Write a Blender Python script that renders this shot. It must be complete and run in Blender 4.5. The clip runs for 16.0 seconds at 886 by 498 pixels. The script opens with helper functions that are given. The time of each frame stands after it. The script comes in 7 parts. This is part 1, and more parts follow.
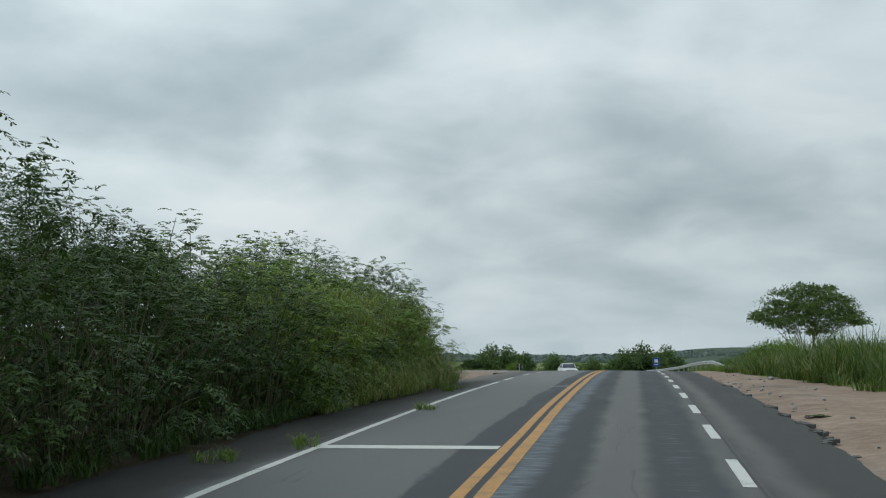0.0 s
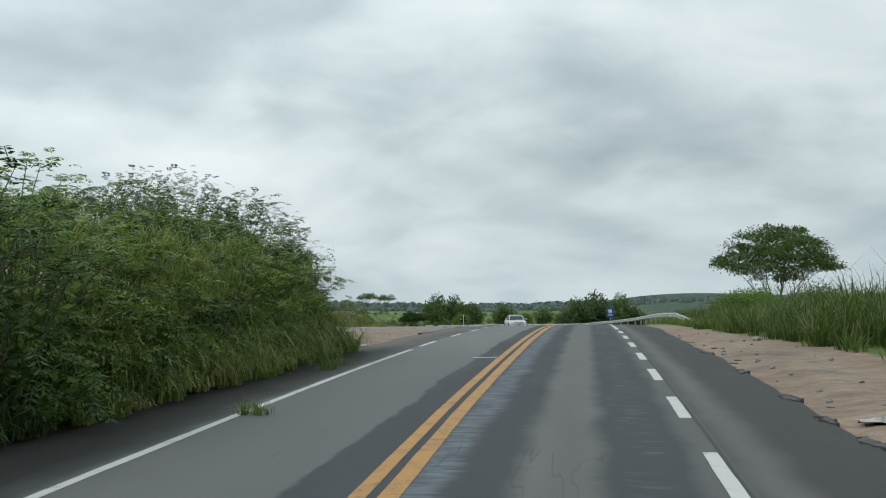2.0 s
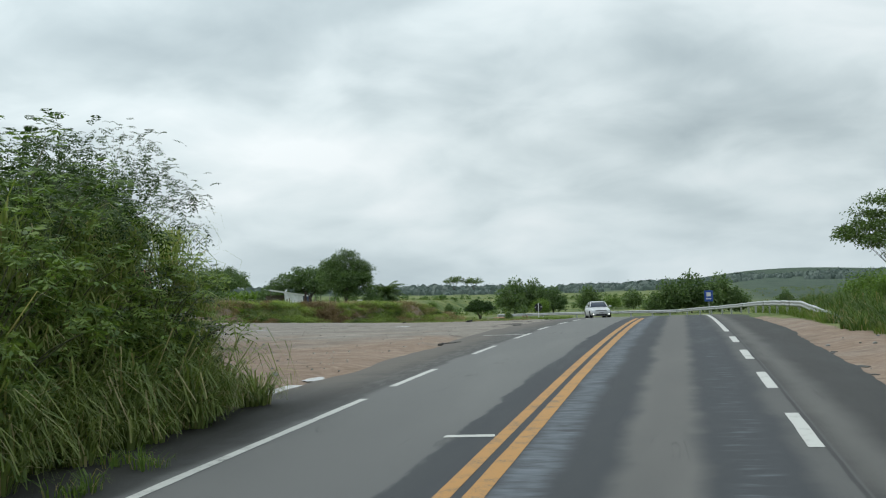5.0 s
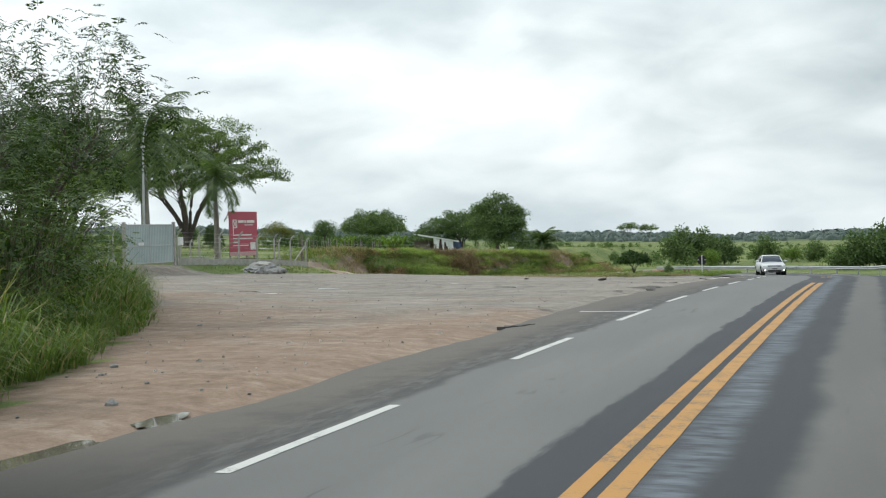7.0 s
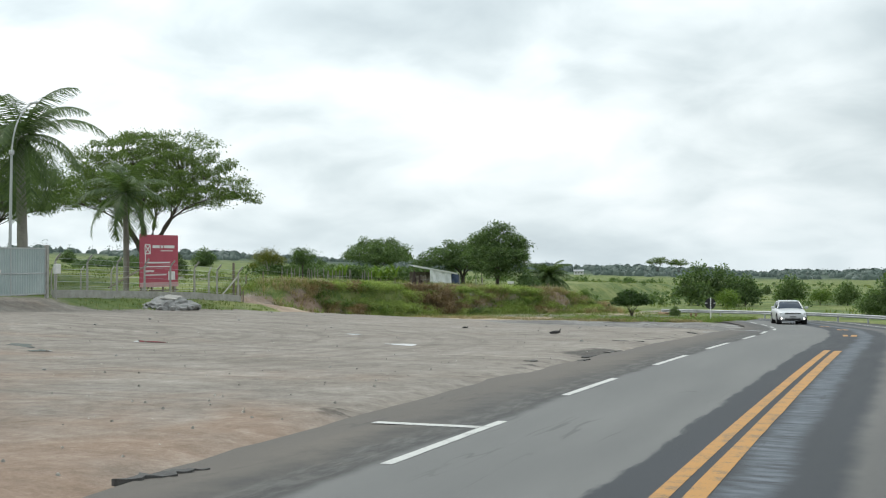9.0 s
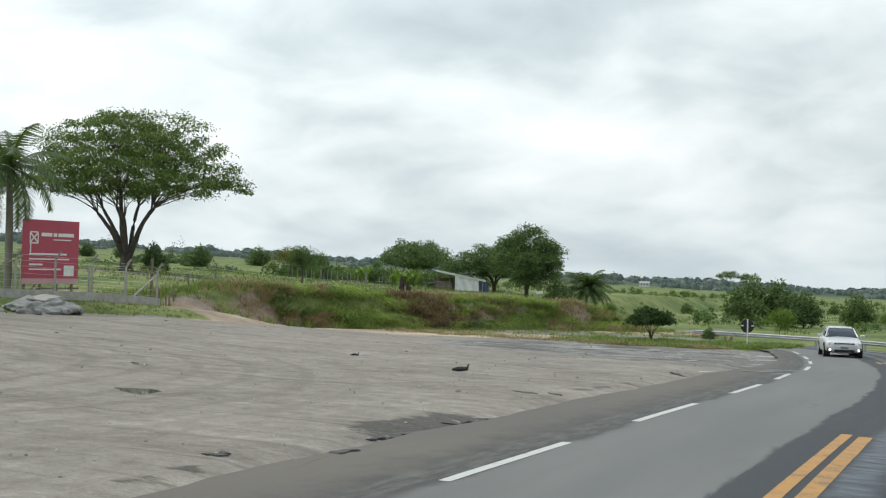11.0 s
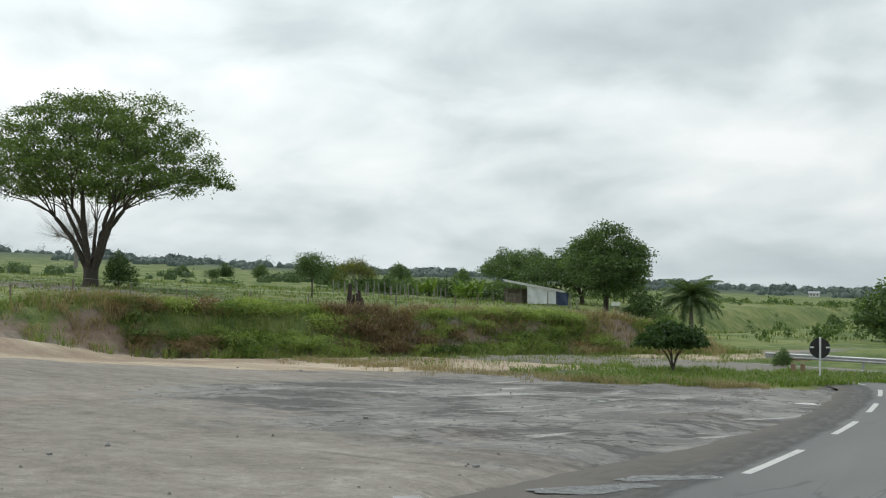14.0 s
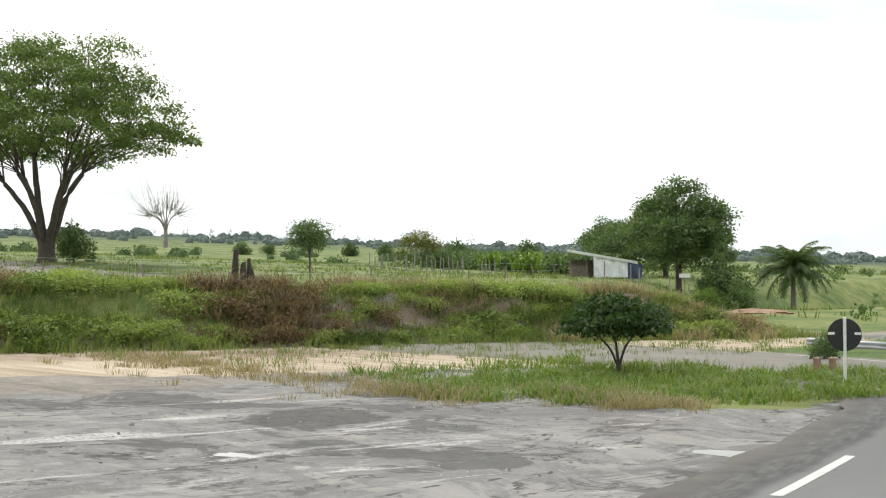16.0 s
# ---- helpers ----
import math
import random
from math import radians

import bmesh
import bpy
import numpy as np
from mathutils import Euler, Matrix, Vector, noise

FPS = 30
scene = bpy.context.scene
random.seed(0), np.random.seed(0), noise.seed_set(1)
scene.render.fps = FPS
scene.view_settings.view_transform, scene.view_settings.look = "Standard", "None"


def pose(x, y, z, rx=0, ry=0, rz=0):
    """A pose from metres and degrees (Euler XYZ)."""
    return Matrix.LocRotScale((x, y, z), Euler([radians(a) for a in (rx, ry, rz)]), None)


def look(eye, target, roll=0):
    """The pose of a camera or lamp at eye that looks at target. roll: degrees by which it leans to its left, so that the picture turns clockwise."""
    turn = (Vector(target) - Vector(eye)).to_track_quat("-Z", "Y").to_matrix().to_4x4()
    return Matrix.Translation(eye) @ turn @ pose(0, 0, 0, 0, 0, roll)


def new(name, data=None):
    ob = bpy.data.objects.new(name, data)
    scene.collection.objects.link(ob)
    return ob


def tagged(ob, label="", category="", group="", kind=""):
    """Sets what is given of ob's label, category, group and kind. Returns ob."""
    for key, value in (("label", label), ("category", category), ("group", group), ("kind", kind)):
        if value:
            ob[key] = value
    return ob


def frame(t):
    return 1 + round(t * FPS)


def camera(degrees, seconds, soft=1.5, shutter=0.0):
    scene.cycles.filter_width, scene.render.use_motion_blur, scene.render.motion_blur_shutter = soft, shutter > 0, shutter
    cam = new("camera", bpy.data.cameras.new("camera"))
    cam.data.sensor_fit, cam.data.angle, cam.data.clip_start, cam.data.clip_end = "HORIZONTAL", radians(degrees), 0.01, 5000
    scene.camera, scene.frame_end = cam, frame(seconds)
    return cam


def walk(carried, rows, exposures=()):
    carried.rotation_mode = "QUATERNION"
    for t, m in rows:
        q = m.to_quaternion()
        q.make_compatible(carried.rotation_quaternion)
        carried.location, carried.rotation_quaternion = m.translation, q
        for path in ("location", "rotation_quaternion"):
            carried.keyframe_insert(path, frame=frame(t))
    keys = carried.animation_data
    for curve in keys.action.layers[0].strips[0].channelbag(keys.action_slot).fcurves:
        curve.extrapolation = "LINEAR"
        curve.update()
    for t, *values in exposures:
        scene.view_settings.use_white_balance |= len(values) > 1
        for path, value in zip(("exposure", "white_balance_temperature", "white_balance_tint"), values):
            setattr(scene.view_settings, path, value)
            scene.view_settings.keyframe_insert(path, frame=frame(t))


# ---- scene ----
cam = camera(40.9, 16.0, soft=1.15)
PATH = [
    (0, (1.904, -11.243, 1.791), (1.588, -9.275, 1.953), -0.1),
    (0.5, (1.895, -8.288, 1.847), (1.651, -6.31, 2.005), 0.1),
    (1, (1.915, -5.544, 1.883), (1.662, -3.563, 1.996), -1.0),
    (1.5, (1.9, -3.119, 1.941), (1.6, -1.143, 2.022), -0.9),
    (2, (1.957, -0.657, 2.026), (1.717, 1.327, 2.102), -0.8),
    (2.5, (1.922, 1.823, 2.081), (1.686, 3.808, 2.139), -0.4),
    (3, (1.891, 4.19, 2.154), (1.629, 6.172, 2.213), -0.1),
    (3.5, (1.953, 7.098, 2.186), (1.592, 9.064, 2.228), -1.1),
    (4, (1.988, 9.658, 2.25), (1.651, 11.629, 2.301), -0.6),
    (4.5, (1.972, 12.37, 2.299), (1.637, 14.341, 2.356), -1.7),
    (7, (1.824, 27.55, 2.384), (1.145, 29.431, 2.35), -1.4),
    (7.5, (1.834, 30.864, 2.442), (1.198, 32.76, 2.424), 0.0),
    (8, (1.829, 34.103, 2.466), (1.155, 35.986, 2.47), 0.2),
    (8.2, (1.851, 35.503, 2.485), (1.158, 37.379, 2.507), 0.4),
    (10.3, (1.665, 50.635, 2.401), (0.901, 52.483, 2.402), -0.5),
    (10.5, (1.673, 52.146, 2.388), (0.894, 53.988, 2.387), 0.2),
    (11, (1.688, 55.961, 2.368), (0.845, 57.775, 2.394), 1.7),
    (11.5, (1.645, 59.93, 2.267), (0.725, 61.705, 2.303), 1.0),
    (12, (1.601, 64.064, 2.195), (0.609, 65.8, 2.235), 1.4),
    (12.5, (1.624, 68.167, 2.189), (0.591, 69.876, 2.31), 0.5),
    (13, (1.616, 72.313, 2.16), (0.564, 74.012, 2.246), 0.8),
    (13.5, (1.593, 76.347, 1.98), (0.472, 78.003, 2.027), 0.9),
    (14, (1.474, 80.646, 1.85), (0.378, 82.318, 1.898), 0.5),
    (14.5, (1.059, 85.045, 1.739), (-0.165, 86.627, 1.756), 0.7),
    (15, (0.643, 89.619, 1.586), (-0.591, 91.193, 1.611), 1.2),
    (15.5, (0.272, 94.182, 1.413), (-0.98, 95.741, 1.399), -0.3),
    (16, (-0.219, 98.785, 1.219), (-1.52, 100.304, 1.231), -0.4),
]
walk(cam, [(t, look(eye, target, roll)) for t, eye, target, roll in PATH],
     exposures=[(0, -0.12, 6050, 4), (1.5, 0.0, 6100, 4), (2.5, 0.12, 6150, 5), (4.5, 0.15, 6150, 5), (7.0, 0.46, 6350, 8), (8.0, 0.53, 6330, 8), (10.5, 0.38, 6350, 8), (12.5, 0.15, 6300, 7), (13.5, -0.04, 6250, 7), (14.0, 0.18, 6400, 8), (14.5, 0.46, 6600, 9), (15.0, 0.72, 6680, 11), (16.0, 0.88, 6720, 12)])

# ---------------------------------------------------------------- sky and sun
SUN_AZ, SUN_EL = radians(-55), radians(52)


def node(nt, kind, **values):
    n = nt.nodes.new(kind)
    for key, value in values.items():
        n.inputs[key.replace("_", " ")].default_value = value
    return n


def ramp(nt, fac, stops):
    n = nt.nodes.new("ShaderNodeValToRGB")
    while len(n.color_ramp.elements) < len(stops):
        n.color_ramp.elements.new(0.5)
    for el, (pos, col) in zip(n.color_ramp.elements, stops):
        el.position, el.color = pos, (*col, 1)
    nt.links.new(fac, n.inputs["Fac"])
    return n.outputs["Color"]


def math_node(nt, op, a, b=None, clamp=False):
    n = nt.nodes.new("ShaderNodeMath")
    n.operation, n.use_clamp = op, clamp
    for socket, v in zip(n.inputs, (a, b)):
        if v is None:
            continue
        if isinstance(v, (int, float)):
            socket.default_value = v
        else:
            nt.links.new(v, socket)
    return n.outputs[0]


def mix(nt, fac, a, b, blend="MIX"):
    n = nt.nodes.new("ShaderNodeMix")
    n.data_type, n.blend_type = "RGBA", blend
    for name, v in (("Factor", fac), ("A", a), ("B", b)):
        socket = [s for s in n.inputs if s.name == name and (s.type == "VALUE" if name == "Factor" else s.type == "RGBA")][0]
        if isinstance(v, (int, float)):
            socket.default_value = v
        elif isinstance(v, tuple):
            socket.default_value = (*v, 1)
        else:
            nt.links.new(v, socket)
    return [s for s in n.outputs if s.type == "RGBA"][0]


def noise_tex(nt, vector, scale, detail=4, rough=0.55, distort=0.0):
    n = nt.nodes.new("ShaderNodeTexNoise")
    n.inputs["Scale"].default_value, n.inputs["Detail"].default_value = scale, detail
    n.inputs["Roughness"].default_value, n.inputs["Distortion"].default_value = rough, distort
    if vector is not None:
        nt.links.new(vector, n.inputs["Vector"])
    return n.outputs["Fac"]


def mapped(nt, vector, scale=(1, 1, 1), loc=(0, 0, 0), rot=(0, 0, 0)):
    n = nt.nodes.new("ShaderNodeMapping")
    n.inputs["Scale"].default_value, n.inputs["Location"].default_value, n.inputs["Rotation"].default_value = scale, loc, rot
    nt.links.new(vector, n.inputs["Vector"])
    return n.outputs["Vector"]


def make_world():
    world = bpy.data.worlds.new("overcast_sky")
    scene.world = world
    world.use_nodes = True
    nt = world.node_tree
    nt.nodes.clear()
    sky = nt.nodes.new("ShaderNodeTexSky")
    sky.sky_type, sky.sun_disc = "NISHITA", False
    sky.sun_elevation, sky.sun_rotation = SUN_EL, SUN_AZ
    sky.dust_density = 3.0
    tc = nt.nodes.new("ShaderNodeTexCoord")
    sep = nt.nodes.new("ShaderNodeSeparateXYZ")
    nt.links.new(tc.outputs["Generated"], sep.inputs[0])
    up = math_node(nt, "MAXIMUM", sep.outputs["Z"], 0.0)
    # the directions laid out on a flat cloud base, so that the clouds close up towards the horizon
    rise = math_node(nt, "ADD", up, 0.34)
    flat = nt.nodes.new("ShaderNodeCombineXYZ")
    nt.links.new(math_node(nt, "DIVIDE", sep.outputs["X"], rise), flat.inputs[0])
    nt.links.new(math_node(nt, "DIVIDE", sep.outputs["Y"], rise), flat.inputs[1])
    big = noise_tex(nt, mapped(nt, flat.outputs[0], loc=(3.1, 1.7, 0.3), rot=(0, 0, 0.5)), 1.5, 3, 0.5, 0.3)
    fine = noise_tex(nt, mapped(nt, flat.outputs[0], loc=(0.4, 7.2, 0), rot=(0, 0, 0.5)), 4.2, 5, 0.5, 0.3)
    cloud = math_node(nt, "ADD", math_node(nt, "MULTIPLY", big, 0.66), math_node(nt, "MULTIPLY", fine, 0.34))
    tone = ramp(nt, cloud, [(0.33, (0.44, 0.50, 0.525)), (0.44, (0.60, 0.66, 0.675)), (0.53, (0.79, 0.84, 0.845)), (0.64, (0.98, 0.99, 0.985))])
    toward = nt.nodes.new("ShaderNodeVectorMath")
    toward.operation = "DOT_PRODUCT"
    toward.inputs[1].default_value = (-0.673, 0.606, 0.423)
    nt.links.new(tc.outputs["Generated"], toward.inputs[0])
    glow = math_node(nt, "POWER", math_node(nt, "MAXIMUM", toward.outputs["Value"], 0.0), 5.0)
    # an overcast sky is brighter overhead than low down
    gain = math_node(nt, "ADD", 0.73, math_node(nt, "ADD", math_node(nt, "MULTIPLY", glow, 0.25), math_node(nt, "MULTIPLY", up, 0.62)))
    tone = mix(nt, 1.0, tone, gain, "MULTIPLY")
    # pale band low over the horizon, under the cloud base
    band = math_node(nt, "SUBTRACT", 1.0, math_node(nt, "MULTIPLY", up, 9.0), True)
    tone = mix(nt, math_node(nt, "MULTIPLY", band, 0.40), tone, (0.66, 0.735, 0.77))
    back = nt.nodes.new("ShaderNodeBackground")
    blue = nt.nodes.new("ShaderNodeBackground")
    nt.links.new(sky.outputs[0], blue.inputs["Color"])
    blue.inputs["Strength"].default_value = 0.05
    nt.links.new(tone, back.inputs["Color"])
    back.inputs["Strength"].default_value = 1.0
    add = nt.nodes.new("ShaderNodeMixShader")
    add.inputs[0].default_value = 0.92
    nt.links.new(blue.outputs[0], add.inputs[1])
    nt.links.new(back.outputs[0], add.inputs[2])
    out = nt.nodes.new("ShaderNodeOutputWorld")
    nt.links.new(add.outputs[0], out.inputs["Surface"])


make_world()
sun_data = bpy.data.lights.new("sun", "SUN")
sun_data.energy, sun_data.angle, sun_data.color = 1.2, radians(25), (1.0, 0.96, 0.9)
sun = new("sun", sun_data)
sun.matrix_world = look((-60, 40, 80), (0, 40, 0))

# ---------------------------------------------------------------- materials


class Surface:
    """A node material with a position vector, a principled shader and helpers."""

    def __init__(self, name, roughness=0.8, metallic=0.0, coords="Object"):
        self.mat = bpy.data.materials.new(name)
        self.mat.use_nodes = True
        self.nt = self.mat.node_tree
        self.bsdf = self.nt.nodes["Principled BSDF"]
        self.bsdf.inputs["Roughness"].default_value = roughness
        self.bsdf.inputs["Metallic"].default_value = metallic
        self.tc = self.nt.nodes.new("ShaderNodeTexCoord")
        self.pos = self.tc.outputs[coords]

    def noise(self, scale, detail=4, rough=0.55, distort=0.0, vector=None):
        return noise_tex(self.nt, vector or self.pos, scale, detail, rough, distort)

    def ramp(self, fac, *stops):
        return ramp(self.nt, fac, stops)

    def mix(self, fac, a, b, blend="MIX"):
        return mix(self.nt, fac, a, b, blend)

    def math(self, op, a, b=None, clamp=False):
        return math_node(self.nt, op, a, b, clamp)

    def step(self, value, low, high):
        n = self.nt.nodes.new("ShaderNodeMapRange")
        n.interpolation_type = "SMOOTHSTEP"
        n.inputs["From Min"].default_value, n.inputs["From Max"].default_value = low, high
        self.nt.links.new(value, n.inputs["Value"])
        return n.outputs[0]

    def attribute(self, name):
        n = self.nt.nodes.new("ShaderNodeAttribute")
        n.attribute_name = name
        return n.outputs["Fac"]

    def colour(self, socket):
        self.nt.links.new(socket, self.bsdf.inputs["Base Color"])

    def rough(self, socket):
        self.nt.links.new(socket, self.bsdf.inputs["Roughness"])

    def bump(self, height, strength=0.4, distance=0.02):
        n = self.nt.nodes.new("ShaderNodeBump")
        n.inputs["Strength"].default_value, n.inputs["Distance"].default_value = strength, distance
        self.nt.links.new(height, n.inputs["Height"])
        self.nt.links.new(n.outputs[0], self.bsdf.inputs["Normal"])


def plain(name, light, dark, scale=8.0, roughness=0.7, metallic=0.0, bump=0.2, fine=60.0):
    s = Surface(name, roughness, metallic)
    f = s.math("ADD", s.math("MULTIPLY", s.noise(scale), 0.6), s.math("MULTIPLY", s.noise(fine), 0.4))
    s.colour(s.ramp(f, (0.3, dark), (0.7, light)))
    s.bump(s.noise(fine), bump, 0.01)
    return s.mat


def leafy(name, light, dark, dry=None, gloss=0.5, see=0.42):
    """Foliage: colour differs from plant to plant and from leaf to leaf, with some light passing through."""
    s = Surface(name, gloss)
    nt = s.nt
    geo = nt.nodes.new("ShaderNodeNewGeometry")
    info = nt.nodes.new("ShaderNodeObjectInfo")
    patch = s.noise(0.9, 2)
    f = s.math("ADD", s.math("MULTIPLY", geo.outputs["Random Per Island"], 0.5), s.math("MULTIPLY", patch, 0.5))
    f = s.math("ADD", f, s.math("MULTIPLY", s.math("SUBTRACT", info.outputs["Random"], 0.5), 0.25), True)
    col = s.ramp(f, (0.15, dark), (0.85, light))
    if dry:
        col = s.mix(s.step(geo.outputs["Random Per Island"], 0.86, 0.93), col, dry)
    s.colour(col)
    s.bsdf.inputs["Specular IOR Level"].default_value = 0.25
    thin = nt.nodes.new("ShaderNodeBsdfTranslucent")
    nt.links.new(mix(nt, 1.0, col, (0.9, 1.0, 0.5), "MULTIPLY"), thin.inputs["Color"])
    both = nt.nodes.new("ShaderNodeMixShader")
    both.inputs[0].default_value = see
    nt.links.new(s.bsdf.outputs[0], both.inputs[1])
    nt.links.new(thin.outputs[0], both.inputs[2])
    nt.links.new(both.outputs[0], nt.nodes["Material Output"].inputs["Surface"])
    return s.mat


def ground_material():
    s = Surface("soil_and_grass", 0.9)
    s.bsdf.inputs["Specular IOR Level"].default_value = 0.12
    nt = s.nt
    grass, red, grey, sand, dark_soil, tar, lime, woods = (s.attribute(n) for n in ("grass", "red", "grey", "sand", "dark_soil", "tar", "lime", "woods"))
    n1, n2, n3 = s.noise(0.12, 5), s.noise(1.1, 5, 0.6), s.noise(14.0, 5, 0.65)
    grit = s.noise(38.0, 3, 0.7)
    patch = s.noise(0.33, 6, 0.62, 0.4)
    blot = s.noise(0.55, 6, 0.66, 0.6, mapped(nt, s.pos, (0.8, 1.2, 1), (3, 8, 0), (0, 0, 0.35)))
    tracks = s.noise(1.0, 6, 0.62, 0.35, mapped(nt, s.pos, (0.10, 1.5, 0.3), rot=(0, 0, -0.42)))
    ruts = s.noise(1.0, 5, 0.6, 0.25, mapped(nt, s.pos, (0.07, 2.4, 0.3), (5, 2, 0), rot=(0, 0, -0.75)))
    mottle = s.noise(2.6, 7, 0.68, 0.3)
    speck = s.math("ADD", s.math("MULTIPLY", n3, 0.5), s.math("MULTIPLY", grit, 0.5))
    soil = s.ramp(s.math("ADD", s.math("ADD", s.math("MULTIPLY", patch, 0.25), s.math("ADD", s.math("MULTIPLY", mottle, 0.35), s.math("MULTIPLY", ruts, 0.12))), s.math("MULTIPLY", speck, 0.28)), (0.38, (0.15, 0.113, 0.087)), (0.47, (0.228, 0.166, 0.125)), (0.53, (0.278, 0.208, 0.16)), (0.62, (0.375, 0.31, 0.255)))
    mixed = s.math("ADD", s.math("MULTIPLY", patch, 0.22), s.math("ADD", s.math("MULTIPLY", s.math("ADD", tracks, s.math("MULTIPLY", mottle, 2.0)), 0.15), s.math("MULTIPLY", speck, 0.33)))
    gravel = s.ramp(mixed, (0.40, (0.132, 0.118, 0.102)), (0.47, (0.21, 0.188, 0.164)), (0.53, (0.262, 0.237, 0.208)), (0.62, (0.38, 0.35, 0.31)))
    # damp streaks where wheels have turned
    gravel = s.mix(s.math("MULTIPLY", s.step(ruts, 0.57, 0.66), 0.5), gravel, (0.13, 0.115, 0.10))
    worn = s.ramp(s.math("ADD", s.math("MULTIPLY", mottle, 0.5), s.math("MULTIPLY", speck, 0.5)), (0.38, (0.145, 0.14, 0.135)), (0.62, (0.27, 0.262, 0.25)))
    old = s.math("ADD", s.math("MULTIPLY", blot, 0.55), s.math("MULTIPLY", patch, 0.45))
    worn = s.mix(s.math("MULTIPLY", s.math("SUBTRACT", 1.0, s.step(old, 0.455, 0.48)), 0.7), worn, (0.065, 0.062, 0.06))
    worn = s.mix(s.math("MULTIPLY", s.step(old, 0.54, 0.56), 0.5), worn, (0.33, 0.315, 0.29))
    vein = s.math("ABSOLUTE", s.math("SUBTRACT", s.noise(0.55, 5, 0.62, 0.6), 0.5))
    crack = s.math("MULTIPLY", s.math("SUBTRACT", 1.0, s.step(vein, 0.006, 0.014), True), s.step(n2, 0.52, 0.60))
    worn = s.mix(s.math("MULTIPLY", crack, 0.5), worn, (0.045, 0.043, 0.04))
    # broken edges of the old paving, drawn out along the way the wheels go
    seam = s.noise(1.0, 6, 0.6, 0.5, mapped(nt, mapped(nt, s.pos, rot=(0, 0, 0.12)), (0.62, 0.17, 1), (2, 9, 0)))
    lip = s.math("MULTIPLY", s.step(seam, 0.500, 0.508), s.math("SUBTRACT", 1.0, s.step(seam, 0.512, 0.535)))
    worn = s.mix(s.math("MULTIPLY", s.math("MULTIPLY", lip, s.step(mottle, 0.42, 0.56)), 0.9), worn, (0.05, 0.047, 0.044))
    worn = s.mix(s.math("MULTIPLY", s.math("MULTIPLY", s.step(seam, 0.56, 0.60), s.step(mottle, 0.36, 0.52)), 0.55), worn, (0.10, 0.096, 0.092))
    # lime-pale silt washed into thin streaks
    silt = s.noise(1.0, 6, 0.66, 0.7, mapped(nt, mapped(nt, s.pos, rot=(0, 0, 0.12)), (1.3, 0.2, 1), (7, 1, 0)))
    worn = s.mix(s.math("MULTIPLY", s.step(s.math("ADD", silt, s.math("MULTIPLY", lime, 0.11)), 0.60, 0.68), s.math("MULTIPLY", s.step(speck, 0.38, 0.56), 0.85)), worn, (0.50, 0.49, 0.465))
    gravel = s.mix(s.step(s.math("ADD", grey, s.math("MULTIPLY", s.math("SUBTRACT", blot, 0.5), 1.2)), 0.4, 0.6), gravel, worn)
    dune = s.ramp(s.math("ADD", s.math("MULTIPLY", tracks, 0.5), s.math("MULTIPLY", speck, 0.5)), (0.36, (0.24, 0.185, 0.13)), (0.5, (0.40, 0.325, 0.24)), (0.62, (0.56, 0.48, 0.38)))
    gravel = s.mix(s.step(s.math("ADD", sand, s.math("MULTIPLY", s.math("SUBTRACT", n2, 0.5), 1.1)), 0.38, 0.62), gravel, dune)
    hub = nt.nodes.new("ShaderNodeVectorMath")
    hub.operation = "DISTANCE"
    hub.inputs[1].default_value = (-25.0, 70.0, 0.0)
    nt.links.new(mapped(nt, s.pos, (1, 1, 0)), hub.inputs[0])
    turn = s.math("SINE", s.math("ADD", s.math("MULTIPLY", hub.outputs["Value"], 5.2), s.math("MULTIPLY", patch, 5.0)))
    arcs = s.math("MULTIPLY", s.step(turn, 0.45, 0.95), s.math("MULTIPLY", s.step(mottle, 0.44, 0.58), s.math("SUBTRACT", 1.0, s.step(hub.outputs["Value"], 14.0, 20.0))))
    gravel = s.mix(s.math("MULTIPLY", arcs, 0.5), gravel, (0.115, 0.10, 0.088))
    gravel = s.mix(s.math("MULTIPLY", s.step(s.math("ADD", tar, s.math("MULTIPLY", s.math("SUBTRACT", blot, 0.5), 2.0)), 0.45, 0.6), 0.8), gravel, s.ramp(speck, (0.4, (0.045, 0.042, 0.04)), (0.6, (0.10, 0.096, 0.09))))
    redness = s.math("ADD", red, s.math("MULTIPLY", s.math("SUBTRACT", s.noise(0.25, 5, 0.6), 0.5), 2.0), True)
    bare = s.mix(s.step(redness, 0.12, 0.95), gravel, soil)
    green = s.ramp(s.math("ADD", s.math("MULTIPLY", n1, 0.40), s.math("MULTIPLY", s.math("ADD", n2, n3), 0.30)), (0.40, (0.052, 0.088, 0.028)), (0.49, (0.118, 0.157, 0.05)), (0.57, (0.205, 0.218, 0.086)))
    edge = s.math("ADD", grass, s.math("MULTIPLY", s.math("SUBTRACT", n2, 0.5), 0.9))
    cover = s.step(edge, 0.38, 0.62)
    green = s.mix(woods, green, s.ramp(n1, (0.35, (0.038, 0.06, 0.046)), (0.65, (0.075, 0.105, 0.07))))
    col = s.mix(cover, bare, green)
    # darker brown ground tone in a strip beneath the verge shrubs
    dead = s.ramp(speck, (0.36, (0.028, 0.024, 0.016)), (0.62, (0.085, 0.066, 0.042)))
    col = s.mix(s.step(s.math("ADD", dark_soil, s.math("MULTIPLY", s.math("SUBTRACT", n2, 0.5), 0.8)), 0.4, 0.6), col, dead)
    s.colour(col)
    s.bump(s.math("ADD", s.math("MULTIPLY", speck, 0.5), s.math("ADD", s.math("MULTIPLY", blot, 0.6), s.math("MULTIPLY", s.math("ADD", mottle, ruts), 0.5))), 0.8, 0.06)
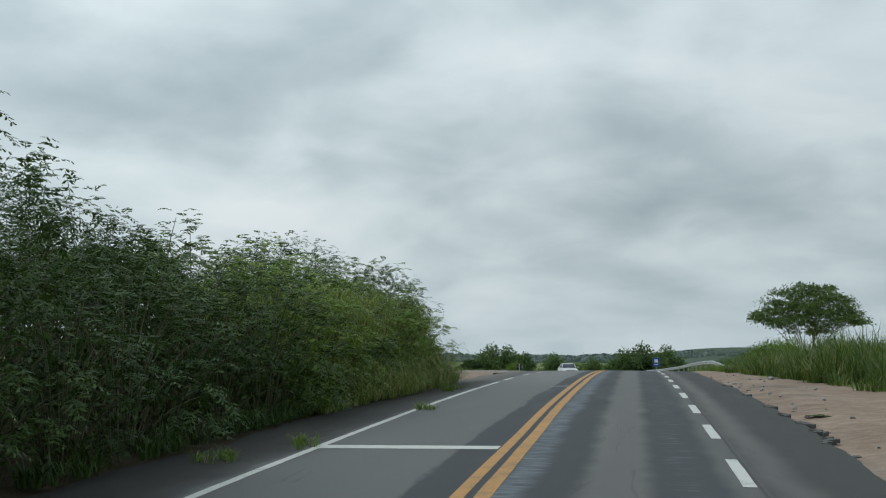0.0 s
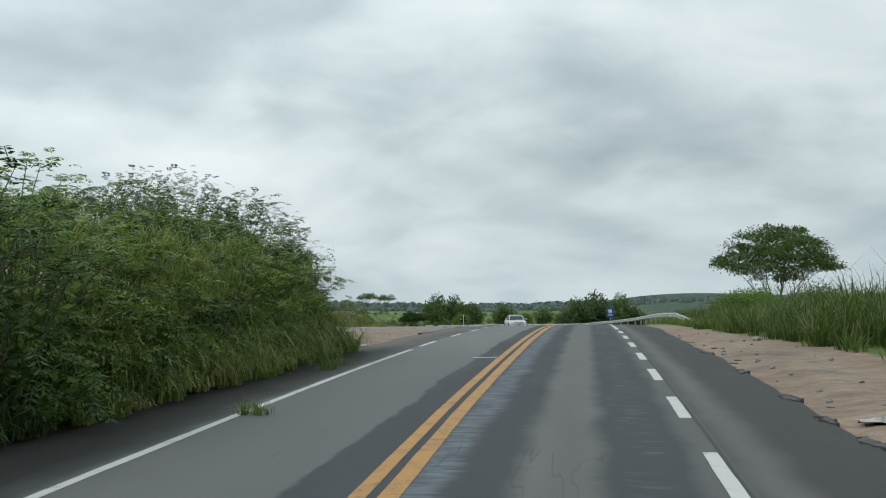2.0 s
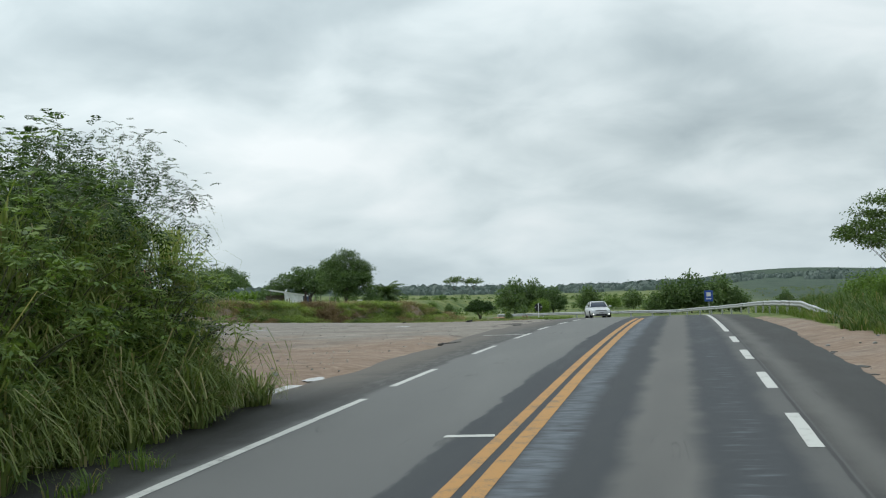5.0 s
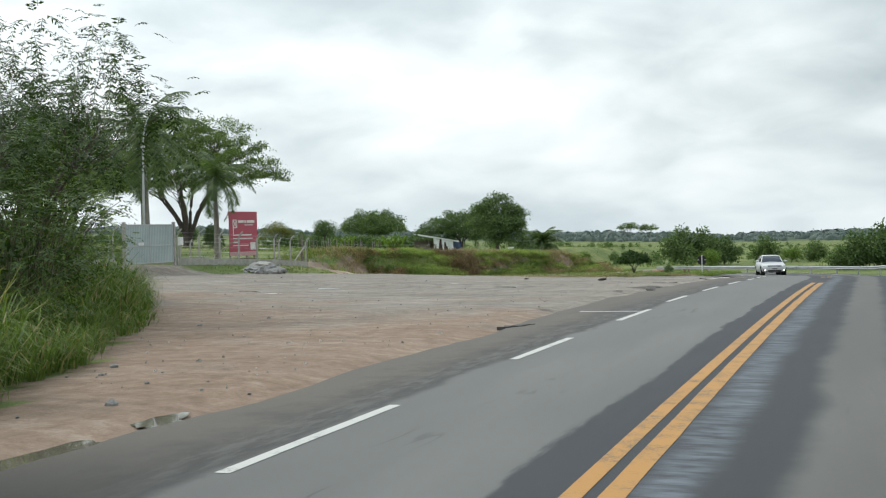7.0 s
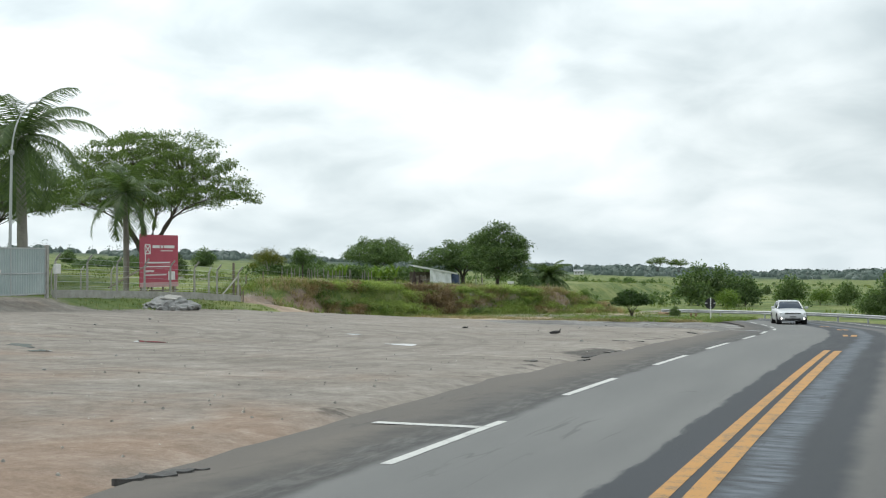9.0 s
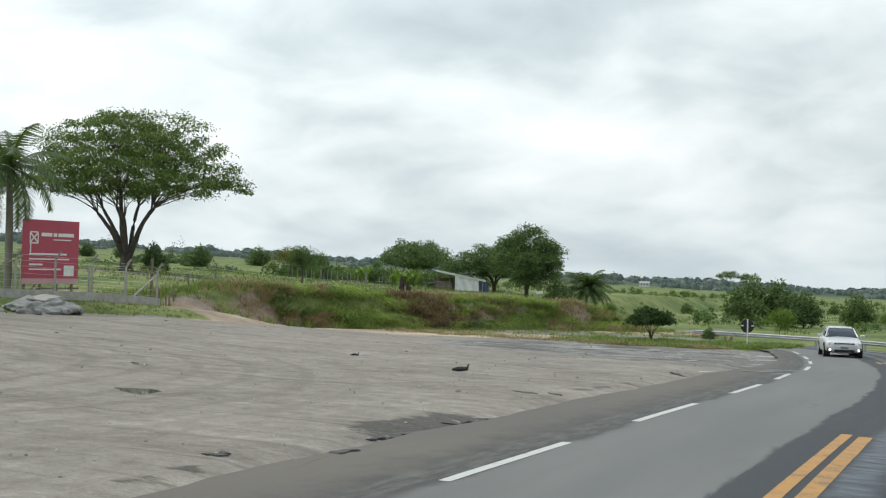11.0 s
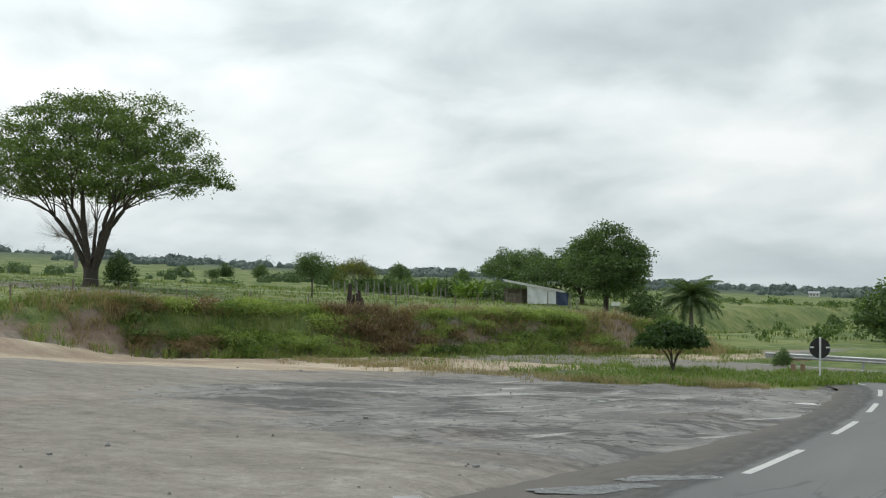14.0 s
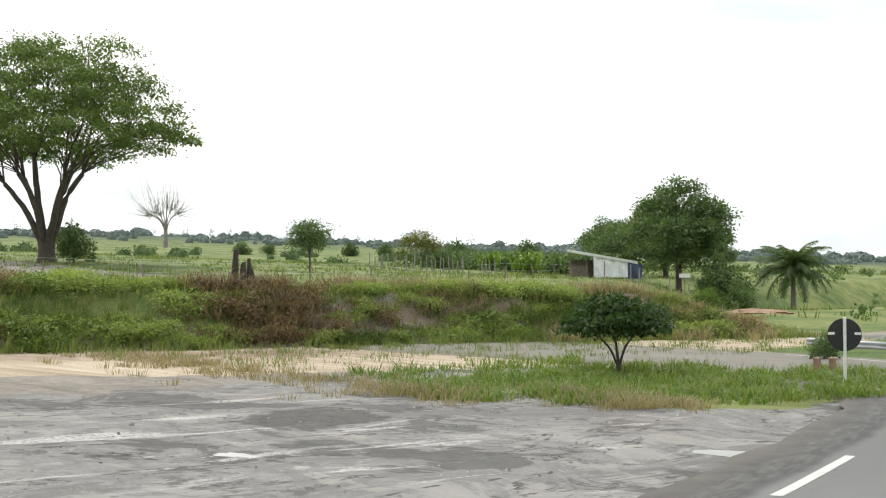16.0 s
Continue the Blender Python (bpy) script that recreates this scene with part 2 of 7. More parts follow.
    s.rough(s.ramp(blot, (0.3, (0.6, 0.6, 0.6)), (0.6, (0.95, 0.95, 0.95))))
    return s.mat


def road_material():
    """u: metres from the centre line, v: metres along it."""
    s = Surface("asphalt", 0.75, coords="UV")
    s.bsdf.inputs["Specular IOR Level"].default_value = 0.2
    sep = s.nt.nodes.new("ShaderNodeSeparateXYZ")
    s.nt.links.new(s.pos, sep.inputs[0])
    u = sep.outputs["X"]
    wob = s.math("MULTIPLY", s.math("SUBTRACT", s.noise(0.5, 5, 0.65), 0.5), 0.55)
    jag = s.math("MULTIPLY", s.math("SUBTRACT", s.noise(1.0, 6, 0.75, 0.2, mapped(s.nt, s.pos, (0.9, 0.22, 1))), 0.5), 0.62)
    uw = s.math("ADD", u, wob)
    uj = s.math("ADD", u, jag)
    grain = s.noise(90.0, 3, 0.7)
    patch = s.noise(1.0, 5, 0.6, 0.2, mapped(s.nt, s.pos, (0.9, 0.12, 1)))
    tone = s.math("ADD", s.math("MULTIPLY", grain, 0.45), s.math("MULTIPLY", patch, 0.55))
    film_noise = s.noise(1.6, 6, 0.7)
    old = s.ramp(tone, (0.38, (0.112, 0.113, 0.11)), (0.62, (0.182, 0.183, 0.177)))
    dark = s.ramp(tone, (0.38, (0.03, 0.033, 0.037)), (0.62, (0.062, 0.066, 0.073)))
    pale = s.ramp(tone, (0.38, (0.092, 0.09, 0.085)), (0.62, (0.165, 0.161, 0.152)))
    shoulder = s.ramp(tone, (0.38, (0.03, 0.0295, 0.029)), (0.62, (0.06, 0.059, 0.057)))

    def strip(x, lo, hi, soft):
        return s.math("MULTIPLY", s.step(x, lo - soft, lo + soft), s.math("SUBTRACT", 1.0, s.step(x, hi - soft, hi + soft)))

    col = s.mix(s.step(uj, -0.91, -0.80), old, dark)
    col = s.mix(s.math("MULTIPLY", strip(uw, 1.24, 2.06, 0.16), 0.9), col, pale)
    col = s.mix(s.math("MULTIPLY", strip(uw, 3.05, 3.45, 0.15), 0.6), col, pale)
    col = s.mix(s.step(u, 3.42, 3.46), col, shoulder)
    col = s.mix(s.math("MULTIPLY", strip(uw, 3.5, 3.95, 0.22), 0.7), col, pale)
    col = s.mix(s.math("MULTIPLY", s.math("SUBTRACT", 1.0, s.step(uw, -3.5, -3.25)), 0.92), col, shoulder)
    # dirt washed across the edge beside the lot
    silt = s.math("ADD", s.math("MULTIPLY", s.math("SUBTRACT", -3.5, uw), 0.7), s.math("MULTIPLY", s.math("SUBTRACT", film_noise, 0.5), 1.6))
    silt = s.math("MULTIPLY", s.step(silt, -0.1, 0.9), s.step(sep.outputs["Y"], 152.0, 158.0))
    col = s.mix(s.math("MULTIPLY", silt, 0.7), col, s.ramp(tone, (0.36, (0.10, 0.088, 0.075)), (0.64, (0.19, 0.168, 0.145))))
    grit = s.math("MULTIPLY", strip(uw, -3.95, -3.48, 0.07), s.step(sep.outputs["Y"], 152.0, 158.0))
    col = s.mix(s.math("MULTIPLY", grit, s.math("MULTIPLY", s.step(s.noise(1.0, 5, 0.7, 0.2, mapped(s.nt, s.pos, (7.0, 1.6, 1))), 0.38, 0.66), 0.38)), col, (0.19, 0.186, 0.176))
    # opposite lane is darker along the near stretch, fading out by v = 166
    near_stretch = s.math("SUBTRACT", 1.0, s.step(sep.outputs["Y"], 138.0, 166.0))
    col = s.mix(s.math("MULTIPLY", s.math("MULTIPLY", near_stretch, s.math("SUBTRACT", 1.0, s.step(uj, -0.91, -0.80))), s.math("ADD", 0.12, s.math("MULTIPLY", patch, 0.4))), col, dark)
    # shade of the hedge painted on to the road edge as a darker band
    hedge_shade = s.math("ADD", s.math("MULTIPLY", s.math("SUBTRACT", -3.36, uw), 1.1), s.math("MULTIPLY", s.math("SUBTRACT", film_noise, 0.5), 1.2))
    hedge_shade = s.math("MULTIPLY", s.step(hedge_shade, 0.0, 0.7), s.math("SUBTRACT", 1.0, s.step(sep.outputs["Y"], 153.0, 158.0)))
    col = s.mix(s.math("MULTIPLY", hedge_shade, 0.85), col, s.ramp(tone, (0.38, (0.014, 0.013, 0.012)), (0.62, (0.034, 0.032, 0.029))))
    # pale bluish streaks beside the yellow lines and in the wheel track
    pale_streak = s.noise(1.0, 5, 0.6, 0.2, mapped(s.nt, s.pos, (1.8, 6.0, 1), rot=(0, 0, 0.35)))
    col = s.mix(s.math("MULTIPLY", s.math("MULTIPLY", strip(uw, 0.18, 0.62, 0.14), s.step(pale_streak, 0.25, 0.75)), 0.36), col, (0.34, 0.39, 0.45))
    col = s.mix(s.math("MULTIPLY", s.math("MULTIPLY", strip(uw, 2.35, 2.75, 0.18), s.step(pale_streak, 0.50, 0.75)), 0.28), col, (0.30, 0.34, 0.38))
    # fine cracks running along the lane
    vein = s.math("ABSOLUTE", s.math("SUBTRACT", s.noise(1.0, 4, 0.6, 0.4, mapped(s.nt, s.pos, (0.55, 0.05, 1))), 0.5))
    crack = s.math("SUBTRACT", 1.0, s.step(vein, 0.0015, 0.005), True)
    crack = s.math("MULTIPLY", crack, s.step(s.noise(0.35, 4), 0.5, 0.58))
    col = s.mix(s.math("MULTIPLY", crack, 0.3), col, (0.03, 0.03, 0.03))
    dust = s.math("ADD", s.math("DIVIDE", s.math("SUBTRACT", sep.outputs["Y"], 250.0), 8.0), s.math("MULTIPLY", s.math("SUBTRACT", s.noise(1.2, 5, 0.7), 0.5), 2.0))
    col = s.mix(s.step(dust, 0.0, 1.0), col, s.ramp(tone, (0.36, (0.12, 0.112, 0.095)), (0.64, (0.23, 0.21, 0.18))))
    seam = strip(s.math("ADD", u, s.math("MULTIPLY", wob, 0.12)), 3.36, 3.41, 0.015)
    col = s.mix(s.math("MULTIPLY", seam, 0.75), col, (0.035, 0.035, 0.035))
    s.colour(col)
    s.rough(s.ramp(patch, (0.3, (0.6, 0.6, 0.6)), (0.7, (0.85, 0.85, 0.85))))
    s.bump(s.math("SUBTRACT", grain, s.math("MULTIPLY", crack, 1.5)), 0.25, 0.008)
    return s.mat


def paint(name, colour, worn, amount=0.55):
    s = Surface(name, 0.65)
    n = s.math("ADD", s.math("MULTIPLY", s.noise(3.0, 5, 0.7), 0.6), s.math("MULTIPLY", s.noise(40.0, 3, 0.7), 0.4))
    s.colour(s.mix(s.step(n, amount, amount + 0.14), colour, worn))
    s.bump(s.noise(60.0), 0.2, 0.005)
    return s.mat


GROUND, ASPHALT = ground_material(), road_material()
YELLOW = paint("yellow_road_paint", (0.41, 0.205, 0.045), (0.17, 0.115, 0.06), 0.48)
WHITE_LINE = paint("white_road_paint", (0.50, 0.50, 0.475), (0.20, 0.20, 0.19), 0.53)
BARK = plain("bark", (0.125, 0.105, 0.085), (0.045, 0.038, 0.032), 3.0, 0.9, bump=0.6, fine=22)
PALE_BARK = plain("pale_bark", (0.30, 0.28, 0.25), (0.16, 0.15, 0.13), 3.0, 0.9, bump=0.4, fine=22)
STEM = plain("green_stem", (0.13, 0.14, 0.06), (0.06, 0.06, 0.03), 4.0, 0.8)
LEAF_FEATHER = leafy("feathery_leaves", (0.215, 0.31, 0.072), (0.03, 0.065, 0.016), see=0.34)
LEAF_DARK = leafy("dark_glossy_leaves", (0.17, 0.242, 0.09), (0.062, 0.105, 0.046), gloss=0.5)
LEAF_DEEP = leafy("deep_green_leaves", (0.085, 0.14, 0.045), (0.028, 0.058, 0.021), gloss=0.45)
LEAF_FRESH = leafy("fresh_leaves", (0.20, 0.29, 0.06), (0.08, 0.14, 0.03))
LEAF_BROWN = leafy("dead_brown_leaves", (0.36, 0.25, 0.145), (0.15, 0.10, 0.06))
BLADE_FADED = leafy("faded_cane_blades", (0.31, 0.36, 0.115), (0.085, 0.13, 0.036), dry=(0.42, 0.36, 0.20))
LEAF_OLIVE = leafy("olive_leaves", (0.185, 0.255, 0.078), (0.066, 0.105, 0.038))
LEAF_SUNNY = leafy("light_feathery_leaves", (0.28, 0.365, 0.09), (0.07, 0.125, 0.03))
LEAF_WEED = leafy("pale_weed_leaves", (0.38, 0.45, 0.14), (0.19, 0.26, 0.075), see=0.5)
LEAF_YELLOW = leafy("yellowing_leaves", (0.24, 0.22, 0.04), (0.06, 0.09, 0.02))
BLADE = leafy("cane_grass_blades", (0.22, 0.30, 0.07), (0.075, 0.13, 0.027), dry=(0.33, 0.27, 0.14))
BLADE_DRY = leafy("dry_grass_blades", (0.44, 0.36, 0.23), (0.21, 0.16, 0.10))
BLADE_FIELD = leafy("pasture_grass", (0.24, 0.29, 0.085), (0.10, 0.15, 0.042), dry=(0.28, 0.25, 0.11))
# feathery leaves with the hedge's shade put into their colour
LEAF_SHADED = leafy("shaded_feathery_leaves", (0.078, 0.13, 0.03), (0.017, 0.037, 0.011), see=0.24)
BLADE_BANK = leafy("bank_grass_blades", (0.27, 0.33, 0.10), (0.085, 0.13, 0.038), dry=(0.36, 0.30, 0.16))
BLADE_ROOT = leafy("dead_brown_roots", (0.36, 0.26, 0.165), (0.13, 0.09, 0.06))
BLADE_DEEP = leafy("dark_cane_blades", (0.15, 0.215, 0.05), (0.04, 0.08, 0.02), dry=(0.30, 0.25, 0.13))
PALM_LEAF = leafy("palm_leaflets", (0.155, 0.215, 0.09), (0.05, 0.082, 0.036))
# far foliage: distance haze is mixed into the leaf colour as a blue-grey tint
HAZED_LEAF = leafy("hazed_woodland", (0.125, 0.165, 0.14), (0.07, 0.10, 0.088), see=0.1)
CONCRETE = plain("weathered_concrete", (0.42, 0.41, 0.38), (0.22, 0.21, 0.19), 3.0, 0.9, bump=0.4)
STEEL = plain("galvanised_steel", (0.50, 0.52, 0.52), (0.33, 0.34, 0.34), 2.5, 0.5, 0.55, 0.1)
WOOD = plain("weathered_wood", (0.24, 0.20, 0.16), (0.10, 0.085, 0.07), 5.0, 0.9, bump=0.6)
BLACK = plain("black_paint", (0.022, 0.022, 0.022), (0.012, 0.012, 0.012), 5.0, 0.6)
WHITE = plain("white_paint", (0.75, 0.75, 0.73), (0.55, 0.55, 0.53), 5.0, 0.6)
RUBBER = plain("black_rubber", (0.03, 0.03, 0.03), (0.015, 0.015, 0.015), 9.0, 0.85)

# ---------------------------------------------------------------- mesh helpers


def mesh_of(name, verts, faces, material, smooth=False):
    me = bpy.data.meshes.new(name)
    me.from_pydata([tuple(map(float, v)) for v in verts] if not isinstance(verts, np.ndarray) else verts.tolist(), [], faces if not isinstance(faces, np.ndarray) else faces.tolist())
    me.materials.append(material)
    if smooth:
        me.polygons.foreach_set("use_smooth", [True] * len(me.polygons))
    me.update()
    return me


def part(name, bm, material, parent=None, label=""):
    """Links a bmesh, or a ready mesh, as one object under a thing."""
    if isinstance(bm, bmesh.types.BMesh):
        me = bpy.data.meshes.new(name)
        bm.to_mesh(me)
        bm.free()
        me.materials.append(material)
    else:
        me = bm
    ob = new(name, me)
    ob.parent = parent
    if label:
        ob["label"] = label
    return ob


def thing(name, m, label, category, group="", kind=""):
    ob = new(name)
    ob.matrix_basis = m
    return tagged(ob, label, category, group, kind)


def box(size, at=(0, 0, 0), bevel=0.0, turn=None, bm=None):
    bm = bm or bmesh.new()
    m = Matrix.Translation(at) @ (turn or Matrix()) @ Matrix.Diagonal((*size, 1))
    made = bmesh.ops.create_cube(bm, size=1.0, matrix=m)
    if bevel:
        edges = {e for v in made["verts"] for e in v.link_edges}
        bmesh.ops.bevel(bm, geom=list(edges), offset=bevel, segments=1, affect="EDGES", profile=0.7)
    return bm


def rod(a, b, r1, r2=None, sides=8, bm=None, caps=True):
    bm = bm or bmesh.new()
    a, b = Vector(a), Vector(b)
    d = b - a
    m = Matrix.Translation((a + b) / 2) @ d.to_track_quat("Z", "Y").to_matrix().to_4x4()
    bmesh.ops.create_cone(bm, cap_ends=caps, segments=sides, radius1=r1, radius2=r1 if r2 is None else r2, depth=d.length, matrix=m)
    return bm


def sweep(points, radii, sides=6):
    """Verts and faces of a tube along points."""
    points = np.asarray(points, float)
    tang = np.gradient(points, axis=0)
    tang /= np.linalg.norm(tang, axis=1, keepdims=True) + 1e-9
    ref = np.where(np.abs(tang[:, 2:3]) > 0.9, [[1.0, 0, 0]], [[0, 0, 1.0]])
    n1 = np.cross(tang, ref)
    n1 /= np.linalg.norm(n1, axis=1, keepdims=True) + 1e-9
    n2 = np.cross(tang, n1)
    ang = np.linspace(0, 2 * np.pi, sides, endpoint=False)
    ring = points[:, None] + np.asarray(radii)[:, None, None] * (np.cos(ang)[None, :, None] * n1[:, None] + np.sin(ang)[None, :, None] * n2[:, None])
    verts = ring.reshape(-1, 3)
    faces = [(i * sides + j, i * sides + (j + 1) % sides, (i + 1) * sides + (j + 1) % sides, (i + 1) * sides + j) for i in range(len(points) - 1) for j in range(sides)]
    return verts, faces


def joined(pieces):
    verts, faces, base = [], [], 0
    for v, f in pieces:
        verts.append(np.asarray(v, float))
        faces += [tuple(i + base for i in q) for q in f]
        base += len(v)
    return np.concatenate(verts), faces


# ---------------------------------------------------------------- the lie of the land
PROFILE_Y = [-200, -20, 0, 10, 20, 30, 40, 50, 60, 70, 80, 90, 100, 110, 120, 130, 150, 200, 300, 600]
PROFILE_Z = [-2.5, -0.56, 0.0, 0.19, 0.33, 0.40, 0.42, 0.38, 0.27, 0.09, -0.16, -0.49, -0.89, -1.33, -1.70, -1.95, -2.5, -3.3, -4.2, -4.6]
FINE_Y = np.arange(-200, 601, 1.0)
FINE_Z = np.convolve(np.pad(np.interp(FINE_Y, PROFILE_Y, PROFILE_Z), 5, mode="edge"), np.ones(11) / 11, "valid")


def smooth(a, b, x):
    t = np.clip((np.asarray(x, float) - a) / (b - a), 0, 1)
    return t * t * (3 - 2 * t)


def wave(x, y, k):
    """Cheap smooth bumps between -1 and 1."""
    return (np.sin(x * k * 1.31 + 1.3 * np.sin(y * k * 0.7 + 1)) + np.sin(y * k * 1.13 + 1.7 * np.sin(x * k * 0.53 + 4)) + np.sin((x + y) * k * 0.83 + 2)) / 3


def road_height(y):
    return np.interp(y, FINE_Y, FINE_Z)


def bank_x(y):
    """The foot of the grown-over bank along the far side of the lot."""
    return np.interp(y, [104, 110, 117, 124, 131, 137, 143, 150, 175, 220], [-39.5, -36.5, -33.5, -31.5, -29.5, -27.5, -24.5, -22.0, -17, -10])


def land(x, y):
    x, y = np.asarray(x, float), np.asarray(y, float)
    base = road_height(y)
    lot = base + (0.45 * smooth(12, 33, -x) * (1 - smooth(98, 114, y)) + 0.65 * smooth(33.2, 36.2, -x) * (1 - smooth(108, 116, y))) * smooth(20, 60, y)
    field = 0.30 + 0.034 * np.clip(-x - 38, -15, 120) - 0.027 * np.clip(y - 127, -14, 75)
    field = field - 4.2 * smooth(-51, -44, x) * smooth(172, 196, y)
    field = field + 0.22 * wave(x, y, 0.11) + 0.08 * wave(x, y, 0.5)
    inside = bank_x(y) - x
    up = smooth(0.0, 2.6, inside) * smooth(102, 115, y) * (1 - 0.95 * smooth(142, 151, y) * smooth(-47, -38, x))
    h = lot * (1 - up) + field * up
    behind = smooth(4, 30, -x - 37) * (1 - smooth(103, 107, y)) * smooth(55, 70, y)
    h = h * (1 - behind) + (lot + 0.1) * behind
    r = np.hypot(x, y)
    az = np.degrees(np.arctan2(-x, y))
    ridge = np.interp(az, [-40, -12, -7, -3, 0, 6, 12, 20, 29, 35, 41, 47, 52, 62, 90], [-3, -6, -6.5, -6, -10, -9.5, -7, -3.5, 3, 6.5, 9.5, 13.5, 16, 18, 20])
    hills = -4.3 + (ridge + 4.3) * smooth(230, 850, r) * (y > -50) + 0.8 * wave(x, y, 0.012) * smooth(300, 700, r)
    hills = hills - 0.0105 * np.clip(r - 950, 0, 2700)
    hills = hills + 17 * np.exp(-(((x - 190) / 190) ** 2 + ((y - 2100) / 140) ** 2))
    far = smooth(190, 420, r)
    h = h * (1 - far) + hills * far
    return h


def centre_line():
    """Points and headings of the road's centre, every metre: straight, then an easy and a tight left-hand bend."""
    x, y, a, out = 0.0, -120.0, 0.0, []
    for _ in range(420):
        out.append((x, y, a))
        if y > 80 and a < radians(12.8):
            a += 1 / 180
        elif y > 80 and a < radians(88):
            a += 1 / 15
        x, y = x - math.sin(a), y + math.cos(a)
    return np.array(out)


LINE = centre_line()


def on_road(s, u):
    """World place of the point s metres past the start of the centre line and u metres to its right."""
    i = np.clip(s, 0, len(LINE) - 1.001)
    k, f = int(i), i - int(i)
    x, y, a = LINE[k] * (1 - f) + LINE[k + 1] * f
    return x + u * math.cos(a), y + u * math.sin(a)


def road_top(x, y):
    return float(road_height(y)) + 0.02


def road_distance():
    pts = LINE[:, :2]

    def near(x, y):
        d = np.full(np.shape(x), 1e9)
        for px, py in pts[::2]:
            d = np.minimum(d, np.hypot(x - px, y - py))
        return d
    return near


ROAD_GAP = road_distance()


def ground_top(x, y):
    x, y = np.asarray(x, float), np.asarray(y, float)
    d = ROAD_GAP(x, y)
    return land(x, y) - 0.11 * (1 - smooth(5.45, 6.2, d)) + 0.03 * wave(x, y, 1.7) * smooth(5.4, 7, d)


def axis(stops):
    """Coordinates from (start, end, step) stretches."""
    out = []
    for a, b, s in stops:
        out += list(np.arange(a, b - 1e-6, s))
    return np.array(out)


# bare earth showing on the bank: x, y, radius
EARTH = [(-29.4, 141.8, 1.6), (-27.1, 141.9, 1.3), (-37.6, 108.5, 2.0), (-36.2, 112.6, 1.4), (-25.5, 146.5, 1.3), (-22.5, 152.0, 1.5)]


def on_earth(x, y, margin=0.75):
    return any(math.hypot(x - ex, y - ey) < er * margin for ex, ey, er in EARTH)


def build_ground():
    xs = axis([(-3200, -600, 200), (-600, -200, 40), (-200, -80, 8), (-80, -46, 2), (-46, -34, 0.75), (-34, -5, 0.5), (-5, 14, 0.75), (14, 40, 2), (40, 200, 10), (200, 600, 40), (600, 2601, 200)])
    ys = axis([(-700, -100, 100), (-100, -20, 8), (-20, 90, 1.5), (90, 160, 0.75), (160, 220, 3), (220, 400, 12), (400, 800, 40), (800, 3601, 140)])
    gx, gy = np.meshgrid(xs, ys)
    gz = land(gx, gy)
    d = road_distance()(gx, gy)
    gz = gz - 0.11 * (1 - smooth(5.45, 6.2, d))
    small = 0.03 * wave(gx, gy, 1.7) * smooth(5.4, 7, d)
    gz = gz + small
    nx = len(xs)
    verts = np.stack([gx.ravel(), gy.ravel(), gz.ravel()], 1)
    i = np.arange((len(ys) - 1) * (nx - 1))
    a = (i // (nx - 1)) * nx + i % (nx - 1)
    faces = np.stack([a, a + 1, a + nx + 1, a + nx], 1)
    me = mesh_of("ground", verts, faces, GROUND, True)
    x, y = verts[:, 0], verts[:, 1]
    dd = d.ravel()
    # bare lot, shoulders and banks against growth
    lot = smooth(-2, 1, x - np.where(y > 104, bank_x(y), -35.6)) * smooth(33, 37, y + 0.0) * (x < 0) * (1 - smooth(116, 121, y + 0.12 * (x + 14)) * smooth(-21, -17, x))
    bush = x < np.interp(y, [30, 35, 40, 45.5, 54, 59.5, 66.5, 75], [-4.6, -6.4, -8.6, -11, -16, -19.6, -24.8, -36])
    lot = np.where(bush & (y < 75), 0, lot)
    inner = np.interp(y, [0, 18, 30, 45, 55, 75], [9.9, 9.7, 8.9, 7.2, 6.6, 5.6])
    verge = smooth(-0.3, 0.6, x - inner) * (x > 0)
    bare = np.maximum(lot, (1 - smooth(0, 1, verge)) * (x > 0) * (x < 12) * (y < 75))
    bare = np.maximum(bare, (dd < 4.8) * 1.0)
    foot = x - bank_x(y)
    strip = np.exp(-(((y - 133 - 0.25 * (x + 22)) / 2.2) ** 2)) * smooth(0.5, 2.0, foot) * (1 - smooth(-18, -13, x))
    bare = np.maximum(bare, strip * 0.75)
    slope = np.exp(-((x - bank_x(y) + 1.2) / 1.2) ** 2) * (y > 104) * (y < 175)
    red = np.where(x > 0, 0.9, 1.0 - smooth(42, 66, y + 0.5 * (x + 5)))
    red = np.maximum(red, 0.75 * np.exp(-((x - bank_x(y) - 3.0) / 2.5) ** 2) * (y > 100) * (y < 130))
    red = np.maximum(red, 0.8 * slope)
    for ex, ey, er in EARTH:
        spot = np.exp(-(((x - ex) ** 2 + (y - ey) ** 2) / er ** 2))
        bare, red = np.maximum(bare, spot), np.maximum(red, spot)
    bare = np.maximum(bare, smooth(-0.5, 0.5, x + 11.3 - 0.25 * (y - 116)) * (y > 104) * (y < 124) * (x < 0) * 1.0)
    grass = np.clip(1 - bare - 0.10 * slope, 0, 1)
    yard = smooth(-36.5, -35.8, x) * (1 - smooth(-34.3, -33.2, x)) * smooth(64, 66, y) * (1 - smooth(104, 107, y)) * (1 - smooth(79, 80.5, y) * (1 - smooth(86, 87, y)))
    grass = np.maximum(grass, yard)
    sand = smooth(-0.5, 0.8, foot) * (1 - smooth(7.5, 12.5, foot - 0.12 * (y - 110))) * smooth(101, 106, y) * (1 - smooth(146, 152, y))
    sand = np.maximum(sand, 0.8 * strip)
    tar = np.exp(-(((x + 14.6 + 0.45 * (y - 112.3)) / 1.3) ** 2 + ((y - 112.3) / 2.0) ** 2))
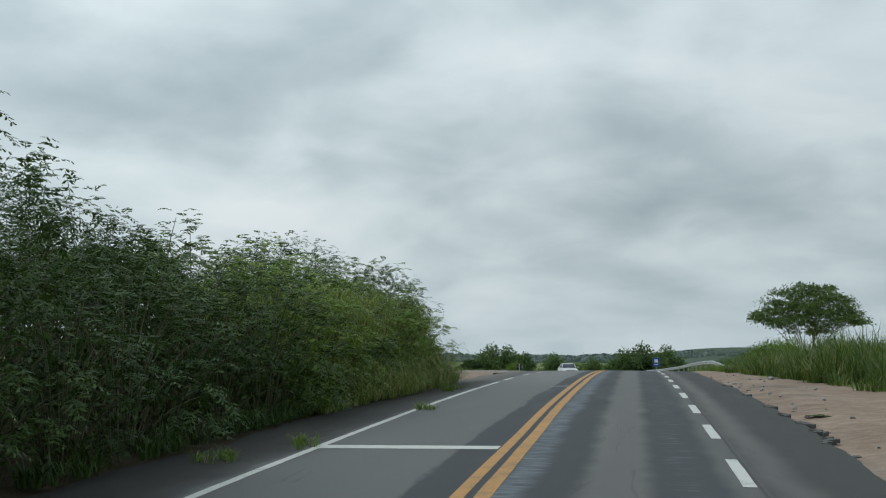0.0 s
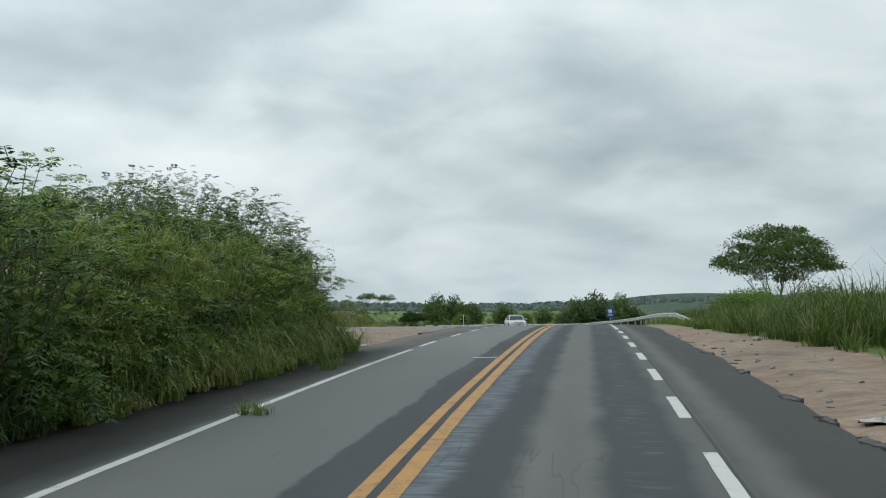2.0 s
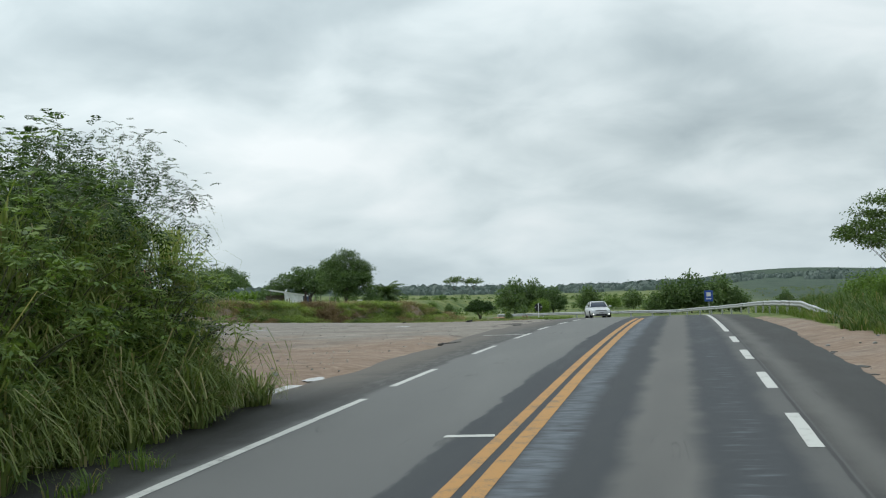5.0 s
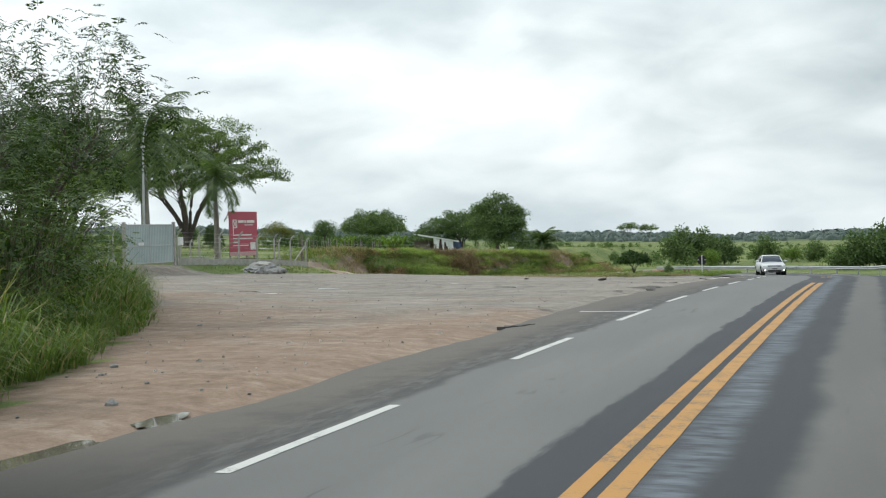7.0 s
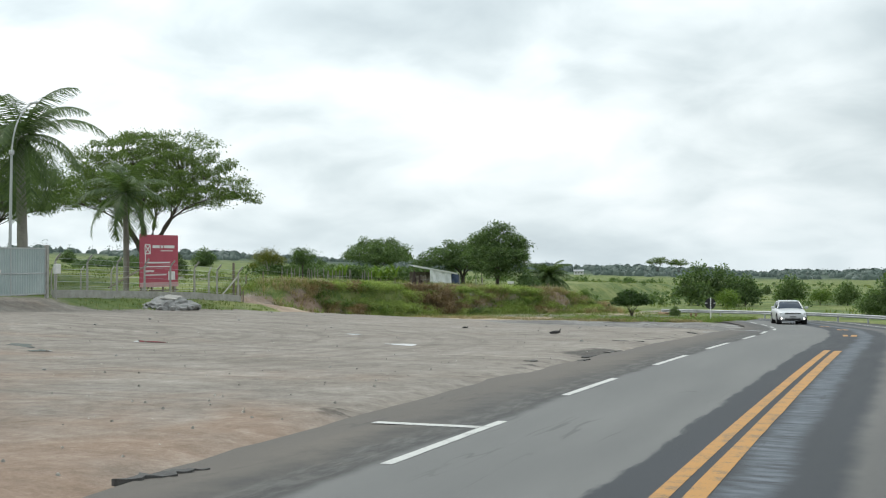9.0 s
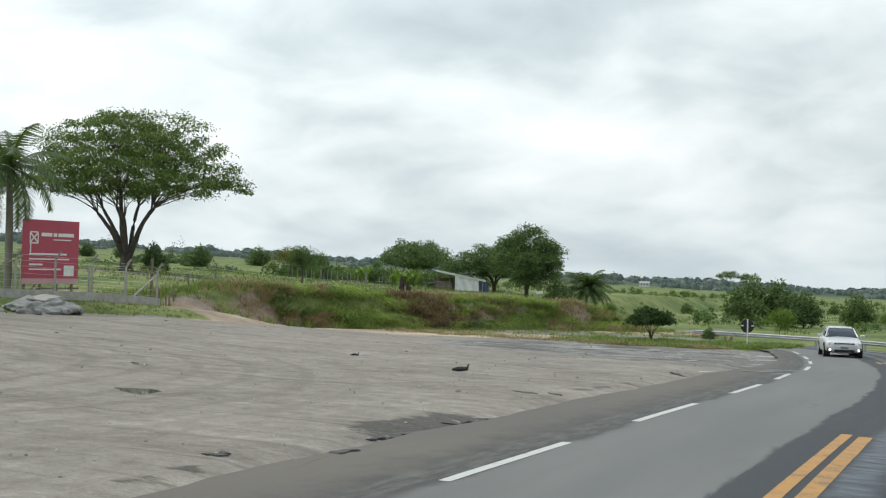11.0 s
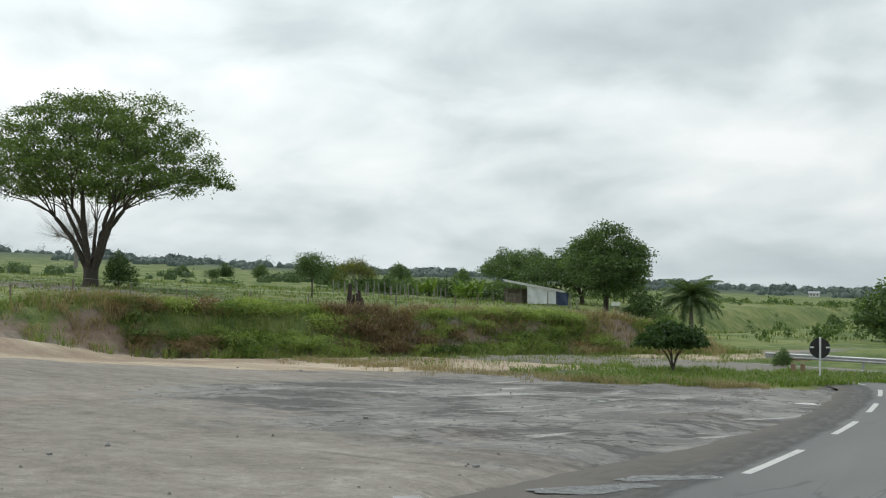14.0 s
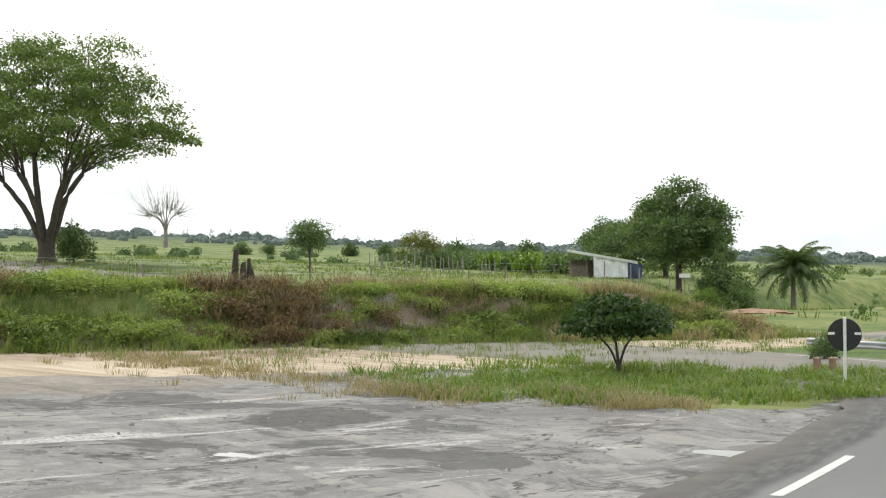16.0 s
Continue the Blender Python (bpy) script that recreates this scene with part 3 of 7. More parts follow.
    tar = np.maximum(tar, 0.95 * np.exp(-(((x + 5.9) / 0.75) ** 2 + ((y - 72) / 2.4) ** 2)))
    tar = np.maximum(tar, 0.36 * np.exp(-(((x + 6.0) / 0.5) ** 2)) * smooth(36, 44, y))
    tar = np.maximum(tar, 0.46 * (x > 4.8) * (1 - smooth(6.6, 8.6, x)) * (y < 55))
    tar = np.maximum(tar, 0.62 * np.exp(-(((x - 5.9) / 1.3) ** 2 + ((y - 11) / 5.0) ** 2)))
    lime = np.zeros_like(x)
    for (x0, y0), (x1, y1) in (((-15.5, 105.5), (-12.5, 114)), ((-9.6, 106), (-11.3, 112)), ((-12.0, 107.8), (-12.9, 113.9)), ((-18.5, 103), (-16, 111))):
        f = np.clip(((x - x0) * (x1 - x0) + (y - y0) * (y1 - y0)) / ((x1 - x0) ** 2 + (y1 - y0) ** 2), 0, 1)
        lime = np.maximum(lime, np.exp(-((np.hypot(x - x0 - f * (x1 - x0), y - y0 - f * (y1 - y0)) / 0.55) ** 2)))
    dark_soil = (1 - smooth(-4.95, -4.6, x)) * smooth(-11.5, -9.5, x + wave(x, y, 0.6)) * (1 - smooth(33, 35.5, y)) * smooth(-60, -40, y)
    grey = smooth(88, 103, y + 0.35 * (x + 8)) * smooth(-24, -17, x)
    for name, values in (("grass", grass), ("red", red), ("grey", grey), ("sand", sand), ("dark_soil", dark_soil), ("tar", tar), ("lime", lime), ("woods", np.maximum(smooth(560, 800, np.hypot(x, y)), smooth(170, 260, y) * smooth(-6, 14, x - 0.03 * y)))):
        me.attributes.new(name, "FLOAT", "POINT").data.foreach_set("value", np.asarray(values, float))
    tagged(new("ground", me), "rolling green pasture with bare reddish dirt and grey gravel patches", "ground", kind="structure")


build_ground()


def build_road():
    """One ribbon with ragged edges, and the marks on it."""
    rng = np.random.default_rng(5)
    us = [-5.2, -4.2, -3.3, -2.2, -1.1, 0, 1.1, 2.2, 3.3, 4.2, 5.1]
    verts, uvs, faces = [], [], []
    ss = np.arange(0, 330, 0.5)
    jl = np.convolve(rng.normal(0, 0.16, len(ss) + 6), np.ones(4) / 4, "valid")
    jl[:300] *= 1.6
    jr = np.convolve(rng.normal(0, 0.3, len(ss) + 14), np.ones(12) / 12, "valid")
    for k, s in enumerate(ss):
        for n, u in enumerate(us):
            w = u
            if n == 0:
                w = u + jl[k] * (1.0 if s < 150 else 0.8) + float(np.interp(s, [172, 180, 210, 226], [0.0, -0.32, -0.32, 0.7]))
            elif n == len(us) - 1:
                w = u + jr[k]
            x, y = on_road(s, w)
            drop = (0.025 if s < 246 else 0.12) if n in (0, len(us) - 1) else 0.0
            verts.append((x, y, road_top(x, y) - 0.006 * abs(u) - drop))
            uvs.append((w, s))
    c = len(us)
    for k in range(len(ss) - 1):
        for n in range(c - 1):
            a = k * c + n
            faces.append((a, a + 1, a + c + 1, a + c))
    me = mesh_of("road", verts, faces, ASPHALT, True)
    layer = me.uv_layers.new(name="UVMap")
    loops = np.empty(len(me.loops), int)
    me.loops.foreach_get("vertex_index", loops)
    layer.data.foreach_set("uv", np.array(uvs)[loops].ravel())
    road = tagged(new("road", me), "two-lane asphalt highway with dark patched lanes and worn edges", "road", kind="structure")

    def stripe(name, s0, s1, u0, u1, material, rag=0.0, step=0.5):
        n = max(2, int((s1 - s0) / step) + 1)
        vs = []
        yellow = name.startswith("yellow")
        for s in np.linspace(s0, s1, n):
            for u in (u0 - rag * rng.random(), u1 + rag * rng.random()):
                if yellow:
                    u += float(np.interp(s - 120.0, [0, 10, 17, 26, 40, 70], [0.04, 0.02, -0.04, -0.06, -0.09, -0.11]))
                x, y = on_road(s, u)
                vs.append((x, y, road_top(x, y) - 0.006 * abs(u) + 0.005))
        fs = [(2 * i, 2 * i + 1, 2 * i + 3, 2 * i + 2) for i in range(n - 1)]
        return part(name, mesh_of(name, vs, fs, material), material, road)

    at = 120.0  # the centre line starts 120 m behind the origin
    stripe("yellow_line", 40, at + 74.8, -0.245, -0.085, YELLOW, 0.006, 2.0)["label"] = "solid yellow centre line"
    stripe("yellow_line", 40, at + 74.6, 0.03, 0.22, YELLOW, 0.01, 1.0)
    for s in (86.5, 98.0, 109.0):
        stripe("yellow_dash", at + s, at + s + 2.2, -0.245, -0.085, YELLOW, 0.02)
        stripe("yellow_dash", at + s, at + s + 2.2, 0.03, 0.22, YELLOW, 0.02)
    for k in range(-8, 8):
        far = 12.84 + (k - 1) * 6.15
        stripe("edge_dash", at + far - 2.95, at + far, 3.19, 3.35, WHITE_LINE, 0.012)
    stripe("edge_line", at + 53, at + 140, 3.19, 3.33, WHITE_LINE, 0.012)
    stripe("edge_line", 40, at + 34, -3.28, -3.15, WHITE_LINE, 0.012)
    for near, far in ((36.1, 39.9), (44.6, 48.2), (52.4, 56.2), (59.8, 63.3), (67.1, 71.0), (74.3, 78.5), (81.9, 85.9), (89.0, 92.9), (96.5, 100.4), (104.0, 107.9), (111.3, 115.2), (118.8, 122.6), (126.0, 129.5), (132.5, 136.0)):
        mid = -3.25 if near < 58 else -3.4 if near < 95 else -3.16
        stripe("edge_dash", at + near, at + far, mid - 0.065, mid + 0.065, WHITE_LINE, 0.008)
    stripe("stop_line", at + 7.55, at + 8.05, -3.15, -0.25, WHITE_LINE, 0.01)
    stripe("worn_mark", at + 29.3, at + 29.5, -0.95, -0.36, WHITE_LINE, 0.05)
    stripe("cross_mark", at + 55.4, at + 55.6, -4.8, -3.35, WHITE_LINE, 0.03)


build_road()

# ---------------------------------------------------------------- plants


def unit(v):
    return v / (np.linalg.norm(v, axis=-1, keepdims=True) + 1e-9)


def quads_mesh(name, quads, material):
    """A mesh of loose four-cornered leaves from an array (n, 4, 3)."""
    q = np.asarray(quads, float).reshape(-1, 4, 3)
    return mesh_of(name, q.reshape(-1, 3), np.arange(len(q) * 4).reshape(-1, 4), material)


def leaf_quads(at, ahead, size, rng, wide=0.45, level=0.5):
    """Pointed leaves: four corners each, along ahead, lying more or less level."""
    n = len(at)
    ahead = unit(ahead)
    face = unit(rng.normal(size=(n, 3)) * (1 - level) + np.array([0, 0, 1.0]) * level)
    side = unit(np.cross(ahead, face))
    s = (size * rng.uniform(0.7, 1.3, n))[:, None]
    return np.stack([at, at + ahead * s * 0.5 + side * s * wide * 0.5, at + ahead * s, at + ahead * s * 0.5 - side * s * wide * 0.5], 1)


def frond_quads(at, ahead, length, rng, pairs=8, pinna=0.36, width=0.15, droop=0.5):
    """Feathery leaves: a drooping midrib with pairs of narrow leaflets."""
    n = len(at)
    ahead = unit(ahead)
    up = np.tile([0, 0, 1.0], (n, 1))
    side = unit(np.cross(ahead, up) + 1e-6)
    ln = (length * rng.uniform(0.7, 1.25, n))[:, None]
    out = []
    for k in range(pairs):
        f = (k + 0.6) / pairs
        root = at + ahead * ln * f - up * ln * droop * f * f
        tang = unit(ahead - up * 2 * droop * f)
        for sgn in (-1, 1):
            way = unit(side * sgn + tang * 0.45 - up * 0.22 + rng.normal(scale=0.12, size=(n, 3)))
            pl = ln * pinna * (1.1 - 0.5 * abs(f - 0.4) * 1.6)
            w = tang * ln * width * 0.5
            out.append(np.stack([root - w * 0.4, root + way * pl * 0.5 - w, root + way * pl, root + way * pl * 0.5 + w], 1))
    for f0, f1 in ((0, 0.5), (0.5, 1.0)):
        p0 = at + ahead * ln * f0 - up * ln * droop * f0 * f0
        p1 = at + ahead * ln * f1 - up * ln * droop * f1 * f1
        out.append(np.stack([p0 - side * 0.008, p0 + side * 0.008, p1 + side * 0.006, p1 - side * 0.006], 1))
    return np.concatenate(out)


def blade_quads(at, ahead, length, width, rng, bend=1.2, segments=4):
    """Grass blades that rise and arch over."""
    n = len(at)
    ahead = ahead.copy()
    ahead[:, 2] = 0
    ahead = unit(ahead)
    side = np.stack([-ahead[:, 1], ahead[:, 0], 0 * ahead[:, 0]], 1)
    lean = rng.uniform(0.08, 0.4, n)
    curl = bend * rng.uniform(0.4, 1.3, n)
    ln = length * rng.uniform(0.55, 1.25, n)
    p, ang, out = at.copy(), np.pi / 2 - lean, []
    for k in range(segments):
        w0, w1 = width * (1 - k / segments) ** 0.6, width * (1 - (k + 1) / segments) ** 0.6
        step = (ahead * np.cos(ang)[:, None] + np.array([0, 0, 1.0]) * np.sin(ang)[:, None]) * (ln / segments)[:, None]
        q = p + step
        out.append(np.stack([p - side * w0, p + side * w0, q + side * w1, q - side * w1], 1))
        p, ang = q, ang - curl * (k + 1) / segments
    return np.concatenate(out)


def bezier(a, b, c, n):
    t = np.linspace(0, 1, n)[:, None]
    return (1 - t) ** 2 * np.asarray(a) + 2 * t * (1 - t) * np.asarray(b) + t * t * np.asarray(c)


def crown_points(rng, n, height, width, base, shape):
    """Centres of leaf clumps, from the foot of the tree."""
    a = rng.uniform(0, 2 * np.pi, n)
    lobes = 1 + 0.14 * np.sin(2 * a + rng.uniform(0, 6)) + 0.13 * np.sin(3 * a + rng.uniform(0, 6)) + 0.11 * np.sin(5 * a + rng.uniform(0, 6))
    r = width / 2 * lobes * np.sqrt(rng.uniform(0.02, 1, n))
    r = np.minimum(r, width * 0.52)
    f = np.minimum(r / (width / 2), 1.0)
    if shape == "umbrella":
        top = height - (height - base) * 0.44 * f ** 2.4
        z = top - (height - base) * 0.6 * rng.uniform(0, 1, n) ** 1.3 * (1 - 0.45 * f) + 0.05 * height * np.sin(3 * a + 5 * f + 1)
    else:
        lobes = 8
        la = np.arange(lobes) * 2.4 + rng.uniform(-0.4, 0.4, lobes)
        lr = np.r_[0.12, rng.uniform(0.42, 0.62, lobes - 1)]
        lz = np.r_[0.66, rng.uniform(0.22, 0.62, lobes - 1)]
        size = rng.uniform(0.34, 0.5, lobes)
        k = rng.integers(0, lobes, n)
        way = unit(rng.normal(size=(n, 3)) + [0, 0, 0.35]) * (rng.uniform(0.5, 1, n) ** 0.5)[:, None]
        x = (lr[k] * np.cos(la[k]) + way[:, 0] * size[k]) * width / 2
        y = (lr[k] * np.sin(la[k]) + way[:, 1] * size[k]) * width / 2
        z = base + (height - base) * np.clip(lz[k] + way[:, 2] * size[k] * 0.8, 0.02, 1)
        return np.stack([x, y, z], 1)
    return np.stack([r * np.cos(a), r * np.sin(a), z], 1)


def tree_meshes(name, seed, height, width, base, shape="round", clumps=90, leaves=120, leaf=0.2, clump=0.6, stems=4, trunk=0.2, fork=0.25,
                bark=None, foliage=None, level=0.5, flat=0.55, sides=6):
    """Trunk with limbs, and crown, of a tree that stands at the origin."""
    rng = np.random.default_rng(seed)
    pts = crown_points(rng, clumps, height, width, base, shape)
    pieces = []
    group = ((np.arctan2(pts[:, 1], pts[:, 0]) + np.pi) / (2 * np.pi) * stems).astype(int) % stems
    split = np.array([0, 0, height * fork])
    if stems > 1 and fork > 0.02:
        pieces.append(sweep(bezier((0, 0, -0.2), (rng.normal(0, 0.05), 0, split[2] / 2), split, 5), np.linspace(trunk * 1.35, trunk, 5), 9))
    for g in range(stems):
        own = pts[group == g]
        if not len(own):
            continue
        goal = own.mean(0) * [0.55, 0.55, 1]
        goal[2] = base + (goal[2] - base) * 0.55
        start = split + np.append(unit(goal[:2]) * trunk * 0.5, 0) if fork > 0.02 else np.append(unit(goal[:2]) * trunk * 0.7, -0.15)
        bend = start * 0.55 + goal * 0.45 - np.append(goal[:2] * 0.22, -0.1 * height)
        limb = bezier(start, bend, goal, 9)
        limb += np.cumsum(rng.normal(0, 0.012 * height / 9, limb.shape), 0) * np.linspace(0, 1, 9)[:, None]
        r0 = trunk * (0.42 if stems > 5 and fork > 0.02 else 0.62 if fork > 0.02 else 0.55)
        pieces.append(sweep(limb, np.linspace(r0, r0 * 0.34, 9), sides))
        for c in own:
            k = 3 + int(np.argmin(np.linalg.norm(limb[3:] - c, axis=1) * rng.uniform(0.75, 1.25, 6)))
            root = limb[k]
            mid = (root + c) / 2 + [0, 0, -0.06 * height * rng.uniform(0, 1)] + rng.normal(0, 0.02 * height, 3)
            twig = bezier(root, mid, c, 5)
            rr = r0 * (1 - k / 14) * 0.42
            pieces.append(sweep(twig[::2], np.linspace(rr, rr * 0.22, 3), 3))
    v, f = joined(pieces)
    wood = mesh_of(name + "_trunk", v, f, bark or BARK, True)
    n = clumps * leaves
    centre = np.repeat(pts, leaves, 0)
    spread = rng.normal(size=(n, 3)) * clump * np.array([1, 1, flat]) * np.repeat(rng.uniform(0.6, 1.3, clumps), leaves)[:, None]
    ahead = unit(spread + np.array([0, 0, 0.05])) + rng.normal(scale=0.5, size=(n, 3)) - [0, 0, 0.25]
    crown = quads_mesh(name + "_crown", leaf_quads(centre + spread, ahead, leaf, rng, level=level), foliage or LEAF_DARK)
    return wood, crown


def k_means(pts, k, rng, turns=6):
    """Splits points into at most k near groups; gives the group of each."""
    k = min(k, len(pts))
    seeds = pts[rng.permutation(len(pts))[:k]].copy()
    for _ in range(turns):
        own = np.argmin(np.linalg.norm(pts[:, None] - seeds[None], axis=2), axis=1)
        for g in range(k):
            if (own == g).any():
                seeds[g] = pts[own == g].mean(0)
    return own


def dome_points(rng, n, height, width, edge, base, lean=0.0, bias=1.5, power=2.2):
    """Evenly spread clump centres under an uneven dome; edge is the height of its rim, base that of its hollow underside."""
    m = n * 7
    a = rng.uniform(0, 2 * np.pi, m)
    ph = rng.uniform(0, 6.28, 6)
    f = np.sqrt(rng.uniform(0.0, 1, m))
    rim = 1 + 0.10 * np.sin(2 * a + ph[0]) + 0.09 * np.sin(3 * a + ph[1]) + 0.07 * np.sin(7 * a + ph[2])
    top = edge + (height - edge) * (1 - f ** power) + 0.045 * height * np.sin(4 * a + 4 * f + ph[3]) * f + 0.035 * height * np.sin(9 * f + 3 * a + ph[4])
    low = base + (edge - base) * 0.7 * f ** 1.5
    z = np.minimum(top - (top - low) * rng.uniform(0, 1, m) ** bias, height)
    r = width / 2 * f * rim
    pts = np.stack([r * np.cos(a) + lean * (z - base), r * np.sin(a), z], 1)
    keep = [0]
    gap = np.linalg.norm(pts - pts[0], axis=1)
    for _ in range(n - 1):
        # take the loneliest of a handful, so that clumps keep their distance but stay uneven
        pick = rng.integers(0, m, 9)
        k = int(pick[np.argmax(gap[pick])])
        keep.append(k)
        gap = np.minimum(gap, np.linalg.norm(pts - pts[k], axis=1))
    return pts[keep]


def limbed_tree(name, seed, pts, trunk, fork, stems, leaves, leaf, clump, bark, foliage, flat=0.5, level=0.5, wide=0.45, sub=5, rise=0.1, droop=0.25):
    """A tree that forks three times: trunk, stems, boughs, and a twig into each clump of leaves."""
    rng = np.random.default_rng(seed)
    height = pts[:, 2].max()
    split = np.array([rng.normal(0, 0.02), rng.normal(0, 0.02), fork])
    pieces = []
    if fork > 0.15:
        hs = np.linspace(-0.25, fork, 6)
        line = np.stack([split[0] * hs / fork, split[1] * hs / fork, hs], 1)
        pieces.append(sweep(line, trunk * np.array([1.5, 1.15, 1.0, 0.96, 0.95, 1.0]), 10))
    own = k_means(pts * [1, 1, 0.4], stems, rng)
    total = len(pts)
    for g in np.unique(own):
        mine = pts[own == g]
        c = mine.mean(0)
        foot = split + np.append(unit(c[:2]) * trunk * (0.45 if fork > 0.15 else 0.9), -0.12 * trunk if fork > 0.15 else -0.2)
        joint = foot + (c - foot) * rng.uniform(0.5, 0.62) * np.array([0.78, 0.78, 1.0])
        joint[2] -= 0.03 * height
        bend = foot * 0.5 + joint * 0.5 - np.append((joint - foot)[:2] * 0.10, -rise * height)
        r0 = trunk * 1.05 * (len(mine) / total) ** 0.45
        limb = bezier(foot, bend, joint, 8)
        limb[1:] += np.cumsum(rng.normal(0, 0.0035 * height, (7, 3)), 0)
        r1 = r0 * 0.62
        pieces.append(sweep(limb, np.linspace(r0, r1, 8), 7))
        joint = limb[-1]
        deep = k_means(mine, max(2, min(sub, len(mine) // 3)), rng)
        for h in np.unique(deep):
            few = mine[deep == h]
            d = few.mean(0)
            end = joint + (d - joint) * 0.72
            end[2] -= 0.02 * height
            mid = (joint + end) / 2 - np.append((end - joint)[:2] * 0.14, -0.02 * height) + rng.normal(0, 0.012 * height, 3)
            r2 = max(r1 * (len(few) / len(mine)) ** 0.45, 0.012)
            bough = bezier(joint, mid, end, 6)
            bough[1:] += np.cumsum(rng.normal(0, 0.004 * height, (5, 3)), 0)
            pieces.append(sweep(bough, np.linspace(r2, r2 * 0.5, 6), 5))
            for q in few:
                k = int(np.argmin(np.linalg.norm(bough[2:] - q, axis=1))) + 2
                mid = (bough[k] + q) / 2 + rng.normal(0, 0.012 * height, 3)
                pieces.append(sweep(bezier(bough[k], mid, q, 4), np.linspace(r2 * 0.4, r2 * 0.12, 4), 4))
    v, f = joined(pieces)
    wood = mesh_of(name + "_trunk", v, f, bark, True)
    n = total * leaves
    size = np.repeat(rng.uniform(0.6, 1.25, total), leaves)[:, None]
    spread = rng.normal(size=(n, 3)) * clump * size
    spread[:, 2] = spread[:, 2] * flat - 0.18 * np.hypot(spread[:, 0], spread[:, 1]) ** 2 / (clump + 1e-6) * flat
    ahead = unit(spread + np.array([0, 0, 0.05])) + rng.normal(scale=0.45, size=(n, 3)) - [0, 0, droop]
    at = np.repeat(pts, leaves, 0) + spread
    return wood, quads_mesh(name + "_crown", leaf_quads(at, ahead, leaf, rng, wide, level), foliage)


def lobed_points(rng, n, height, width, base, lobes=8, tall=0.0):
    """Clump centres on several overlapping billows, as dense broad crowns have."""
    la = np.arange(lobes) * 2.4 + rng.uniform(-0.4, 0.4, lobes)
    lr = np.r_[0.05, rng.uniform(0.40, 0.60, lobes - 1)]
    size = np.r_[0.46, rng.uniform(0.30, 0.44, lobes - 1)]
    lz = np.r_[0.62 + tall, rng.uniform(0.24, 0.62, lobes - 1)]
    m = n * 5
    k = rng.integers(0, lobes, m)
    way = unit(rng.normal(size=(m, 3)) + [0, 0, 0.3]) * (rng.uniform(0.55, 1, (m, 1)))
    x = (lr[k] * np.cos(la[k]) + way[:, 0] * size[k]) * width / 2
    y = (lr[k] * np.sin(la[k]) + way[:, 1] * size[k]) * width / 2
    z = base + (height - base) * np.clip(lz[k] + way[:, 2] * size[k] * 0.8, 0.02, 1)
    pts = np.stack([x, y, z], 1)
    keep, gap = [0], np.linalg.norm(pts - pts[0], axis=1)
    for _ in range(n - 1):
        pick = rng.integers(0, m, 6)
        j = int(pick[np.argmax(gap[pick])])
        keep.append(j)
        gap = np.minimum(gap, np.linalg.norm(pts - pts[j], axis=1))
    return pts[keep]


def plant(name, meshes, at, label, category, group="", turn=0.0, scale=1.0, parts=("trunk", "crown"), sink=0.05, stretch=1.0):
    x, y = at[0], at[1]
    z = at[2] if len(at) > 2 else float(land(x, y)) - sink
    ob = thing(name, Matrix.Translation((x, y, z)) @ Matrix.Rotation(turn, 4, "Z"), label, category, group)
    ob.scale = (scale, scale, scale * stretch)
    for p, me in zip(parts, meshes):
        part(p, me, None, ob)
    return ob


def feather_shrub(seed, height, width, clumps=44, per=9, frond=0.38, pairs=4, foliage=None):
    """A dense shrub: arching stems that each end in a spray of feathery leaves, over a thick dark inside."""
    rng = np.random.default_rng(seed)
    m = clumps * 6
    way = unit(rng.normal(size=(m, 3)) + [0, 0, 0.45])
    ph = rng.uniform(0, 6.28, 4)
    az = np.arctan2(way[:, 1], way[:, 0])
    lump = 1 + 0.13 * np.sin(3 * az + 4 * way[:, 2] + ph[0]) + 0.10 * np.sin(5 * az - 6 * way[:, 2] + ph[1])
    reach = lump * rng.uniform(0.84, 1.0, m)
    pts = np.stack([way[:, 0] * reach * width / 2, way[:, 1] * reach * width / 2, height * (0.46 + 0.51 * way[:, 2] * reach)], 1)
    pts = pts[pts[:, 2] > 0.12 * height]
    keep, gap = [0], np.linalg.norm(pts - pts[0], axis=1)
    for _ in range(clumps - 1):
        pick = rng.integers(0, len(pts), 8)
        k = int(pick[np.argmax(gap[pick])])
        keep.append(k)
        gap = np.minimum(gap, np.linalg.norm(pts - pts[k], axis=1))
    pts = pts[keep]
    pieces = []
    for q in pts:
        foot = np.array([q[0] * 0.2, q[1] * 0.2, -0.1])
        pieces.append(sweep(bezier(foot, (q[0] * 0.35, q[1] * 0.35, q[2] * 0.8), q, 6), np.linspace(0.03, 0.007, 6), 3))
    c = np.repeat(pts, per, 0)
    n = len(c)
    b = rng.uniform(0, 2 * np.pi, n)
    ahead = np.stack([np.cos(b), np.sin(b), rng.uniform(-0.15, 0.75, n)], 1)
    out = unit((c - [0, 0, height * 0.45]) * [1, 1, 0.8]) * 0.55
    at = c + rng.normal(scale=0.17, size=(n, 3)) * [1, 1, 0.7]
    quads = frond_quads(at, ahead + out, frond, rng, pairs)
    inner = rng.uniform(-1, 1, (900, 3))
    inner = inner[np.linalg.norm(inner, axis=1) < 1] * [width * 0.34, width * 0.34, height * 0.33] + [0, 0, height * 0.38]
    quads = np.concatenate([quads, leaf_quads(inner, rng.normal(size=inner.shape), 0.2, rng, 0.3, 0.3)])
    v, f = joined(pieces)
    return mesh_of("shrub_stems", v, f, STEM, True), quads_mesh("shrub_leaves", quads, foliage or LEAF_FEATHER)


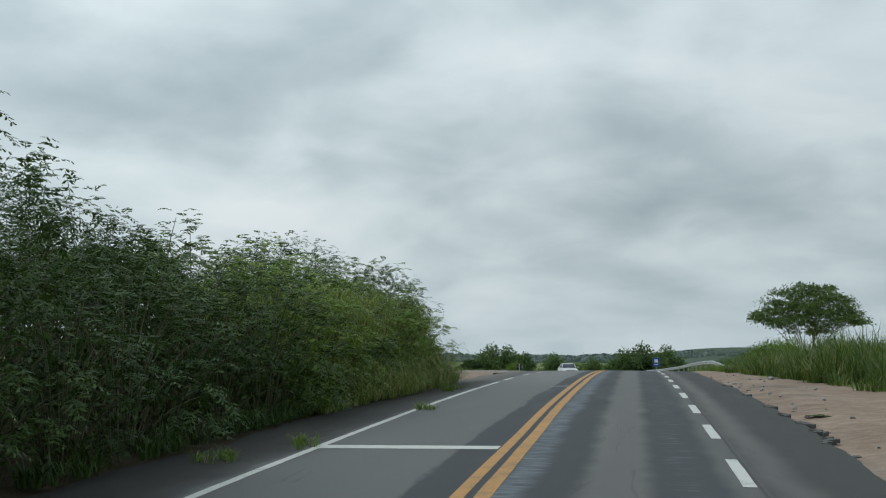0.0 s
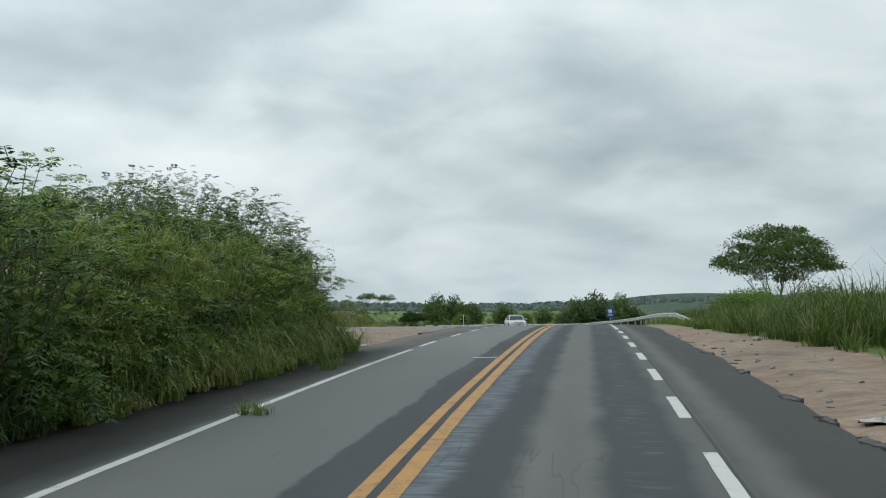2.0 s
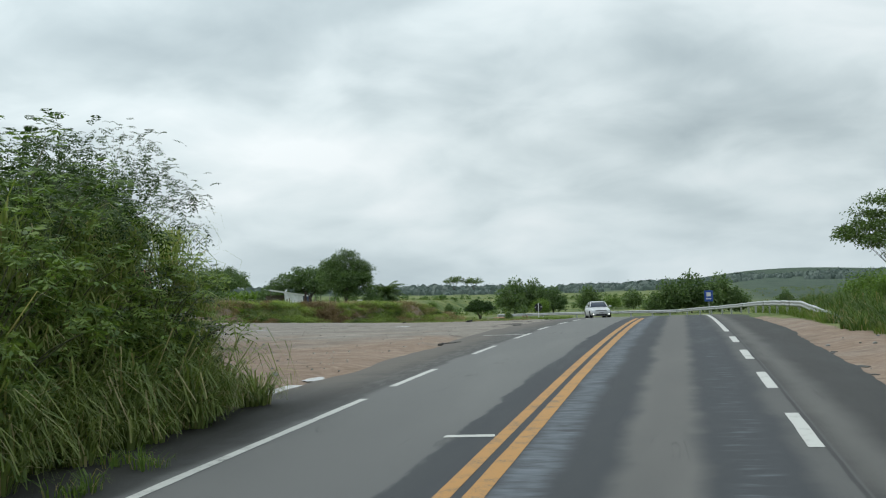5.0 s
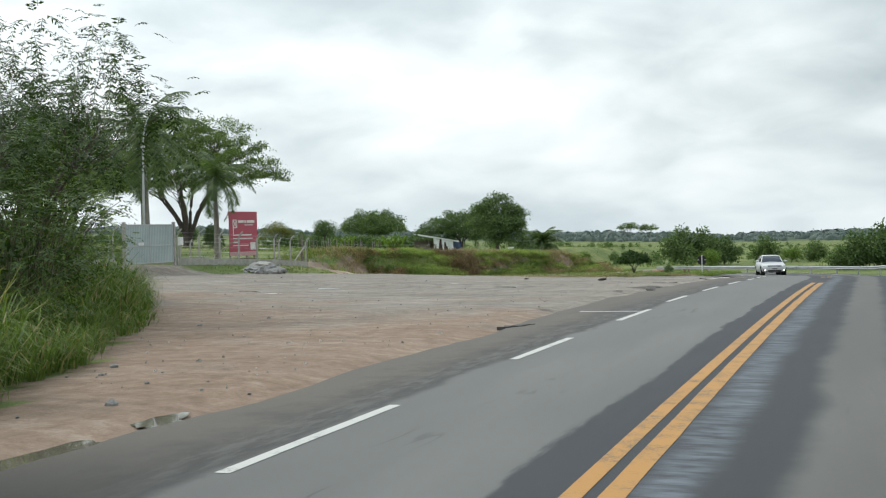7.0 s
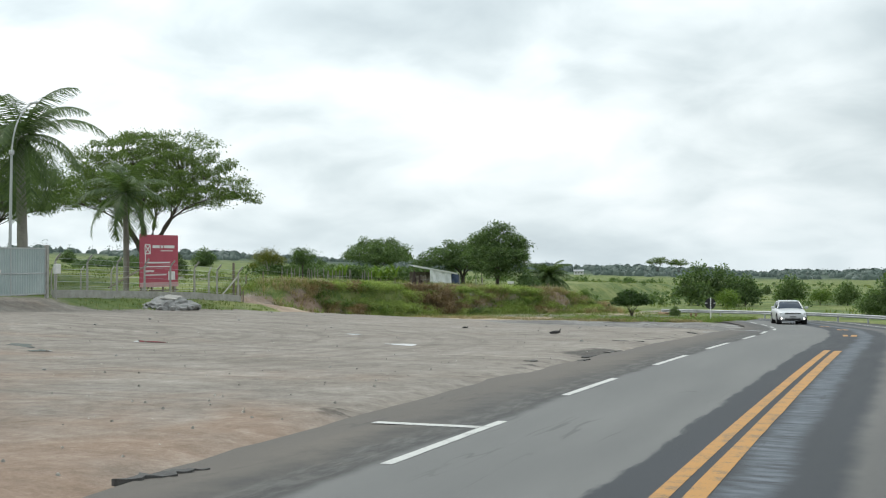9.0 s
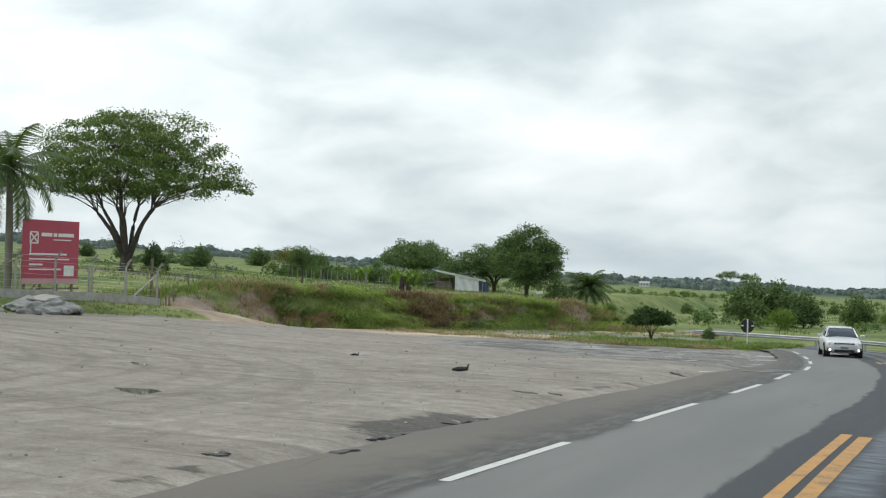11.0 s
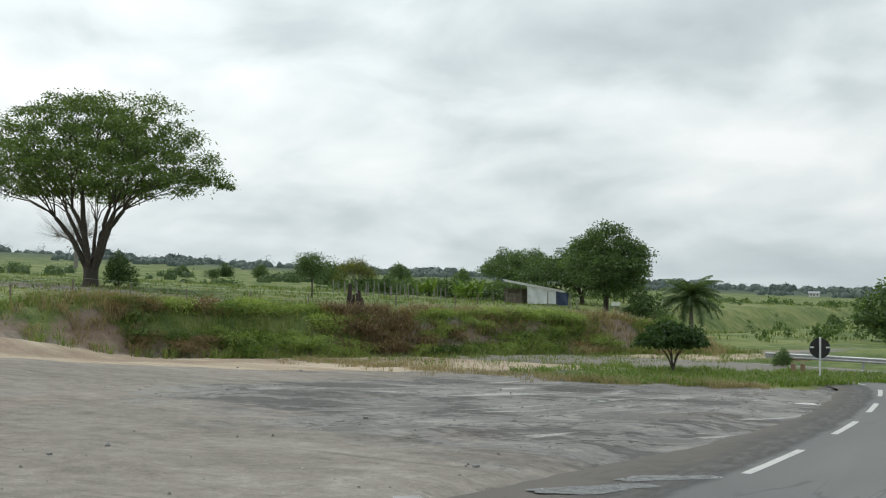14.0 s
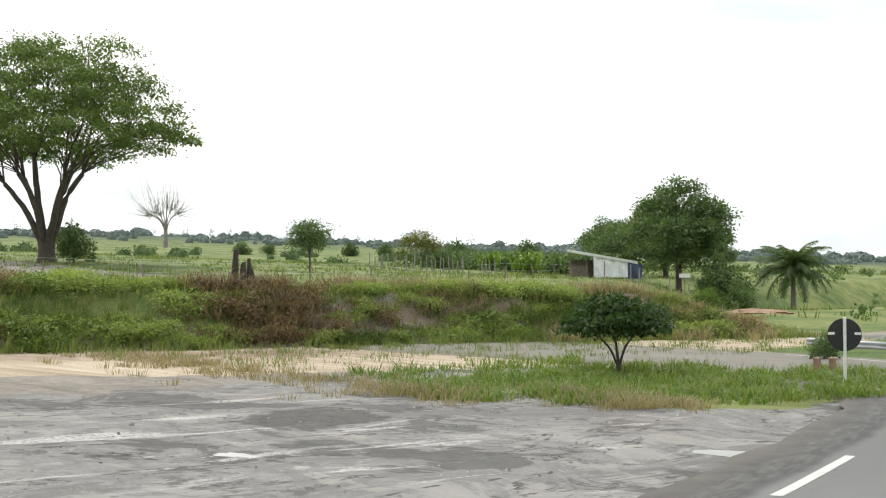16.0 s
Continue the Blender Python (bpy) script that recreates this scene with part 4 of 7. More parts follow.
def tufts(name, spots, blades, length, width, material, label, category, seed, bend=1.2, segments=4, spread=0.18, size=None):
    """Many tufts of grass as one object of stuff."""
    rng = np.random.default_rng(seed)
    spots = np.asarray(spots, float)
    root = np.repeat(spots, blades, 0)
    n = len(root)
    a = rng.uniform(0, 2 * np.pi, n)
    ahead = np.stack([np.cos(a), np.sin(a), 0 * a], 1)
    root[:, :2] += ahead[:, :2] * (spread * np.sqrt(rng.uniform(0, 1, n)))[:, None]
    ln = np.repeat(length * rng.uniform(0.7, 1.2, len(spots)) * (1 if size is None else np.asarray(size)), blades)
    q = blade_quads(root, ahead, ln, width, rng, bend, segments)
    return tagged(new(name, quads_mesh(name, q, material)), label, category, kind="stuff")


def on_land(xy, lift=-0.03):
    xy = np.asarray(xy, float)
    return np.column_stack([xy, land(xy[:, 0], xy[:, 1]) + lift])


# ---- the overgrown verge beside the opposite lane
# indices 3, 5, 7 and 8 wear the leaf colour with shade painted in
SHRUBS = [feather_shrub(100 + k, 1.0 * h, w, foliage=LEAF_SUNNY if k in (1, 4) else LEAF_SHADED if k in (3, 5) else LEAF_FEATHER) for k, (h, w) in enumerate(((4.0, 3.6), (3.6, 3.4), (4.3, 3.8), (3.2, 3.2), (4.6, 3.4), (2.4, 2.8)))]
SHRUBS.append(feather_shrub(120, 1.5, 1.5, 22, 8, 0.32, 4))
SHRUBS += [feather_shrub(121 + k, h, w, foliage=LEAF_SHADED) for k, (h, w) in enumerate(((4.4, 3.7), (3.7, 3.6)))]


def verge_shrubs():
    rng = np.random.default_rng(21)
    spots = []
    for y in np.arange(-13, 33.5, 2.25):
        front = -6.35
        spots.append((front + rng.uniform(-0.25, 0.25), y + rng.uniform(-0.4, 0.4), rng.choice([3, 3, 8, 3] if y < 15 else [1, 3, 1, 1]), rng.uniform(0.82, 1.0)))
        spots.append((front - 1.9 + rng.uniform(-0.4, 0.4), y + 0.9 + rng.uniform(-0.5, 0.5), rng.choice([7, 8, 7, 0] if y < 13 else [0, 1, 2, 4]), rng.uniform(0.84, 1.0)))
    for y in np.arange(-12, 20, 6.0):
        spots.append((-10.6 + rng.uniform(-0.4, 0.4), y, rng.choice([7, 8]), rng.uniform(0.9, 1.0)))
    for y in np.arange(20, 40, 6.0):
        spots.append((-10.8 + rng.uniform(-0.8, 0.8), y, rng.choice([0, 2, 4]), rng.uniform(0.95, 1.15)))
    for x, y in ((-8.6, 35.5), (-9.8, 38.2), (-12.4, 43.0), (-14.5, 47.5), (-17.0, 50.0), (-18.6, 53.5), (-21.5, 57.5), (-16, 45), (-20, 52), (-24, 61)):
        spots.append((x - 1.5, y, rng.choice([3, 5, 1]), rng.uniform(0.7, 0.9)))
    for y in np.arange(15, 33.5, 1.5):
        spots.append((-5.85 - 0.1 * rng.random(), y + rng.uniform(-0.4, 0.4), 6, rng.uniform(0.8, 1.25)))
    spots += [(-15.2, 48.5, 0, 1.0), (-17.0, 51.2, 2, 1.0), (-19.2, 54.6, 4, 0.95), (-21.4, 57.6, 0, 0.9), (-13.2, 45.2, 3, 1.0)]
    spots += [(-7.0, 29.6, 0, 1.05), (-7.3, 31.8, 2, 1.0), (-9.0, 32.6, 4, 1.0), (-6.7, 33.0, 3, 0.95)]
    for x, y, k, s in spots:
        taper = 1.0 if y < 31 or y > 34 else 0.85
        plant("shrub", SHRUBS[k], (x, y), "dense feathery green roadside shrub on the verge", "shrub", "verge shrubs", rng.uniform(0, 6.28), s * taper, ("stem", "foliage"))


verge_shrubs()


def verge_grass():
    rng = np.random.default_rng(22)
    spots, size = [], []
    for y in np.arange(-12, 34, 0.22):
        if rng.random() < (0.04 if y < 16 else 0.85):
            x = -5.05 - 0.25 * (y < 14) + 0.35 * smooth(18, 24, y) - 0.15 * smooth(28, 34, y) - rng.uniform(0, 0.7)
            spots.append((x, y + rng.uniform(-0.2, 0.2)))
            size.append(rng.uniform(0.35, 0.7) if y < 18 else rng.uniform(0.75, 1.2))
    for _ in range(120):
        y = rng.uniform(20, 33)
        spots.append((rng.uniform(-6.4, -5.2), y))
        size.append(rng.uniform(1.2, 1.9))
    tufts("tall_grass", on_land(spots), 32, 1.25, 0.017, BLADE_FADED, "tall arching cane grass with dry tips under the shrubs", "grass", 31, 2.7, 4, 0.2, size)
    # blades hanging out of the growth, and dry ones at its foot
    spots, size = [], []
    for _ in range(250):
        y = 33.8 - 16.5 * rng.random() ** 1.25
        h = rng.random() ** 1.4 * 2.7
        x = -5.45 - 0.28 * h - rng.uniform(0, 0.25)
        spots.append((x, y, float(land(x, y)) + h))
        size.append(rng.uniform(0.7, 1.2))
    tufts("tall_grass", spots, 20, 1.1, 0.015, BLADE_FADED, "pale drooping cane grass hanging over the road shoulder", "grass", 36, 3.0, 5, 0.2, size)
    spots, size = [], []
    for _ in range(120):
        y = rng.uniform(-11, 33)
        x = -5.35 - rng.uniform(0, 0.3)
        spots.append((x, y))
        size.append(rng.uniform(0.6, 1.2))
    # these blades take the hedge's shade-darkened leaf colour
    tufts("undergrowth", on_land(spots), 20, 0.75, 0.014, LEAF_SHADED, "low dark green undergrowth at the foot of the shrubs", "grass", 37, 2.6, 4, 0.2, size)
    # the stand at the corner of the lot
    spots, size = [], []
    edge = [(-6.6, 34.0), (-7.6, 38.5), (-9.6, 43.0), (-13.5, 50.5), (-18.0, 57.5), (-23, 64.5)]
    for (x0, y0), (x1, y1) in zip(edge, edge[1:]):
        for _ in range(75):
            f, d = rng.random(), rng.random() ** 0.8 * 4.2
            spots.append((x0 + (x1 - x0) * f - 0.87 * d, y0 + (y1 - y0) * f + 0.2 * d - 0.3))
            size.append((0.35 + 0.75 * min(1, d / 1.2)) * rng.uniform(0.8, 1.2))
    tufts("tall_grass", on_land(spots), 36, 1.45, 0.018, BLADE, "bright green cane grass at the edge of the dirt lot", "grass", 32, 2.0, 4, 0.25, size)
    # beyond the dirt shoulder on the driving side
    spots, size = [], []
    for _ in range(760):
        y = rng.uniform(14, 92)
        d = rng.random() ** 0.8 * 6
        x0 = 9.6 - 0.085 * np.clip(y - 18, 0, 34) if y < 55 else 7.0 + 0.02 * (y - 55)
        spots.append((x0 + d - 0.1, y))
        size.append((0.45 + 0.8 * min(1, d / 1.2)) * rng.uniform(0.75, 1.2) * (1.0 if y < 48 else 0.6))
    tufts("tall_grass", on_land(spots), 34, 1.75, 0.018, BLADE_DEEP, "tall green cane grass behind the dirt shoulder", "grass", 33, 1.8, 3, 0.35, size)


verge_grass()


# ---- single trees
def lone_trees():
    umbrella = limbed_tree("rain_tree", 7, dome_points(np.random.default_rng(7), 340, 14.2, 18.8, 7.8, 6.6, 0, 2.0, 2.7), 0.58, 1.3, 8, 200, 0.235, 0.43, BARK, LEAF_OLIVE, 0.40, 0.6, sub=7, rise=0.03)
    plant("rain_tree", umbrella, (-67.9, 139.4), "large umbrella-crowned tree with many stems in the pasture", "tree", turn=1.2, scale=0.96, stretch=1.02)
    flat = limbed_tree("flat_tree", 9, dome_points(np.random.default_rng(9), 130, 8.0, 9.6, 5.0, 3.6, 0.06, 1.6, 2.6), 0.17, 0.0, 9, 190, 0.215, 0.36, BARK, LEAF_OLIVE, 0.34, 0.65, sub=4, rise=0.06)
    plant("flat_topped_tree", flat, (16.9, 96.0), "flat-topped tree with thin fanned stems behind the roadside grass", "tree", turn=0.3)
    mango = limbed_tree("dense_tree", 13, lobed_points(np.random.default_rng(13), 170, 8.9, 9.2, 2.3, 9, 0.06), 0.26, 1.9, 5, 170, 0.27, 0.40, BARK, LEAF_DARK, 0.6)
    low = limbed_tree("spreading_tree", 15, dome_points(np.random.default_rng(15), 120, 6.1, 10.8, 3.6, 2.0, 0, 1.0), 0.27, 1.1, 5, 170, 0.28, 0.42, BARK, LEAF_DARK, 0.5)
    scrub = limbed_tree("round_bush", 17, lobed_points(np.random.default_rng(17), 50, 3.6, 4.3, 0.3, 6), 0.08, 0.3, 4, 66, 0.31, 0.3, BARK, LEAF_DARK, 0.6)
    fresh = tree_meshes("light_bush", 19, 2.4, 2.6, 0.3, "round", 40, 110, 0.15, 0.34, 4, 0.05, 0.05, BARK, LEAF_FRESH)
    plant("mango_tree", mango, (-44.8, 178.0), "dense dark green tree beside the shack", "tree", scale=0.94)
    plant("spreading_tree", low, (-55.4, 194.5), "spreading dark green tree behind the shack", "tree", scale=0.98)
    plant("spreading_tree", low, (-90, 243), "wide dark tree in the distant pasture", "tree", turn=2, scale=1.2)
    plant("shrub", scrub, (-40.5, 176.5), "dark green shrub under the dense tree", "shrub")
    plant("shrub", scrub, (-38.5, 175.0), "dark green shrub near the shack yard", "shrub", turn=1, scale=0.6)
    # clump behind the guard rail
    for x, y, s, k in ((-21.0, 180, 1.35, 0), (-18.3, 181, 1.3, 0), (-15.5, 179, 1.0, 0), (-25.8, 146.5, 0.5, 1), (-15.4, 134.9, 0.24, 0), (-16.0, 168, 0.9, 1), (-11.5, 190, 1.0, 0), (-8.0, 188, 0.9, 1), (-5.0, 189, 0.8, 0), (-2.0, 186, 0.8, 1)):
        plant("shrub", (scrub, fresh)[k], (x, y), ("dark bushy thicket behind the guard rail", "light green bush behind the guard rail")[k], "shrub", "thicket", x, s)
    for x, y, s in ((0.6, 143, 1.0), (2.9, 145, 1.2), (5.8, 144, 1.12), (7.8, 143, 0.65), (-1.0, 142, 0.6), (13.0, 150, 0.6), (17.0, 130, 0.5), (14.5, 112, 0.45)):
        plant("shrub", scrub, (x, y), "dark rounded roadside tree clump", "shrub", "tree clump", x * 1.7, s)
    for x, y, s in ((9.6, 62, 0.75), (11.0, 66, 0.9), (12.3, 72, 0.8), (11.4, 80, 0.9), (13.2, 58, 0.85), (14.4, 84, 0.9), (12.8, 90, 0.8), (13.5, 48, 0.7), (12.0, 40, 0.6)):
        plant("shrub", fresh, (x, y), "green bush growing in the tall roadside grass", "shrub", "verge bushes", x, s)
    # pasture trees
    small = tree_meshes("field_tree", 23, 3.6, 2.6, 1.4, "round", 40, 120, 0.16, 0.34, 4, 0.06, 0.35, BARK, LEAF_DARK)
    gold = tree_meshes("yellow_tree", 25, 4.0, 4.4, 1.2, "umbrella", 50, 110, 0.18, 0.4, 5, 0.1, 0.2, PALE_BARK, LEAF_YELLOW)
    plant("field_tree", small, (-57.8, 152.5), "small dark tree standing alone in the pasture", "tree")
    plant("field_tree", gold, (-86.9, 196.1), "yellowing spreading tree in the pasture", "tree")
    plant("shrub", scrub, (-64.9, 139.4), "dark bush against the large tree's trunk", "shrub", scale=0.56, stretch=1.25)
    plant("shrub", scrub, (-86, 131), "dark bush in the pasture", "shrub", scale=0.9)
    rng = np.random.default_rng(41)
    for x, y, s in ((-105, 190, 0.6), (-75, 186, 0.55), (-60, 215, 0.9), (-68, 208, 0.7), (-30, 215, 0.4), (-26, 230, 0.45), (-22, 260, 0.5), (-44, 250, 0.6), (-16, 240, 0.5), (-38, 280, 0.5), (-8, 250, 0.5)):
        plant("shrub", scrub if rng.random() < 0.7 else small, (x, y), "dark green bush in the pasture", "shrub", "pasture bushes", rng.uniform(0, 6), s)
    for x, y, s in ((-268, 460, 2.4), (-248, 475, 2.1), (-309, 426, 1.7), (-319, 417, 1.7), (-346, 387, 1.6), (-255, 403, 2.4), (-330, 405, 1.3), (-290, 442, 1.2), (-225, 480, 1.5)):
        plant("far_tree", scrub, (x, y), "bushy dark tree far across the pasture", "tree", "far trees", x, s, sink=0.5 * s)
    thin = tree_meshes("flat_tree", 35, 7.9, 9.2, 3.6, "umbrella", 60, 40, 0.5, 0.5, 5, 0.2, 0.1, BARK, LEAF_OLIVE, 0.6, 0.35, 5)
    plant("far_tree", thin, (-135, 732), "flat-crowned tree on the far horizon", "tree", "far trees", 1.0, 1.35)
    plant("far_tree", thin, (-123, 734), "flat-crowned tree on the far horizon", "tree", "far trees", 3.0, 1.25)
    dead = tree_meshes("bare_tree", 27, 11.0, 14.0, 2.0, "round", 260, 1, 0.02, 0.3, 8, 0.26, 0.2, PALE_BARK, LEAF_OLIVE)
    plant("bare_tree", dead[:1], (-181, 231.5, 3.4), "leafless pale grey tree beyond the pasture", "tree", scale=1.3, parts=("trunk",))
    # sapling on the grass island
    sap = limbed_tree("island_tree", 29, dome_points(np.random.default_rng(29), 70, 2.4, 3.0, 1.6, 1.3, 0, 1.1), 0.085, 0.32, 5, 90, 0.17, 0.13, BARK, LEAF_DEEP, 0.6, 0.5, 0.55, 4, 0.1, 0.6)
    plant("island_tree", sap, (-16.6, 124.8), "small broad-leaved tree on the grass island", "tree", scale=0.86)
    # feathery trees at the corner of the lot
    pod = tree_meshes("feathery_tree", 33, 7.4, 7.6, 1.6, "umbrella", 90, 2, 0.05, 0.4, 5, 0.13, 0.1, BARK, LEAF_FEATHER)[0]
    rng = np.random.default_rng(33)
    pts = crown_points(np.random.default_rng(33), 90, 7.4, 7.6, 1.6, "umbrella")
    c = np.repeat(pts, 16, 0)
    sp = rng.normal(size=c.shape) * [0.30, 0.30, 0.24]
    fr = frond_quads(c + sp, unit(sp) + rng.normal(scale=0.4, size=c.shape), 0.40, rng, 4)
    crown = quads_mesh("feathery_crown", fr, LEAF_SHADED)
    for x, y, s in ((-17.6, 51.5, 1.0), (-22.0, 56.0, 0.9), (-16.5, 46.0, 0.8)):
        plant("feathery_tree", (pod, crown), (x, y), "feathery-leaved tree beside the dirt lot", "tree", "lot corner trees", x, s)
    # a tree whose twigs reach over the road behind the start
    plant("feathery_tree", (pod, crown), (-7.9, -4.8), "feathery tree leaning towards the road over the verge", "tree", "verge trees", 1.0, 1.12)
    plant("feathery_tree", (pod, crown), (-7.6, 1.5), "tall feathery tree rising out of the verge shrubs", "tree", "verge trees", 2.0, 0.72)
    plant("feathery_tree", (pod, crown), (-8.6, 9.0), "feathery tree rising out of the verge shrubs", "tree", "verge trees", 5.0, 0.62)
    plant("feathery_tree", (pod, crown), (-8.4, 24.5), "feathery tree rising out of the verge shrubs", "tree", "verge trees", 0.6, 0.58)
    plant("feathery_tree", (pod, crown), (-7.8, 30.5), "feathery tree rising out of the verge shrubs", "tree", "verge trees", 4.0, 0.62)
    plant("rain_tree", umbrella, (-60, 106.5), "umbrella-crowned tree behind the fence", "tree", turn=3.0, scale=0.85)


lone_trees()


def palm_meshes(seed, trunk_h, bulge, frond_n, frond_l, droop, hang=2.25):
    rng = np.random.default_rng(seed)
    hs = np.linspace(-0.1, trunk_h, 12)
    line = np.stack([0.05 * np.sin(hs * 0.6), 0.03 * np.cos(hs * 0.5), hs], 1)
    rad = bulge * (0.8 + 0.3 * np.sin(np.linspace(0.4, 2.6, 12))) * np.linspace(1.05, 0.72, 12)
    rad[::2] *= 1.04
    trunk = mesh_of("palm_trunk", *sweep(line, rad, 10), PALE_BARK, True)
    fronds = []
    for k in range(frond_n):
        a = k * 2.39996 + rng.uniform(-0.2, 0.2)
        tilt = 1.3 - hang * (k / frond_n) + rng.uniform(-0.12, 0.12)
        n = 52
        s = np.linspace(0, 1, n)
        ang = tilt - droop * s ** 1.4
        dl = frond_l / n * rng.uniform(0.9, 1.1)
        rr, zz = np.cumsum(np.cos(ang)) * dl, np.cumsum(np.sin(ang)) * dl
        rib = np.stack([rr * math.cos(a), rr * math.sin(a), trunk_h + zz], 1)
        tang = unit(np.gradient(rib, axis=0))
        side = unit(np.cross(tang, [0, 0, 1.0]))
        qs = []
        for sgn in (-1, 1):
            way = unit(side * sgn * 0.9 + tang * 0.55 - np.array([0, 0, 0.55]) + rng.normal(scale=0.1, size=(n, 3)))
            ll = (frond_l * 0.25 * np.sin(np.pi * (0.08 + 0.88 * s)) ** 0.6)[:, None]
            w = tang * 0.036
            qs.append(np.stack([rib - w, rib + w, rib + way * ll + w * 0.2, rib + way * ll - w * 0.2], 1)[2:])
        qs = np.concatenate(qs)
        rv, rf = sweep(rib[::5], np.linspace(0.03, 0.008, len(rib[::5])), 4)
        qv = qs.reshape(-1, 3)
        faces = [tuple(i + 0 for i in f) for f in rf] + [tuple(range(len(rv) + 4 * j, len(rv) + 4 * j + 4)) for j in range(len(qs))]
        fronds.append(mesh_of("palm_frond", np.concatenate([rv, qv]), faces, PALM_LEAF))
    return trunk, fronds


def palms():
    tall = palm_meshes(51, 7.9, 0.25, 24, 4.3, 1.45)
    mid = palm_meshes(53, 5.9, 0.17, 17, 3.2, 1.4)
    short = palm_meshes(55, 4.1, 0.2, 40, 3.2, 1.3, 1.6)
    for (trunk, fronds), at, label, s in ((tall, (-38.6, 87.7), "tall royal palm behind the metal gate", 1.0), (mid, (-39.2, 96.8), "slender palm beside the red billboard", 1.0), (short, (-43.5, 195.1), "stout date palm below the shack", 1.15)):
        x, y = at
        ob = thing("palm_tree", pose(x, y, float(land(x, y)) - 0.05), label, "palm")
        ob.scale = (s, s, s)
        part("trunk", trunk, None, ob)
        for me in fronds:
            part("frond", me, None, ob)


palms()


# ---- ground cover
def ground_cover():
    rng = np.random.default_rng(61)
    # bank of weeds along the lot
    low = feather_shrub(140, 1.3, 2.0, 18, 6, 0.30, 4)
    weeds = [tree_meshes("weed", 150 + k, 1.15, 2.0, 0.05, "round", 26, 34, 0.14, 0.24, 4, 0.02, 0.0, STEM, m) for k, m in enumerate((LEAF_WEED, LEAF_FRESH, LEAF_WEED))]
    weeds.append(tree_meshes("weed", 155, 1.1, 2.0, 0.1, "round", 20, 44, 0.15, 0.26, 5, 0.02, 0.0, BARK, LEAF_BROWN))
    weeds.append(low)
    for y in np.arange(114, 147, 0.95):
        for d in (0.35, 1.1, 1.9, 2.7):
            x = float(bank_x(y)) - d + rng.uniform(-0.35, 0.35)
            if (abs(y - 142) < 1.6 and d > 1) or (abs(y - 127) < 0.8 and d > 1.5):
                continue
            if on_earth(x, y):
                continue
            near = abs(y - 126.5) < 2.6
            k = rng.choice(5, p=(0.1, 0.05, 0.15, 0.6, 0.1) if near else (0.38, 0.16, 0.30, 0.04, 0.12) if y > 118 else (0.15, 0.08, 0.17, 0.5, 0.1))
            plant("weed_bush", weeds[k], (x, y + rng.uniform(-0.5, 0.5)), "dead brown weedy bush on the earth bank" if k == 3 else "low weedy bush growing over the earth bank", "shrub", "bank weeds", rng.uniform(0, 6.28), rng.uniform(0.55, 0.95) * (0.75 if d > 2.2 else 1.0), ("stem", "foliage"), 0.12, 0.8)
    spots, size = [], []
    for _ in range(2300):
        y = rng.uniform(107, 150)
        d = rng.uniform(-0.8, 5.5)
        if on_earth(float(bank_x(y)) - d, y) or (abs(y - 126.5) < 2.2 and d < 3 and rng.random() < 0.75) or (y < 117 and d < 2.5 and rng.random() < 0.5):
            continue
        spots.append((float(bank_x(y)) - d, y))
        size.append(rng.uniform(0.6, 1.3))
    tufts("bank_grass", on_land(spots), 13, 0.55, 0.018, BLADE_BANK, "rough green grass over the earth bank", "grass", 62, 1.2, 3, 0.3, size)
    spots = []
    for x0, y0, r, n in ((-37, 113.5, 1.6, 50), (-31.0, 135.0, 1.5, 70), (-33.5, 131.8, 0.9, 50), (-27.5, 141.0, 1.8, 90), (-25.0, 145.5, 2.0, 90), (-38.5, 116.5, 1.5, 60)):
        for _ in range(n):
            spots.append((x0 + rng.normal(0, r * 0.6), y0 + rng.normal(0, r)))
    tufts("dry_grass", on_land(spots, 0.05), 22, 0.75, 0.018, BLADE_DRY, "dead brown cut stalks heaped on the bank", "grass", 63, 1.8, 4, 0.35)
    spots, size = [], []
    for _ in range(150):
        y = rng.normal(126.6, 1.35)
        d = rng.uniform(0.2, 3.0)
        spots.append((float(bank_x(y)) - d, y))
        size.append(rng.uniform(0.7, 1.35))
    tufts("torn_roots", on_land(spots, 0.12), 20, 0.85, 0.02, BLADE_ROOT, "brown tangle of dead roots and stalks round the stump", "roots", 76, 2.6, 4, 0.4, size)
    # grass island beside the bend
    spots, size = [], []
    while len(spots) < 1150:
        x, y = rng.uniform(-26, -8.5), rng.uniform(115, 131)
        edge = 116.6 + 0.10 * (-x - 12) + 0.8 * math.sin(x * 0.9)
        right = -12.2 + 0.40 * (y - 117)
        if y < edge or x > right or (y > 128.5 and x < -14):
            continue
        if x < -18 and (x < -21 or rng.random() < 0.6):
            continue
        spots.append((x, y))
        size.append(rng.uniform(0.5, 1.25))
    tufts("island_grass", on_land(spots), 12, 0.30, 0.011, BLADE_FIELD, "knee-high green grass on the traffic island", "grass", 64, 1.0, 3, 0.3, size)
    tufts("island_weeds", on_land(spots[::2]), 12, 0.30, 0.028, LEAF_FRESH, "broad-leaved dark weeds among the island grass", "weeds", 74, 1.4, 3, 0.35, size[::2])
    spots = []
    for _ in range(170):
        x = rng.uniform(-31, -17)
        if rng.random() < 0.4:
            continue
        spots.append((x, 117.2 + 0.18 * (-x - 17) + round(rng.normal(0, 1.0)) * 1.6 + rng.normal(0, 0.35)))
    for _ in range(130):
        x = rng.uniform(-30, -14)
        spots.append((x, 116.2 + 0.16 * (-x - 14) + rng.normal(0, 0.6)))
